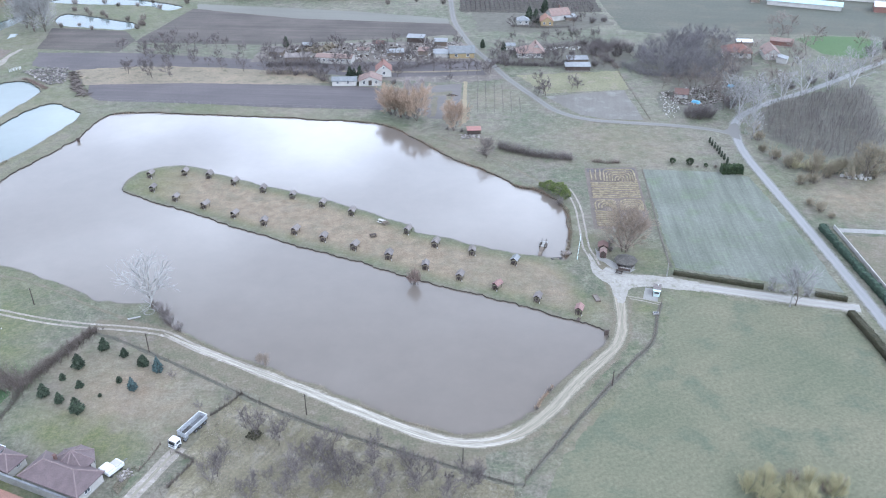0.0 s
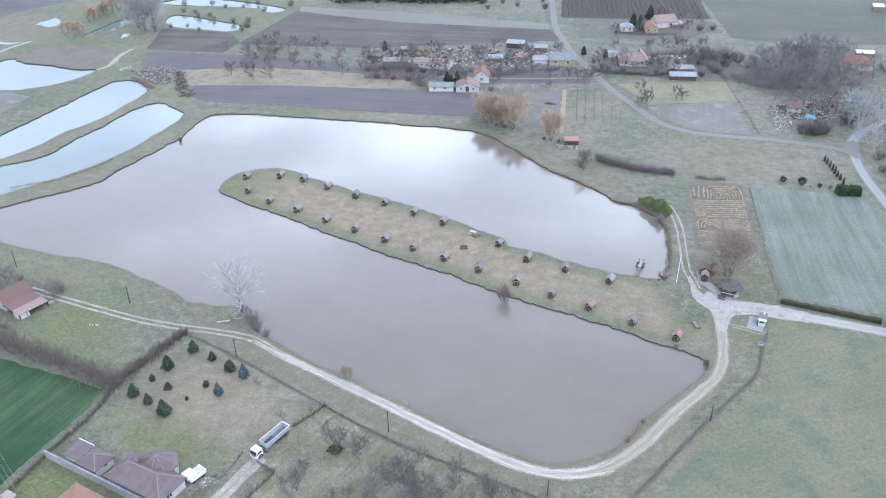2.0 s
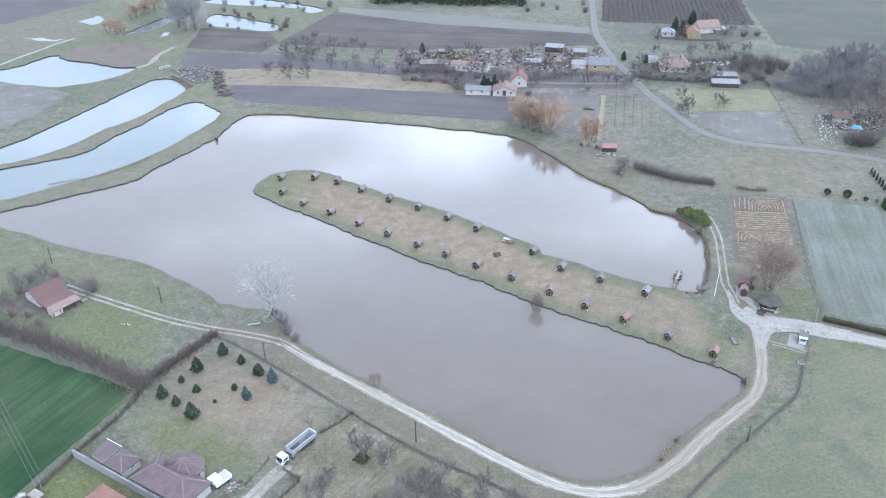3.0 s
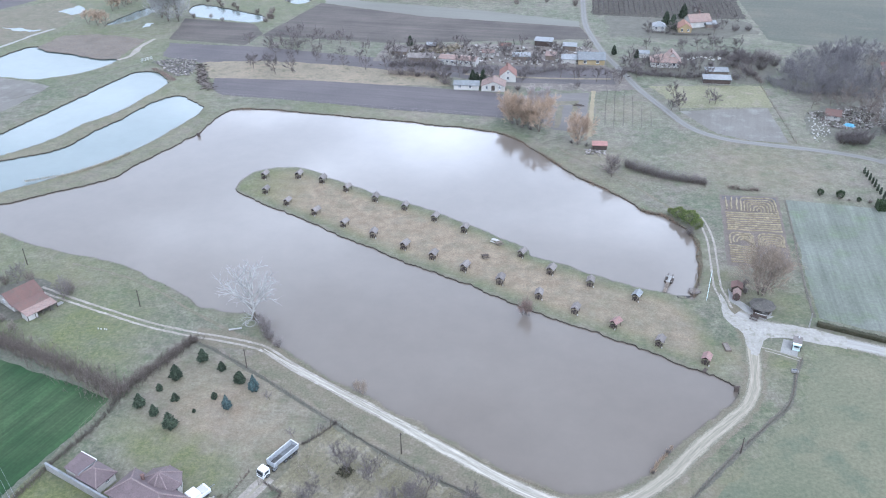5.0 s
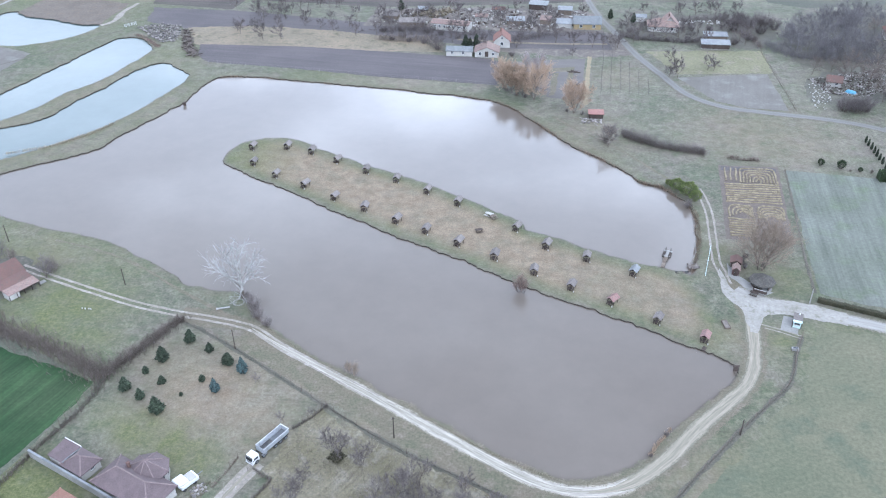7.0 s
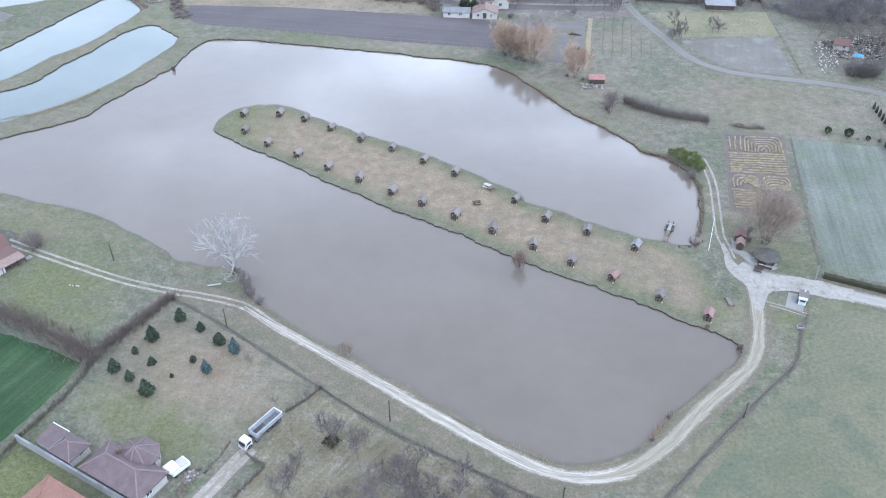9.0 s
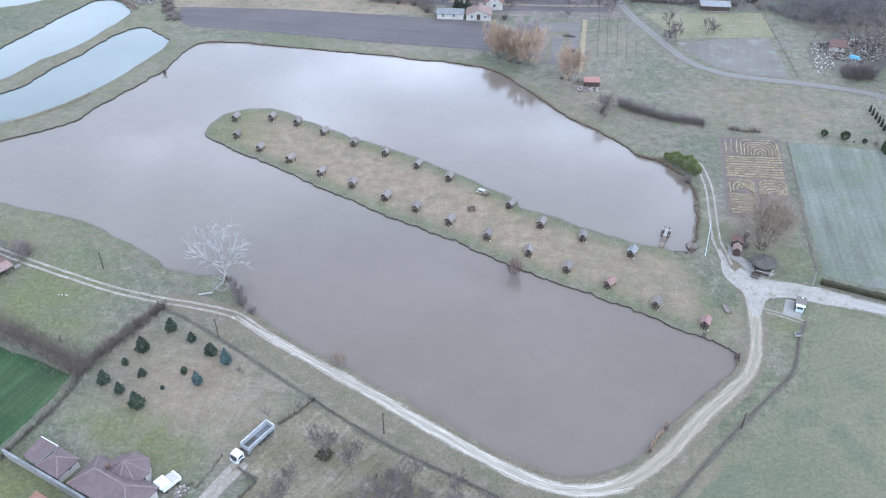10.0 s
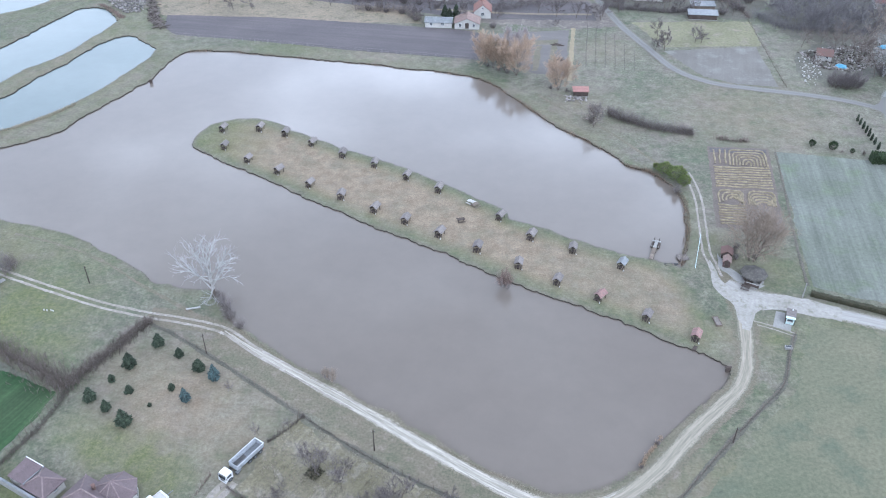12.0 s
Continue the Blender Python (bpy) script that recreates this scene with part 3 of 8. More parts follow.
# ---- plan: the shores of the lake and its long spit, and of the smaller ponds ----
NORTH_SHORE = [(-176, 190), (-162, 201), (-146, 214), (-134, 225), (-131, 236), (-122, 260), (-121, 274), (-117, 284), (-104, 285), (-73, 282), (-48, 279), (-22, 274), (-10, 263), (3, 246), (17, 232), (23, 224), (29, 221), (35, 211), (35, 199), (34, 191), (32, 182)]
SPIT = [(27, 183), (16, 186), (1, 193), (-6, 196), (-9, 200), (-21, 208), (-36, 217), (-55, 226), (-73, 236), (-80, 239), (-87, 238), (-92, 235), (-94, 229), (-94, 223), (-87, 217), (-67, 206), (-45, 193), (-27, 184), (-12, 176), (1, 169), (17, 162), (30, 155), (36, 151.5)]
SOUTH_SHORE = [(37, 149.5), (35, 145), (26, 135), (19, 126), (17, 122.5), (13, 119.5), (8, 118), (2, 118), (-8, 122), (-19, 128), (-32, 134), (-45, 142), (-56, 150), (-60, 152), (-63, 156), (-67, 162), (-72.3, 161.9), (-77.2, 162.8), (-81, 163.6), (-85.5, 167), (-91.7, 170.2), (-98.1, 173.4), (-106.4, 178), (-121, 181.4), (-133.6, 184.2), (-148, 189), (-160, 192)]
POND_A = [(-189, 222), (-176, 231.5), (-165, 239), (-160, 246), (-157.2, 260), (-153.2, 271), (-151.7, 281), (-148, 290.5), (-143, 294.5), (-133.6, 288.5), (-129, 282), (-130, 270), (-137, 245), (-149, 226), (-166, 208), (-178, 205)]
POND_B = [(-204, 232), (-191, 246), (-182, 278), (-174, 312), (-169, 319), (-162, 318), (-154, 309), (-153.6, 300), (-155.6, 290), (-157.6, 277), (-164.6, 264), (-167.8, 252), (-172, 243), (-178, 235.5), (-186, 229), (-194, 226)]
POND_C = [(-262, 318), (-242, 326), (-233, 345), (-218, 341), (-200, 336), (-187, 334), (-190, 319), (-200, 309), (-210, 305), (-232, 308)]
POND_D = [(-189, 413), (-186, 422), (-162, 412), (-147, 404), (-147, 393), (-162, 395), (-182, 401)]
POND_E = [(-217, 380), (-216, 395), (-209, 420), (-204, 412), (-208, 390)]
POND_F = [(-206, 447), (-190, 458), (-156, 449), (-134, 437), (-138, 428), (-153, 438), (-186, 441)]
LAKE = NORTH_SHORE + SPIT + SOUTH_SHORE
PONDS = [curve_through(p, 1.5, True) for p in (LAKE, POND_A, POND_B, POND_C, POND_D, POND_E, POND_F)]


def signed_distance(px, py, line):
    """Metres from a closed line, minus within it."""
    a = np.array([(v.x, v.y) for v in line])
    b = np.roll(a, -1, axis=0)
    best = np.full(px.shape, 1e9)
    inside = np.zeros(px.shape, bool)
    for (ax, ay), (bx, by) in zip(a, b):
        dx, dy = bx - ax, by - ay
        t = np.clip(((px - ax) * dx + (py - ay) * dy) / (dx * dx + dy * dy + 1e-9), 0, 1)
        best = np.minimum(best, (px - ax - t * dx) ** 2 + (py - ay - t * dy) ** 2)
        inside ^= ((ay > py) != (by > py)) & (px < (bx - ax) * (py - ay) / (by - ay + 1e-12) + ax)
    return np.where(inside, -1, 1) * np.sqrt(best)


def spaced(*runs):
    out = []
    for a, b, step in runs:
        out += list(np.arange(a, b, step))
    return np.array(out)


STRAW_ZONES = [(60, 257, 26, 0.45), (-150, 262, 36, 0.32), (-165, 228, 36, 0.32), (-60, 286, 34, 0.25), (8, 250, 22, 0.3), (-64, 131, 15, 0.75), (-52, 124, 10, 0.55), (-74, 137, 9, 0.5), (-45, 137, 7, 0.5), (-30, 126, 7, 0.5), (-12, 117, 6, 0.5), (28, 118, 14, 0.45), (-8, 107, 12, 0.7), (-30, 112, 12, 0.6), (-22, 104, 12, 0.6), (12, 258, 9, 0.4), (70, 250, 14, 0.4), (20, 300, 12, 0.3), (44, 190, 8, 0.35), (-120, 170, 9, 0.35), (95, 300, 12, 0.5), (118, 213, 13, 0.8), (135, 216, 16, 0.8), (40, 160, 6, 0.5)]
LUSH_ZONES = [(-215, 350, 60, 0.6), (-150, 420, 50, 0.55), (-240, 430, 60, 0.5), (-150, 300, 24, 0.5), (-85, 287, 18, 0.4), (72, 138, 32, 0.65), (40, 122, 14, 0.5), (-104, 151, 17, 0.95), (-94, 143, 9, 0.7), (-120, 152, 10, 0.6), (62, 158, 13, 0.7), (80, 148, 20, 0.6), (52, 182, 9, 0.6), (38, 192, 6, 0.5), (47, 159, 6, 0.7), (34, 160, 5, 0.5), (-84, 100, 12, 1.6), (-95, 94, 10, 1.6), (95, 225, 14, 0.4), (-64, 116, 7, 1.05), (-72, 119, 6, 1.0), (-58, 114, 4, 1.0), (-79, 122, 5, 0.6), (-78, 104, 6, 1.0), (-86, 102, 6, 0.9), (-60, 112, 4, 0.7), (-100, 172, 14, 0.5), (60, 135, 18, 0.35), (75, 115, 16, 0.45), (45, 122, 8, 0.4), (-105, 150, 12, 0.4)]


def land_tint(x, y, d):
    """How straw-dry and how lush the grass is at places in the plan, d metres from the nearest water."""
    sd = signed_distance(x, y, curve_through(SPIT + [(36, 160), (33, 175)], 1.5, True))
    straw = np.clip((-sd - 1.2) / 3.2, 0, 1) * np.clip((x + 96) / 14, 0.15, 1) * np.clip((34 - x) / 34, 0.72, 1)
    lush = np.clip(1 - np.abs(d - 1.5) / 3.0, 0, 1) * 0.35
    lush = np.maximum(lush, np.clip(-sd, 0, 1) * np.clip((-x - 70) / 18, 0, 1) * 0.8)
    lush = np.maximum(lush, np.clip(-sd, 0, 1) * np.clip((6.0 + sd) / 4.0, 0, 1) * 0.5)
    lush = np.maximum(lush, np.clip((-x - 85) / 40, 0, 0.5) * (y < 200))
    for zx, zy, zr, amount in STRAW_ZONES:
        straw = np.maximum(straw, amount * np.clip(1.3 - np.hypot(x - zx, y - zy) / zr, 0, 1))
    for zx, zy, zr, amount in LUSH_ZONES:
        lush = np.maximum(lush, amount * np.clip(1.3 - np.hypot(x - zx, y - zy) / zr, 0, 1))
    return straw, lush


def tinted_mesh(name, verts, faces, straw, lush, soil, material):
    me = bpy.data.meshes.new(name)
    me.from_pydata(verts, [], faces)
    for layer, values in (("straw", straw), ("lush", lush), ("soil", soil)):
        me.attributes.new(layer, "FLOAT", "POINT").data.foreach_set("value", np.asarray(values, np.float32).reshape(-1))
    me.polygons.foreach_set("use_smooth", [True] * len(me.polygons))
    me.materials.append(material)
    return new(name, me)


def build_ground():
    far_w = [-4000, -2500, -1500, -900, -600, -450, -360]
    far_e = [170, 200, 240, 300, 400, 600, 900, 1500, 2500, 4000]
    xs = np.concatenate([far_w, spaced((-300, -200, 1.8), (-200, 45, 1.0), (45, 160, 4.0)), far_e])
    ys = np.concatenate([[-4000, -2000, -1000, -400, -100, 40, 70], spaced((80, 110, 3.0), (110, 300, 1.0), (300, 470, 1.8)), [480, 520, 600, 800, 1200, 2000, 3000, 4000]])
    gx, gy = np.meshgrid(xs, ys)
    d = np.full(gx.shape, 1e9)
    for line in PONDS:
        lo, hi = np.array([(v.x, v.y) for v in line]).min(0) - 12, np.array([(v.x, v.y) for v in line]).max(0) + 12
        near = (gx > lo[0]) & (gx < hi[0]) & (gy > lo[1]) & (gy < hi[1])
        d[near] = np.minimum(d[near], signed_distance(gx[near], gy[near], line))
    z = np.interp(d, [-6, -1.0, 0.2, 1.0], [-2.6, -1.7, -0.7, 0.0])
    straw, lush = land_tint(gx, gy, d)
    ny, nx = gx.shape
    idx = np.arange(nx * ny).reshape(ny, nx)
    faces = np.stack([idx[:-1, :-1], idx[:-1, 1:], idx[1:, 1:], idx[1:, :-1]], -1).reshape(-1, 4)
    ob = tinted_mesh("ground", np.stack([gx, gy, z], -1).reshape(-1, 3).tolist(), faces.tolist(), straw, lush, np.clip(1.4 - np.abs(d) / 1.6, 0, 1) * 0.15, M_GROUND)
    tagged(ob, "flat winter meadow with olive grass and straw-coloured patches", "ground", kind="structure")


def build_bank(points):
    """The turf edge of a pond and the dark eroded earth face under it."""
    line = curve_through(points, 0.5, True)
    n = len(line)
    area = sum(p.x * q.y - q.x * p.y for p, q in zip(line, line[1:] + line[:1]))
    turn = 1 if area > 0 else -1
    top, face = [], []
    for i, p in enumerate(line):
        t = (line[(i + 2) % n] - line[i - 2]).normalized()
        out = Vector((t.y, -t.x)) * turn
        e = 0.7 * noise.noise(Vector((p.x / 6.0, p.y / 6.0, 3.0))) + 0.55 * noise.noise(Vector((p.x / 2.4, p.y / 2.4, 1.0))) + 0.5 * noise.noise(Vector((p.x / 0.9, p.y / 0.9, 5.0)))
        for k, z in ((3.6, -0.03), (2.6, 0.006), (max(1.2, e + 0.5), 0.012), (e + 0.15, 0.0), (e, -0.035)):
            q = p + out * k
            top.append((q.x, q.y, z))
        for k, z in ((e + 0.03, -0.04), (e - 0.02, -0.25), (e - 0.10 + 0.1 * noise.noise(Vector((p.x, p.y, 2.0))), -0.5), (e - 0.22, -1.2)):
            q = p + out * k
            face.append((q.x, q.y, z))
    tf, ff = [], []
    for i in range(n):
        j = (i + 1) % n
        for k in range(4):
            tf.append((i * 5 + k, i * 5 + k + 1, j * 5 + k + 1, j * 5 + k))
        for k in range(3):
            ff.append((i * 4 + k, i * 4 + k + 1, j * 4 + k + 1, j * 4 + k))
    arr = np.array(top)
    straw, lush = land_tint(arr[:, 0], arr[:, 1], np.tile([3.6, 2.6, 1.2, 0.2, 0.0], n))
    tagged(tinted_mesh("turf_edge", top, tf, straw, lush, np.tile([0.0, 0.0, 0.05, 0.35, 0.7], n), M_GROUND), "ragged turf edge along the water", "bank", kind="structure")
    tagged(link_mesh("earth_bank", face, ff, M_BANK), "dark eroded earth bank above the water", "bank", kind="structure")


build_ground()
for shore in (LAKE, POND_A, POND_B, POND_C, POND_D, POND_E, POND_F):
    build_bank(shore)
DAM = [(-290, 198), (-178, 198), (-163.5, 204.7), (-148, 220), (-136, 234), (-134, 240), (-125.7, 270), (-123, 282), (-123, 465)]
pond_sheet = [(x, y, WATER_Z) for x, y in DAM] + [(-290, 465, WATER_Z)]
tagged(link_mesh("pond_water", pond_sheet, [tuple(range(len(pond_sheet)))[::-1]], M_POND), "clearer greenish water of the small fish ponds", "water", kind="structure")
wv = [(x, y, WATER_Z) for x, y in DAM[::-1]] + [(-290, 108, WATER_Z), (50, 108, WATER_Z), (50, 465, WATER_Z)]
tagged(link_mesh("water", wv, [tuple(range(len(wv)))], M_WATER), "still murky brown-grey pond water reflecting the clouds", "water", kind="structure")

# ---- fields, roads and tracks ----
patch("field_ploughed", [(-137, 315), (-100, 316.5), (-67, 315), (-29, 312), (-20, 309), (-21, 287), (-62, 290), (-93, 294), (-127, 297), (-134, 303)], M_PLUM, "dark plum-brown ploughed field by the lake")
patch("field_straw", [(-150, 333), (-125, 338), (-90, 336), (-56, 330), (-43, 317), (-67, 314.5), (-100, 316), (-138, 314)], M_STRAW, "strip of straw-dry uncut grass", 0.025, rough=1.0)
patch("field_grey_strip", [(-170, 339), (-174, 357), (-131, 356), (-73, 346), (-25, 343), (16, 344), (19, 326), (-24, 323), (-56, 329), (-90, 335), (-125, 337), (-150, 332)], M_PLUM, "narrow strip of dark tilled soil", 0.02, rough=0.8)
patch("field_brown", [(-177, 362), (-184, 396), (-147, 390), (-138, 375), (-140, 358)], M_SOIL, "brown tilled field beside small ponds")
patch("field_brown_large", [(-138, 372), (-126, 431), (-70, 412), (5, 402), (10, 384), (-28, 377), (-78, 368)], M_SOIL, "large brown tilled field", 0.035)
patch("field_pale_strip", [(-126, 441), (-79, 433), (-43, 426), (4, 412), (5, 402.5), (-70, 412.5), (-124, 431)], M_STRIP, "pale green strip of young crop")
patch("field_far_dark", [(-420, 360), (-288, 394), (-280, 411), (-270, 433), (-255, 452), (-262, 560), (-600, 560)], M_PLUM, "dark ploughed field in the distance")
patch("field_seedlings", [(62.6, 235.5), (86, 233.5), (94, 230), (95.6, 204), (96.2, 188), (95.8, 166), (58.6, 177)], M_SEEDLING, "pale grey-green field of seedlings in rows", 0.03, rough=0.5, soft=2.2)
patch("field_triangle", [(40, 301), (71, 308), (72, 276.5), (60, 277.5), (50, 282)], M_GREYSOIL, "small grey tilled plot by the road")
patch("field_pale_grass", [(31, 326), (73, 331), (73, 309), (41, 304)], M_PALEGRASS, "pale yellow mown grass plot", 0.025, rough=1.0)
patch("field_wheat", [(-150, 147.8), (-123, 141.2), (-106, 136.4), (-96, 133.8), (-86.4, 130.4), (-86.6, 124), (-88.8, 117), (-91.0, 109), (-94.0, 98), (-101, 80), (-160, 80)], M_WHEAT, "bright green winter wheat field with pale streaks", soft=3.0)
patch("weedy_strip", [(-150, 153), (-123, 145), (-106, 139.4), (-95, 134.4), (-86.2, 129.6), (-87.4, 120), (-89.8, 110), (-92.8, 98), (-97, 84), (-106, 84), (-97, 112), (-96, 124), (-103, 130), (-124, 136), (-150, 143)], M_MARGIN, "grey-brown weedy strip between wheat and hedge", 0.02, rough=0.8, soft=1.2)
patch("field_bright_green", [(162, 376), (172, 381), (193, 379), (200, 370), (188, 352), (179, 347), (166, 353)], M_BRIGHT, "small bright green crop field", soft=3.0)
patch("field_grey_wet", [(-245, 306), (-231, 307), (-208, 302), (-197, 298), (-198, 279), (-203, 258), (-235, 262)], M_GREYSOIL, "grey wet bare field behind the ponds", 0.03)
patch("field_reeds", [(-230, 344), (-228, 362), (-211, 366), (-187, 361), (-187, 345), (-187, 333), (-194, 331), (-210, 337), (-222, 339)], M_REED, "brown reed bed at the pond", 0.05, rough=1.0)
patch("field_tan_far", [(-300, 350), (-288, 390), (-262, 425), (-240, 400), (-236, 372), (-246, 345)], M_VERGE, "tan rough pasture in the distance", 0.025, rough=2.0)
patch("farmyard_ground", [(-80, 343), (-78, 366), (-40, 371), (8, 373), (16, 362), (15, 345), (-25, 343.5), (-50, 346)], M_YARDSOIL, "trodden tan farmyard ground", 0.028, rough=1.5, soft=4.0)
patch("yard_ground", [(80, 283), (82, 303), (96, 316), (118, 322), (124, 306), (108, 290), (97, 284)], M_FARMYARD, "dark trodden yard round the cottage", 0.028, rough=2.0, soft=3.0)
patch("road_fork", [(96.4, 266.0), (99.0, 268.6), (101.4, 272.4), (103.6, 273.6), (103.4, 269.6), (101.4, 263.0), (100.4, 258.6), (98.8, 260.4), (98.0, 263.6)], M_LANE, "pale worn fork of the two roads", 0.086, smooth=True, rough=0.3, soft=0.6)
patch("grove_floor", [(84, 316), (80, 340), (92, 372), (124, 388), (140, 376), (132, 340), (116, 316)], M_DITCH, "grey-brown leaf litter under the grove", 0.02, rough=2.5)
patch("plantation_floor", [(110.4, 272), (114, 284), (121.6, 292.4), (152, 308), (166, 314), (160, 290), (150, 258), (137, 241), (122, 246), (110, 257)], M_FARMYARD, "brown rough grass under the saplings", 0.02, rough=3.0, soft=5.0)

patch("far_pasture", [(86, 392), (84, 470), (120, 560), (330, 560), (330, 400), (215, 366), (196, 380), (164, 384), (140, 384), (122, 390), (100, 386)], M_PASTURE, "smooth grey-green far pasture", 0.022, rough=0.8)
patch("east_meadow", [(16, 98), (24.5, 114.5), (35.5, 129.5), (44, 140.5), (48.6, 146.4), (51.8, 155.6), (55.4, 164.4), (64, 164.6), (76, 161.2), (88, 158), (92.6, 155.4), (93.2, 140), (93.6, 98)], M_MEADOW, "mown olive meadow with faint streaks", 0.014, rough=1.6, soft=4.0)
patch("village_ground", [(10, 317), (-22, 320), (-22, 346), (18, 346), (22, 336), (26, 322), (16, 318)], M_YARDSOIL, "brown trodden ground between village gardens", 0.017, rough=2.0, soft=4.0)
patch("brown_plot", [(107.8, 193.5), (125, 191.5), (165, 187), (165, 110), (107.4, 110)], M_VERGE, "brownish rough plot behind the wall", 0.02)
patch("vineyard_floor", [(10, 424), (12, 500), (84, 502), (82, 424), (50, 422)], M_BANK, "bare soil between vine rows", 0.024, rough=1.0)
patch("house_yard", [(20, 341), (21, 362), (44, 371), (66, 373), (84, 366), (82, 350), (73, 332), (50, 335)], M_DITCH, "trodden brown yards among the houses", 0.018, rough=3.0, soft=6.0)
patch("house_yard", [(18, 388), (16, 423), (50, 423), (80, 422), (84, 404), (70, 392), (40, 388)], M_DITCH, "brown yards round the far houses", 0.016, rough=3.0, soft=6.0)

patch("old_farmyard", [(-131, 154), (-132, 166), (-124, 169), (-116, 165), (-113, 158), (-117, 152.5), (-125, 151)], M_FARMYARD, "dark trodden yard round the old farmhouse", 0.016, rough=2.4, soft=4.5)
ribbon("far_track", [(-251, 318), (-249, 330), (-247, 341), (-244, 352), (-242, 362), (-238, 372)], 2.2, M_GRAVEL, "pale wet track beside the far pond", 0.06, rough=0.5, fade=0.5)
ribbon("far_track", [(-184, 362), (-185, 350), (-183.4, 338), (-186, 331.5)], 2.4, M_TRACK, "pale sandy strip beside the reed bed", 0.06, rough=0.4, fade=0.5)
ribbon("far_path", [(-204, 283), (-198, 291), (-190, 303), (-181, 318), (-174, 328)], 0.7, M_DITCH, "thin dark trodden path between ponds", 0.05, rough=0.2, category="path", fade=0.4)
for k, wet in enumerate(([(-254, 401), (-251, 407), (-247, 413), (-242, 409), (-239, 399), (-243, 396)], [(-265, 371), (-256, 370.4), (-243, 369), (-244, 365.6), (-256, 367.4)], [(-199, 379), (-199, 386), (-195, 385), (-195.5, 378)])):
    patch("puddle", wet, M_POND, "shallow puddle standing in the far meadow", 0.04, rough=2.0, soft=1.8)
TRACK = [(-122, 165.5), (-112, 162), (-100, 158.2), (-89, 155), (-78, 152.9), (-70, 152.0), (-61, 150.0), (-54, 145.5), (-45, 140.5), (-31, 132.8), (-17, 124.8), (-10, 121), (-3, 117.5), (3, 115.6), (8, 115.5), (12.5, 116.8), (17, 119.8), (22, 125), (27, 131.8), (33, 139), (37.5, 144.5), (40, 150), (41.3, 156), (42, 163), (42.2, 169), (41.6, 175), (39.6, 180)]
ribbon("lake_verge", TRACK[6:15], 6.4, M_VERGE, "brown-olive rough verge along the dirt track", 0.012, rough=1.0, offset=3.4, fade=0.3, category="verge")
ribbon("track_verge", TRACK[4:], 5.4, M_VERGE, "worn grass verge beside the dirt track", 0.02, rough=0.7, fade=0.4)
ribbon("track", TRACK[6:18], 3.4, M_TRACK_WORN, "pale sandy dirt track round the lake", 0.05, rough=0.35, fade=0.2, taper=26.0)
ribbon("track", TRACK[14:-2], 3.5, M_TRACK_GRASSY, "dull sandy track with grassy crown beside the lake", 0.056, rough=0.4, fade=0.25, taper=9.0)
for side in (-0.75, 0.75):
    ribbon("wheel_rut", TRACK[:10], 0.7, M_TRACK, "pale wheel rut worn through grass", 0.05, rough=0.2, offset=side, category="track")
NORTH_TRACK = [(39.2, 178.6), (38.8, 182), (38, 188), (38.6, 199), (39, 208), (38.6, 216), (37.6, 222)]
for side in (-0.8, 0.8):
    ribbon("wheel_rut", NORTH_TRACK, 0.6, M_TRACK, "pale wheel rut worn through grass", 0.045, rough=0.2, offset=side, category="track")
ribbon("shore_path", [(-120, 177.2), (-112, 175.4), (-101, 172), (-91.4, 167.2), (-82.7, 161.8), (-74.1, 157.2), (-65.5, 152.2)], 1.0, M_VERGE, "faint trodden ochre path along the bank", 0.03, rough=0.5, category="path", fade=0.6)
ribbon("gravel_road", [(40.5, 176.5), (45, 173.2), (52, 171.2), (64, 168), (76, 164.6), (88, 161.3), (97, 159)], 4.8, M_GRAVEL_LANE, "pale gravel lane between hedge and meadow", 0.055, rough=0.3)
patch("gravel_yard", [(38.1, 184.4), (37.7, 179.0), (37.8, 175.6), (38.8, 172.5), (40.4, 170.4), (41.2, 167.7), (41.0, 165.0), (41.2, 161.6), (42.6, 161.0), (43.6, 163.8), (44.6, 166.3), (46, 168.2), (48.3, 168.8), (54, 167.9), (62, 166.2), (62.6, 170.6), (56, 172.6), (49.9, 173.7), (45.8, 174.0), (42.4, 174.5), (41.0, 175.6), (39.8, 177.4), (39.2, 181.0)], M_YARD, "pale sandy gravel junction yard", 0.062, rough=0.7, soft=1.5)
patch("paved_path", [(40.3, 187.0), (39.9, 181.9), (42.6, 177.5), (42.4, 174.9), (45.8, 174.2), (48.6, 176.6), (44.0, 179.9), (41.9, 182.1)], M_CONCRETE, "worn concrete apron in front of the sheds", 0.02, rough=0.3, soft=0.5)
ribbon("road", [(99, 60), (100, 110), (100, 152), (100, 163), (99.6, 187), (99.2, 203), (98.4, 230), (98.2, 245), (99.4, 258), (102, 270), (105, 277), (113, 286), (124, 295), (142, 307), (164, 324), (189, 344), (240, 384)], 3.8, M_ROAD, "pale worn asphalt road", 0.08, rough=0.2)
ribbon("road", [(101, 262), (97, 265.5), (90, 269), (79, 272), (64, 274.5), (52, 277.5), (42, 286), (35, 302), (27, 322), (21, 343), (15, 363), (10.5, 385), (7, 410), (6, 449), (4, 520)], 3.9, M_LANE, "narrow grey asphalt lane", 0.07, rough=0.2)
DRIVE = [(-48.0, 114.6), (-49.6, 111.4), (-52.3, 104.7), (-55, 98), (-58, 88)]
ribbon("driveway", DRIVE, 3.6, M_TRACK_GRASSY, "worn grass driveway with two wheel ruts", 0.03, rough=0.3)
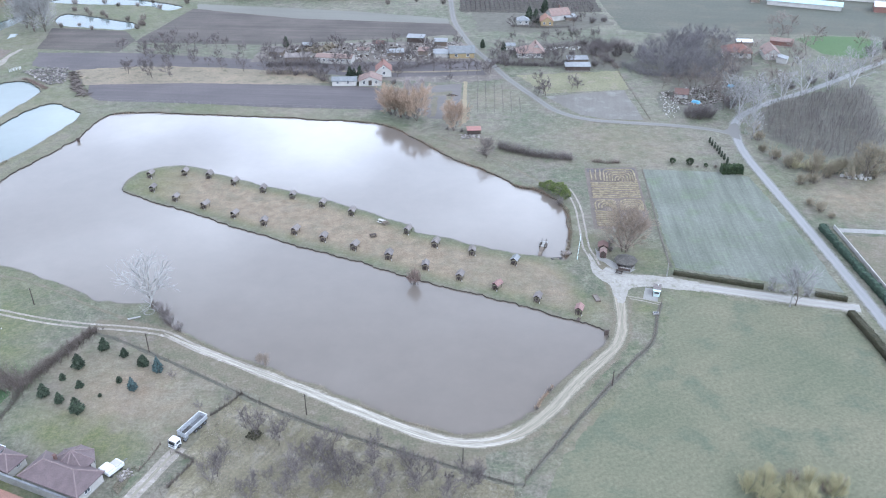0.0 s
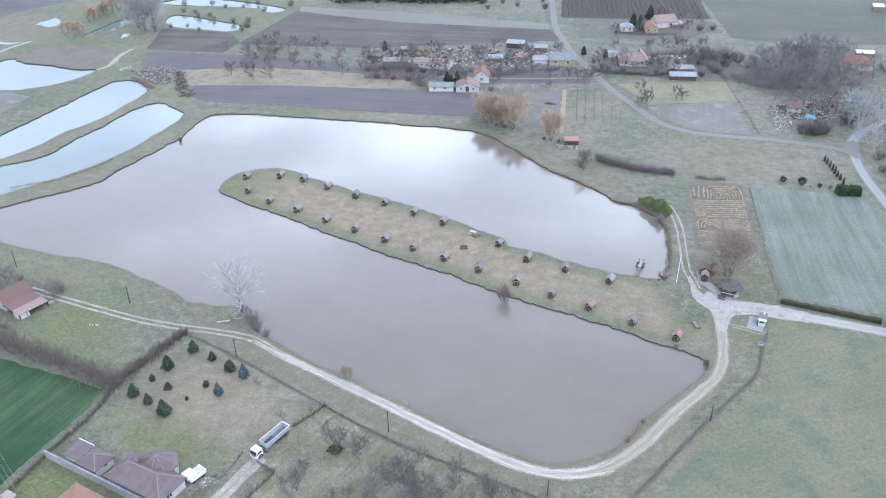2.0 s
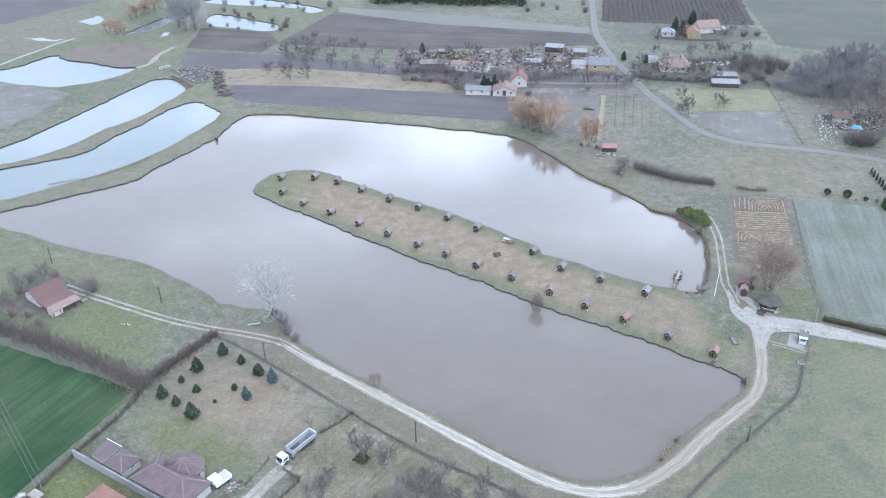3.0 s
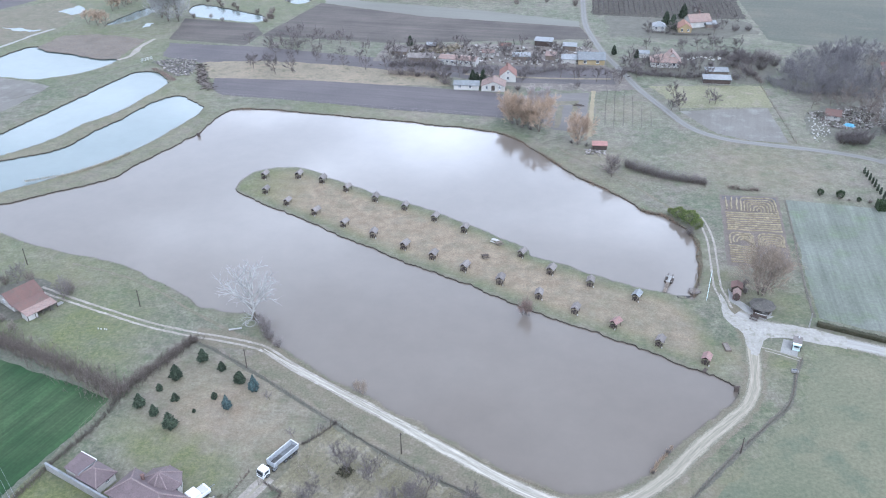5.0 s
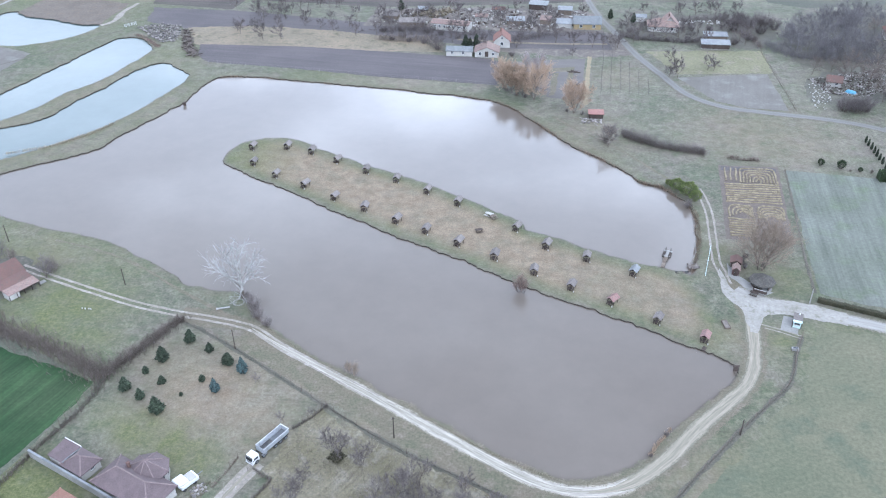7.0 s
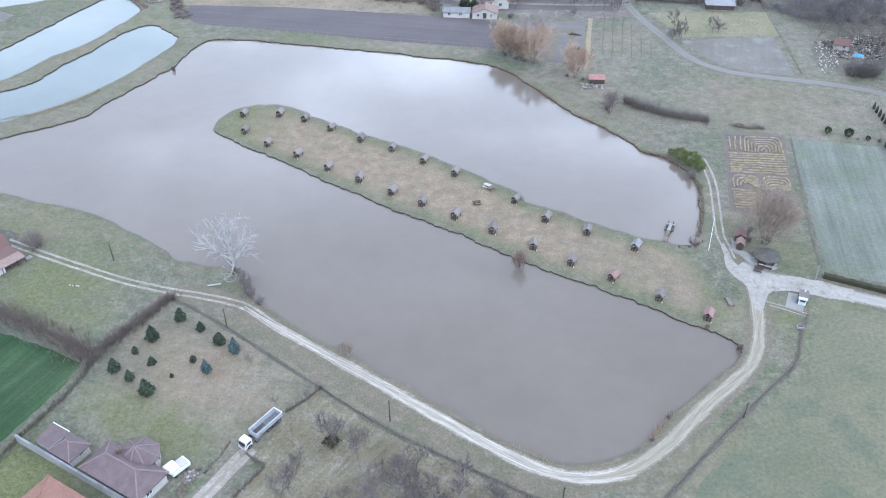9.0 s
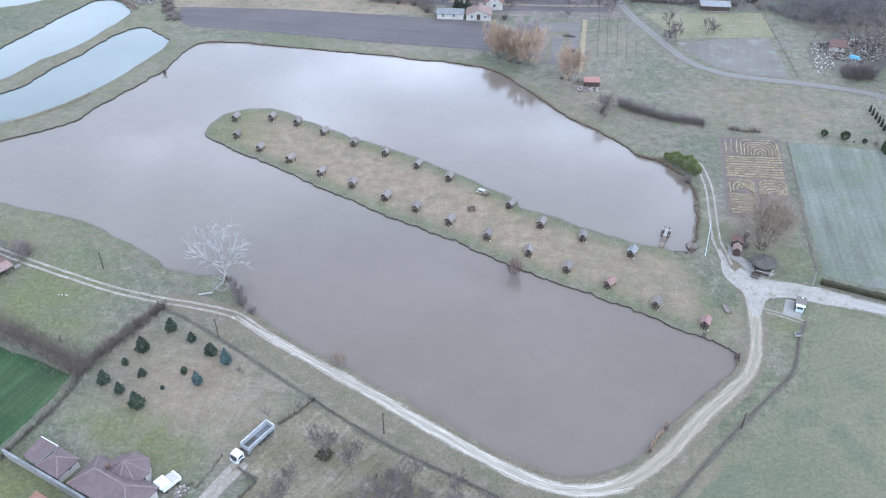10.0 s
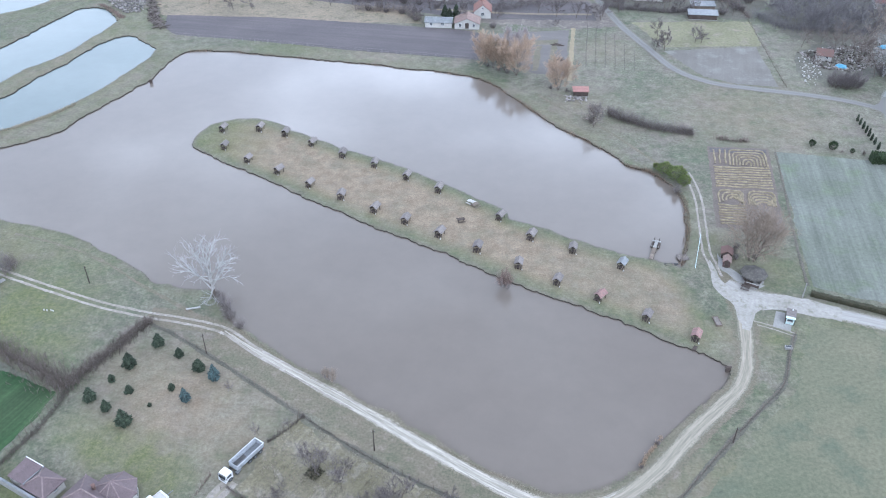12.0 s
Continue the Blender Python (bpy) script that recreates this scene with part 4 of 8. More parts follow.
for side in (-0.8, 0.8):
    ribbon("wheel_rut", DRIVE, 1.15, M_TRACK, "pale sandy wheel rut of the driveway", 0.05, rough=0.2, offset=side, category="track")
patch("rough_ground", [(-41, 128.6), (-26, 120.4), (-12.6, 114.6), (-2.1, 110.2), (12.0, 104.4), (14, 96), (-30, 90), (-50, 92), (-47, 106), (-44.5, 111.5), (-47, 113.5)], M_ROUGH, "rough grey-tan ground with dead grass and wheel marks", 0.012, rough=1.2, soft=2.5)
ribbon("concrete_drive", [(107, 196.4), (121, 195), (160, 191)], 2.6, M_CONCRETE, "pale concrete drive", 0.05, rough=0.15)
ribbon("farm_lane", [(17, 332), (-10, 330), (-40, 331)], 2.0, M_STRAW, "worn grass farm lane", 0.06, rough=0.4)
# ---- trees, bushes and hedges ----
def offshoot(rng, d, lean, turn):
    """A direction leaning off d by an angle, turned round it."""
    u = d.orthogonal().normalized()
    w = d.cross(u)
    return (d * math.cos(lean) + (u * math.cos(turn) + w * math.sin(turn)) * math.sin(lean)).normalized()


def limb(verts, faces, rng, p, d, length, r0, r1, sides, bend, segments=3):
    """A bent, tapering branch. Returns the points along it."""
    pts = [p.copy()]
    for s in range(segments):
        d = (d + Vector((rng.uniform(-0.14, 0.14), rng.uniform(-0.14, 0.14), bend))).normalized()
        q = pts[-1] + d * (length / segments)
        a, b = r0 + (r1 - r0) * s / segments, r0 + (r1 - r0) * (s + 1) / segments
        tube(verts, faces, pts[-1], q, a, b, sides)
        pts.append(q)
    return pts


def along(pts, f):
    k = min(int(f * (len(pts) - 1)), len(pts) - 2)
    t = f * (len(pts) - 1) - k
    return pts[k].lerp(pts[k + 1], t), (pts[k + 1] - pts[k]).normalized()


def bare_tree(name, seed, h, width, fork, limbs, subs, twigs, bark, twig, label, thick=0.025, twig_r=0.022, droop=0.0, leaders=1, category="tree", group="", upright=1.0, bend=0.10, foot=None, apart=0.8):
    """A leafless tree: trunk and limbs in one part, all finer branches in the crown."""
    rng = random.Random(seed)
    twig_r, twigs = twig_r * 0.72, int(twigs * 2.0)
    tv, tf, cv, cf, fv, ff = [], [], [], [], [], []
    for k in range(leaders):
        up = Vector((0, 0, 1)) if leaders == 1 else offshoot(rng, Vector((0, 0, 1)), 0.22, 2 * math.pi * k / leaders + 0.4)
        base = Vector((0, 0, -0.1)) + (Vector((up.x, up.y, 0)) * apart if leaders > 1 else Vector())
        r0 = h * thick / leaders ** 0.4
        if foot:
            trunk = limb(fv, ff, rng, base, up, h * 0.26, r0, r0 * 0.72, 7, 0.03, 2)
            trunk += limb(tv, tf, rng, trunk[-1], (trunk[-1] - trunk[-2]).normalized(), h * 0.60, r0 * 0.72, h * thick * 0.18, 7, 0.03, 4)[1:]
        else:
            trunk = limb(tv, tf, rng, base, up, h * 0.86, r0, h * thick * 0.18, 7, 0.03, 5)
        for i in range(limbs):
            f = fork + (0.97 - fork) * (i / limbs) ** 0.9
            p, d = along(trunk, min(f, 0.99))
            reach = (1 - ((f - fork) / (1 - fork)) ** 1.6 * 0.72) * width * 0.5 / (1 if leaders == 1 else 1.25)
            lean = rng.uniform(0.65, 1.05) * (1.1 - 0.5 * f) * upright
            g = offshoot(rng, d, lean, 2.4 * i + rng.uniform(-0.4, 0.4) + k)
            length = min(reach / max(math.sin(lean), 0.4), h * 0.75)
            main = limb(tv, tf, rng, p, g, length, h * thick * 0.42 * (1.1 - 0.6 * f), twig_r * 1.3, 4, bend)
            for j in range(subs):
                e = 0.25 + 0.72 * (j + rng.random()) / subs
                q, dd = along(main, e)
                b = limb(cv, cf, rng, q, offshoot(rng, dd, rng.uniform(0.45, 0.95), rng.uniform(0, 6.28)), length * rng.uniform(0.32, 0.52), twig_r * 1.8, twig_r, 3, bend - droop, 2)
                for t in range(twigs):
                    c, cd = along(b, rng.uniform(0.2, 0.99))
                    limb(cv, cf, rng, c, offshoot(rng, cd, rng.uniform(0.4, 1.0), rng.uniform(0, 6.28)), length * rng.uniform(0.16, 0.34), twig_r, twig_r * 0.45, 3, 0.08 - droop * 1.6, 1 if droop == 0 else 2)
    root = thing(name, 0, 0, 0, 0, label, category, group)
    if foot:
        link_mesh("trunk", fv, ff, foot, root, "dark furrowed lower trunks", smooth=True)
    link_mesh("upper_trunk" if foot else "trunk", tv, tf, bark, root, smooth=True)
    link_mesh("crown", cv, cf, twig, root)
    return root


def bare_shrub(name, seed, h, width, stems, twigs, twig, label, twig_r=0.02, group="", droop=0.0, spread=0.5, stem=None):
    rng = random.Random(seed)
    twig_r, twigs = twig_r * 0.66, int(twigs * 2.0)
    sv, sf, cv, cf = [], [], [], []
    for i in range(stems):
        a = rng.uniform(0, 6.28)
        r = width * 0.18 * rng.random()
        p = Vector((r * math.cos(a), r * math.sin(a), -0.05))
        out = rng.uniform(0.0, spread)
        d = Vector((math.cos(a) * out * width / h, math.sin(a) * out * width / h, 1.0)).normalized()
        m = limb(sv, sf, rng, p, d, h * rng.uniform(0.6, 1.0) * (1.05 - 0.5 * out / spread * min(1, width / h)), twig_r * 2.2, twig_r * 0.7, 3, 0.05)
        for t in range(twigs):
            q, dd = along(m, rng.uniform(0.25, 0.98))
            limb(cv, cf, rng, q, offshoot(rng, dd, rng.uniform(0.3, 0.9), rng.uniform(0, 6.28)), h * rng.uniform(0.15, 0.38), twig_r, twig_r * 0.5, 3, 0.04 - droop, 1)
    root = thing(name, 0, 0, 0, 0, label, "shrub", group)
    link_mesh("base", sv, sf, stem or M_BARK, root)
    link_mesh("crown", cv, cf, twig, root)
    return root


def clump(verts, faces, c, d, length, r, rng):
    """A small pointed tuft of needles or leaves."""
    u = d.orthogonal().normalized()
    u = (Matrix.Rotation(rng.uniform(0, 6.28), 3, d) @ u)
    w = d.cross(u)
    k = len(verts)
    m = c + d * length * 0.35
    verts += [c, m + u * r, m + w * r * 0.6, m - u * r, m - w * r * 0.6, c + d * length]
    for i in range(4):
        j = (i + 1) % 4
        faces += [(k, k + 1 + j, k + 1 + i), (k + 5, k + 1 + i, k + 1 + j)]


def conifer(name, seed, h, width, material, label, group="", shape=1.0, dense=1.0):
    rng = random.Random(seed)
    v, f = [], []
    n = int(60 * h * dense)
    for i in range(n):
        t = (i + rng.random()) / n
        z = h * (0.05 + 0.92 * t)
        a = i * 2.399 + rng.uniform(-0.3, 0.3)
        lump = noise.noise(Vector((math.cos(a) * 1.6, math.sin(a) * 1.6, z * 1.3 + seed)))
        r = width * 0.5 * (1 - t) ** shape * (0.8 + 0.35 * rng.random() + 0.4 * lump) * min(1.0, 0.55 + t * 4)
        d = Vector((math.cos(a), math.sin(a), rng.uniform(-0.35, 0.15))).normalized()
        c = Vector((d.x * r * 0.38, d.y * r * 0.38, z))
        clump(v, f, c, d, (r * 0.62 + 0.12) * rng.uniform(0.6, 1.25), 0.075 * width * (1 - t) ** 0.5 + 0.05, rng)
        if r > 0.4:
            side = Matrix.Rotation(rng.choice((-0.6, 0.6)), 3, "Z") @ d
            clump(v, f, c + d * r * 0.25, side, r * 0.42 + 0.1, 0.07 * width * (1 - t) ** 0.5 + 0.05, rng)
    tv, tf = [], []
    tube(tv, tf, Vector((0, 0, -0.1)), Vector((0, 0, h * 0.97)), h * 0.022, 0.015, 6)
    root = thing(name, 0, 0, 0, 0, label, "tree", group)
    link_mesh("trunk", tv, tf, M_BARK, root)
    link_mesh("crown", v, f, material, root)
    return root


def place(ob, spots, seed=0, low=0.85, high=1.15):
    """Puts a thing at the first spot and copies at the rest, each turned and sized a little differently."""
    rng = random.Random(seed + 17)
    for i, s in enumerate(spots):
        k = rng.uniform(low, high) * (s[2] if len(s) > 2 else 1.0)
        m = pose(s[0], s[1], 0, 0, 0, rng.uniform(0, 360)) @ Matrix.Diagonal((k, k, k * rng.uniform(0.93, 1.07), 1))
        if i:
            c = copy_thing(ob, m)
            c.matrix_basis = m
        else:
            first = m
    ob.matrix_basis = first


def hedge_row(name, points, width, height, per_metre, twig, label, seed=1, twig_r=0.022, kind="", lean=0.35, stem=None):
    """A thicket of bare stems and twigs along a line."""
    rng = random.Random(seed)
    line = curve_through(points, 0.5)
    sv, sf, cv, cf = [], [], [], []
    for p in line:
        for _ in range(max(1, int(per_metre * 0.5 + rng.random()))):
            o = rng.gauss(0, width * 0.26)
            a = rng.uniform(0, 6.28)
            q = Vector((p.x + math.cos(a) * o, p.y + math.sin(a) * o, -0.05))
            h = height * rng.uniform(0.45, 1.05) * (0.85 + 0.35 * noise.noise(Vector((p.x / 5, p.y / 5, seed))))
            d = Vector((rng.uniform(-lean, lean), rng.uniform(-lean, lean), 1)).normalized()
            m = limb(sv, sf, rng, q, d, h, twig_r * 1.8, twig_r * 0.7, 3, 0.02, 2)
            for t in range(6 if kind != "stuff" or height > 2 else 4):
                c, dd = along(m, rng.uniform(0.2, 0.98))
                limb(cv, cf, rng, c, offshoot(rng, dd, rng.uniform(0.3, 1.0), rng.uniform(0, 6.28)), h * rng.uniform(0.18, 0.42), twig_r, twig_r * 0.5, 3, 0.03, 1)
    root = thing(name, 0, 0, 0, 0, label, "hedge", kind=kind)
    link_mesh("base", sv, sf, stem or M_BARK, root)
    link_mesh("crown", cv, cf, twig, root)
    return root


def leafy_hedge(name, points, width, height, material, label, seed=2, size=0.17, per_metre=70, flat_top=True):
    """An evergreen hedge: leaf tufts over a dense lumpy body."""
    rng = random.Random(seed)
    line = curve_through(points, 0.6)
    v, f, tv, tf = [], [], [], []
    for i, a in enumerate(line):
        d = (line[min(i + 1, len(line) - 1)] - line[max(i - 1, 0)]).normalized()
        s = Vector((d.y, -d.x))
        hh = height * (1 + (0.12 if flat_top else 0.45) * noise.noise(Vector((a.x / 1.5, a.y / 1.5, seed))))
        ww = width * (1 + (0.1 if flat_top else 0.5) * noise.noise(Vector((a.x / 1.9, a.y / 1.9, seed + 4))))
        for o, z in ((-0.44, -0.05), (-0.46, 0.7), (-0.36, 0.93), (0.0, 0.97), (0.36, 0.93), (0.46, 0.7), (0.44, -0.05)):
            o += 0.05 * noise.noise(Vector((a.x * 2, a.y * 2, o * 9)))
            q = a + s * (o * ww)
            tv.append((q.x, q.y, z * hh + (0.06 * noise.noise(Vector((a.x * 3, a.y * 3, o * 7))) if z > 0 else 0)))
        if i == len(line) - 1:
            break
        k = 7 * i
        tf += [(k + j, k + j + 1, k + j + 8, k + j + 7) for j in range(6)]
        b = line[i + 1]
        for _ in range(int(per_metre * 0.6)):
            face = rng.random()
            o, z = rng.uniform(-0.5, 0.5) * ww, rng.uniform(0.0, 1.0) * hh
            if face < 0.5:
                z, n = hh * rng.uniform(0.9, 1.0), Vector((rng.uniform(-0.5, 0.5), rng.uniform(-0.5, 0.5), 1))
            else:
                side = 1 if face < 0.75 else -1
                o, n = side * ww * rng.uniform(0.42, 0.5), Vector((s.x * side, s.y * side, rng.uniform(0.1, 0.8)))
            p = a.lerp(b, rng.random()) + s * o
            clump(v, f, Vector((p.x, p.y, z - size * 0.6)), n.normalized(), size * rng.uniform(0.8, 1.5), size * 0.5, rng)
    tf += [tuple(reversed(range(7))), tuple(range(len(tv) - 7, len(tv)))]
    root = thing(name, 0, 0, 0, 0, label, "hedge")
    link_mesh("body", tv, tf, material, root)
    link_mesh("foliage", v, f, material, root)
    return root


def leafy_bush(name, seed, h, width, material, label, tufts=500, size=0.3, group=""):
    rng = random.Random(seed)
    v, f, tv, tf = [], [], [], []
    for i in range(9):
        a = 6.28 * i / 9
        tube(tv, tf, Vector((0.2 * math.cos(a), 0.2 * math.sin(a), -0.05)), Vector((width * 0.3 * math.cos(a), width * 0.3 * math.sin(a), h * 0.75)), 0.05, 0.02, 4)
    for i in range(tufts):
        d = Vector((rng.gauss(0, 1), rng.gauss(0, 1), rng.gauss(0.35, 0.8))).normalized()
        lump = 0.8 + 0.35 * noise.noise(d * 2.1 + Vector((seed, 0, 0)))
        c = Vector((d.x * width * 0.5, d.y * width * 0.5, d.z * h * 0.48)) * lump * rng.uniform(0.72, 1.0) + Vector((0, 0, h * 0.48))
        if c.z > 0.02:
            clump(v, f, c, (d + Vector((0, 0, 0.5))).normalized(), size * rng.uniform(0.8, 1.7), size * 0.4, rng)
    root = thing(name, 0, 0, 0, 0, label, "shrub", group)
    link_mesh("base", tv, tf, M_BARK, root)
    link_mesh("foliage", v, f, material, root)
    return root


# ---- buildings ----
def roof_sheet(verts, thick=0.14):
    """A roof slope: a polygon given its thickness downwards."""
    bm = bmesh.new()
    top = [bm.verts.new(p) for p in verts]
    low = [bm.verts.new(Vector(p) - Vector((0, 0, thick))) for p in verts]
    bm.faces.new(top)
    bm.faces.new(list(reversed(low)))
    for i in range(len(verts)):
        j = (i + 1) % len(verts)
        bm.faces.new((top[j], top[i], low[i], low[j]))
    bmesh.ops.recalc_face_normals(bm, faces=bm.faces[:])
    return bm


def window(parent, x, y, z, w, h, axis, out, frame_mat=None):
    """A window set into the wall that faces +-x or +-y: frame, pane and sill."""
    g, t = 0.07, 0.05
    rows = []
    for dx, dz, sx, sz in ((0, 0, w, g), (0, h - g, w, g), (-(w - g) / 2, 0, g, h), ((w - g) / 2, 0, g, h), (0, 0, g * 0.7, h)):
        rows.append((x + dx, y + out * 0.03, z + dz, sx, t + 0.05, sz) if axis == "y" else (x + out * 0.03, y + dx, z + dz, t + 0.05, sx, sz))
    fr = part("window", boxes(*rows), frame_mat or M_WHITE, parent)
    part("pane", boxes((x, y + out * 0.012, z + g, w - g, 0.03, h - 2 * g) if axis == "y" else (x + out * 0.012, y, z + g, 0.03, w - g, h - 2 * g)), M_GLASS, fr)
    part("sill", boxes((x, y + out * 0.09, z - 0.06, w + 0.15, 0.18, 0.05) if axis == "y" else (x + out * 0.09, y, z - 0.06, 0.18, w + 0.15, 0.05)), M_CONCRETE, fr)
    return fr


def walls_of(parent, w, d, h, material, gable=0.0, name="wall"):
    """Four thick walls; with gables under a ridge that runs along x."""
    t = 0.3
    part(name, boxes((0, -d / 2 + t / 2, 0, w, t, h)), material, parent)
    part(name, boxes((0, d / 2 - t / 2, 0, w, t, h)), material, parent)
    for s in (-1, 1):
        bm = boxes((s * (w / 2 - t / 2), 0, 0, t - 0.004, d - 2 * t, h))
        if gable:
            x0, x1 = s * (w / 2 - t), s * (w / 2) - s * 0.002
            ring = []
            for x in (x0, x1):
                ring.append([bm.verts.new(p) for p in ((x, -d / 2 + 0.01, h), (x, d / 2 - 0.01, h), (x, 0, h + gable - 0.12))])
            bm.faces.new(ring[0])
            bm.faces.new(list(reversed(ring[1])))
            for i in range(3):
                j = (i + 1) % 3
                bm.faces.new((ring[0][j], ring[0][i], ring[1][i], ring[1][j]))
            bmesh.ops.recalc_face_normals(bm, faces=bm.faces[:])
        part(name, bm, material, parent)


def house(name, x, y, turn, w, d, h, rise, roof, wall, label, style="gable", eave=0.45, chimney=None, openings=(), ridge=None, category="house", group="", floor=True):
    """A house whose ridge runs along its own x. openings: (side, place along it, sill height, width, height, 'w' or 'd')."""
    h, rise = (0.86 * h, 0.82 * rise) if w > 4.4 else (h, rise)
    root = thing(name, x, y, 0, turn, label, category, group)
    walls_of(root, w, d, h, wall, rise if style == "gable" else 0.0)
    if floor:
        part("base", boxes((0, 0, -0.2, w + 0.12, d + 0.12, 0.35)), M_CONCRETE, root)
    e, z0, z1 = eave, h + 0.06, h + rise + 0.06
    drop = rise * e / (d / 2)
    X, Y = w / 2 + e, d / 2 + e
    if style == "gable":
        part("roof", roof_sheet([(-X, -Y, z0 - drop), (X, -Y, z0 - drop), (X, 0, z1), (-X, 0, z1)]), roof, root)
        part("roof", roof_sheet([(-X, 0.004, z1), (X, 0.004, z1), (X, Y, z0 - drop), (-X, Y, z0 - drop)]), roof, root)
        ends = [((-X, 0, z1), (X, 0, z1))]
    elif style == "hip":
        rx = max(0.05, w / 2 - d / 2)
        a, b = (-rx, 0, z1), (rx, 0, z1)
        c = [(-X, -Y, z0 - drop), (X, -Y, z0 - drop), (X, Y, z0 - drop), (-X, Y, z0 - drop)]
        for poly in ([c[0], c[1], b, a], [c[1], c[2], b], [c[2], c[3], a, b], [c[3], c[0], a]):
            part("roof", roof_sheet(poly), roof, root)
        ends = [(a, b), (c[0], a), (c[3], a), (c[1], b), (c[2], b)]
    else:
        part("roof", roof_sheet([(-X, -Y, z0), (X, -Y, z0), (X, Y, z1), (-X, Y, z1)]), roof, root)
        part("gable_wall", boxes((0, d / 2 - 0.15, h, w - 0.02, 0.28, rise * 0.9)), wall, root)
        ends = []
    if ridge:
        for a, b in ends:
            v, f = [], []
            tube(v, f, Vector(a) + Vector((0, 0, 0.02)), Vector(b) + Vector((0, 0, 0.02)), 0.13, 0.13, 6)
            link_mesh("ridge_cap", v, f, ridge, root)
    if chimney:
        cx, cy, ch = chimney
        c = part("chimney", boxes((cx, cy, h + 0.2, 0.45, 0.45, ch), bevel=0.02), M_TILE_OLD, root)
        part("chimney_cap", boxes((cx, cy, h + 0.2 + ch, 0.56, 0.56, 0.08)), M_TILE_OLD, c)
    for side, at, z, ow, oh, what in openings:
        axis, out = ("y", -1 if side == "s" else 1) if side in "sn" else ("x", -1 if side == "w" else 1)
        px, py = (at, out * d / 2) if axis == "y" else (out * w / 2, at)
        if what == "w":
            window(root, px, py, z, ow, oh, axis, out)
        else:
            dr = part("door", boxes((px, py + out * 0.03, z + 0.02, ow, 0.08, oh) if axis == "y" else (px + out * 0.03, py, z + 0.02, 0.08, ow, oh), bevel=0.01), M_WOOD_DARK, root)
            part("handle", boxes((px + ow * 0.38, py + out * 0.1, z + oh * 0.5, 0.12, 0.05, 0.04) if axis == "y" else (px + out * 0.1, py + ow * 0.38, z + oh * 0.5, 0.05, 0.12, 0.04)), M_STEEL, dr)
    return root


# the near family house with its eight-sided wing, outbuilding and boundary wall
near_house = house("family_house", -66.15, 105.95, -22.7, 12.6, 5.9, 2.8, 2.4, M_TILE_PLUM, M_PLASTER, "single-storey house with plum-brown tiled hip roof and octagonal wing", "hip", 0.4, (-2.2, 1.4, 1.9), [("e", -0.8, 0.9, 1.3, 1.3, "w"), ("n", 4.6, 0.1, 1.0, 2.1, "d"), ("n", -5.0, 0.9, 1.2, 1.3, "w")], M_RIDGETILE)


def octagon_wing(parent, cx, cy, r, h, rise):
    ring = [(cx + r * math.cos(radians(22.5 + 45 * i)), cy + r * math.sin(radians(22.5 + 45 * i))) for i in range(8)]
    for i in range(8):
        a, b = Vector((*ring[i], 0)), Vector((*ring[(i + 1) % 8], 0))
        bm = bmesh.new()
        mid, d = (a + b) / 2, b - a
        m = Matrix.Translation(mid) @ Matrix.Rotation(math.atan2(d.y, d.x), 4, "Z")
        box(bm, 0, 0, 0, d.length, 0.28, h, m=m)
        part("wall", bm, M_PLASTER, parent)
        k = (r + 0.5) / r
        oa, ob_ = (Vector((cx, cy, 0)) + (p - Vector((cx, cy, 0))) * k for p in (a, b))
        z0 = h - 0.12
        part("roof", roof_sheet([(oa.x, oa.y, z0), (ob_.x, ob_.y, z0), (cx, cy, h + rise)]), M_TILE_PLUM, parent)
        v, f = [], []
        tube(v, f, Vector((oa.x, oa.y, z0 + 0.02)), Vector((cx, cy, h + rise + 0.02)), 0.11, 0.11, 6)
        link_mesh("ridge_cap", v, f, M_RIDGETILE, parent)
        if i in (0, 1, 7):
            g = part("window", boxes((0, 0.0, 0, 1.2, 0.34, 1.3)), M_GLASS, parent, "wide window in the wing")
            g.matrix_basis = m @ Matrix.Translation((0, 0, 0.9))


octagon_wing(near_house, 0.0, 3.1, 3.3, 2.75, 2.1)
house("outbuilding", -77.3, 109.5, -22.7, 4.6, 3.9, 2.4, 1.6, M_TILE_PLUM, M_PLASTER, "small outbuilding with plum-brown tiled hip roof", "hip", 0.35, None, [("e", 0.3, 1.0, 0.8, 0.7, "w")], M_RIDGETILE, "outbuilding")
lean = house("lean_to_shed", -81.0, 111.0, -22.7, 3.6, 3.6, 2.2, 0.5, M_TILE_PLUM, M_PLASTER, "low shed with flat brown roof edged in white", "mono", 0.15, category="shed")
part("fascia", boxes((0, 1.97, 2.52, 4.0, 0.14, 0.3)), M_WHITE, lean, "white roof edge board")
part("fascia", boxes((1.97, 0, 2.3, 0.14, 4.0, 0.3)), M_SHEET, lean, "grey roof edge board")
house("neighbour_house", -74.0, 97.4, -22.7, 10.5, 7.5, 2.8, 2.6, M_TILE_ORANGE, M_PLASTER, "house with orange tiled hip roof beyond the wall", "hip", 0.5, None, [("n", 0, 0.9, 1.3, 1.3, "w")], M_TILE_ORANGE)
wall_root = thing("boundary_wall", -87.9, 111.0, 0, -22.6, "long low rendered boundary wall with white coping", "wall")
for i in range(8):
    s = part("wall_panel", boxes((2.0 + 4.0 * i, 0, -0.1, 3.94, 0.22, 1.75)), M_CONCRETE, wall_root)
    part("coping", boxes((2.0 + 4.0 * i, 0, 1.65, 3.98, 0.42, 0.12), bevel=0.02), M_SHEET, s)

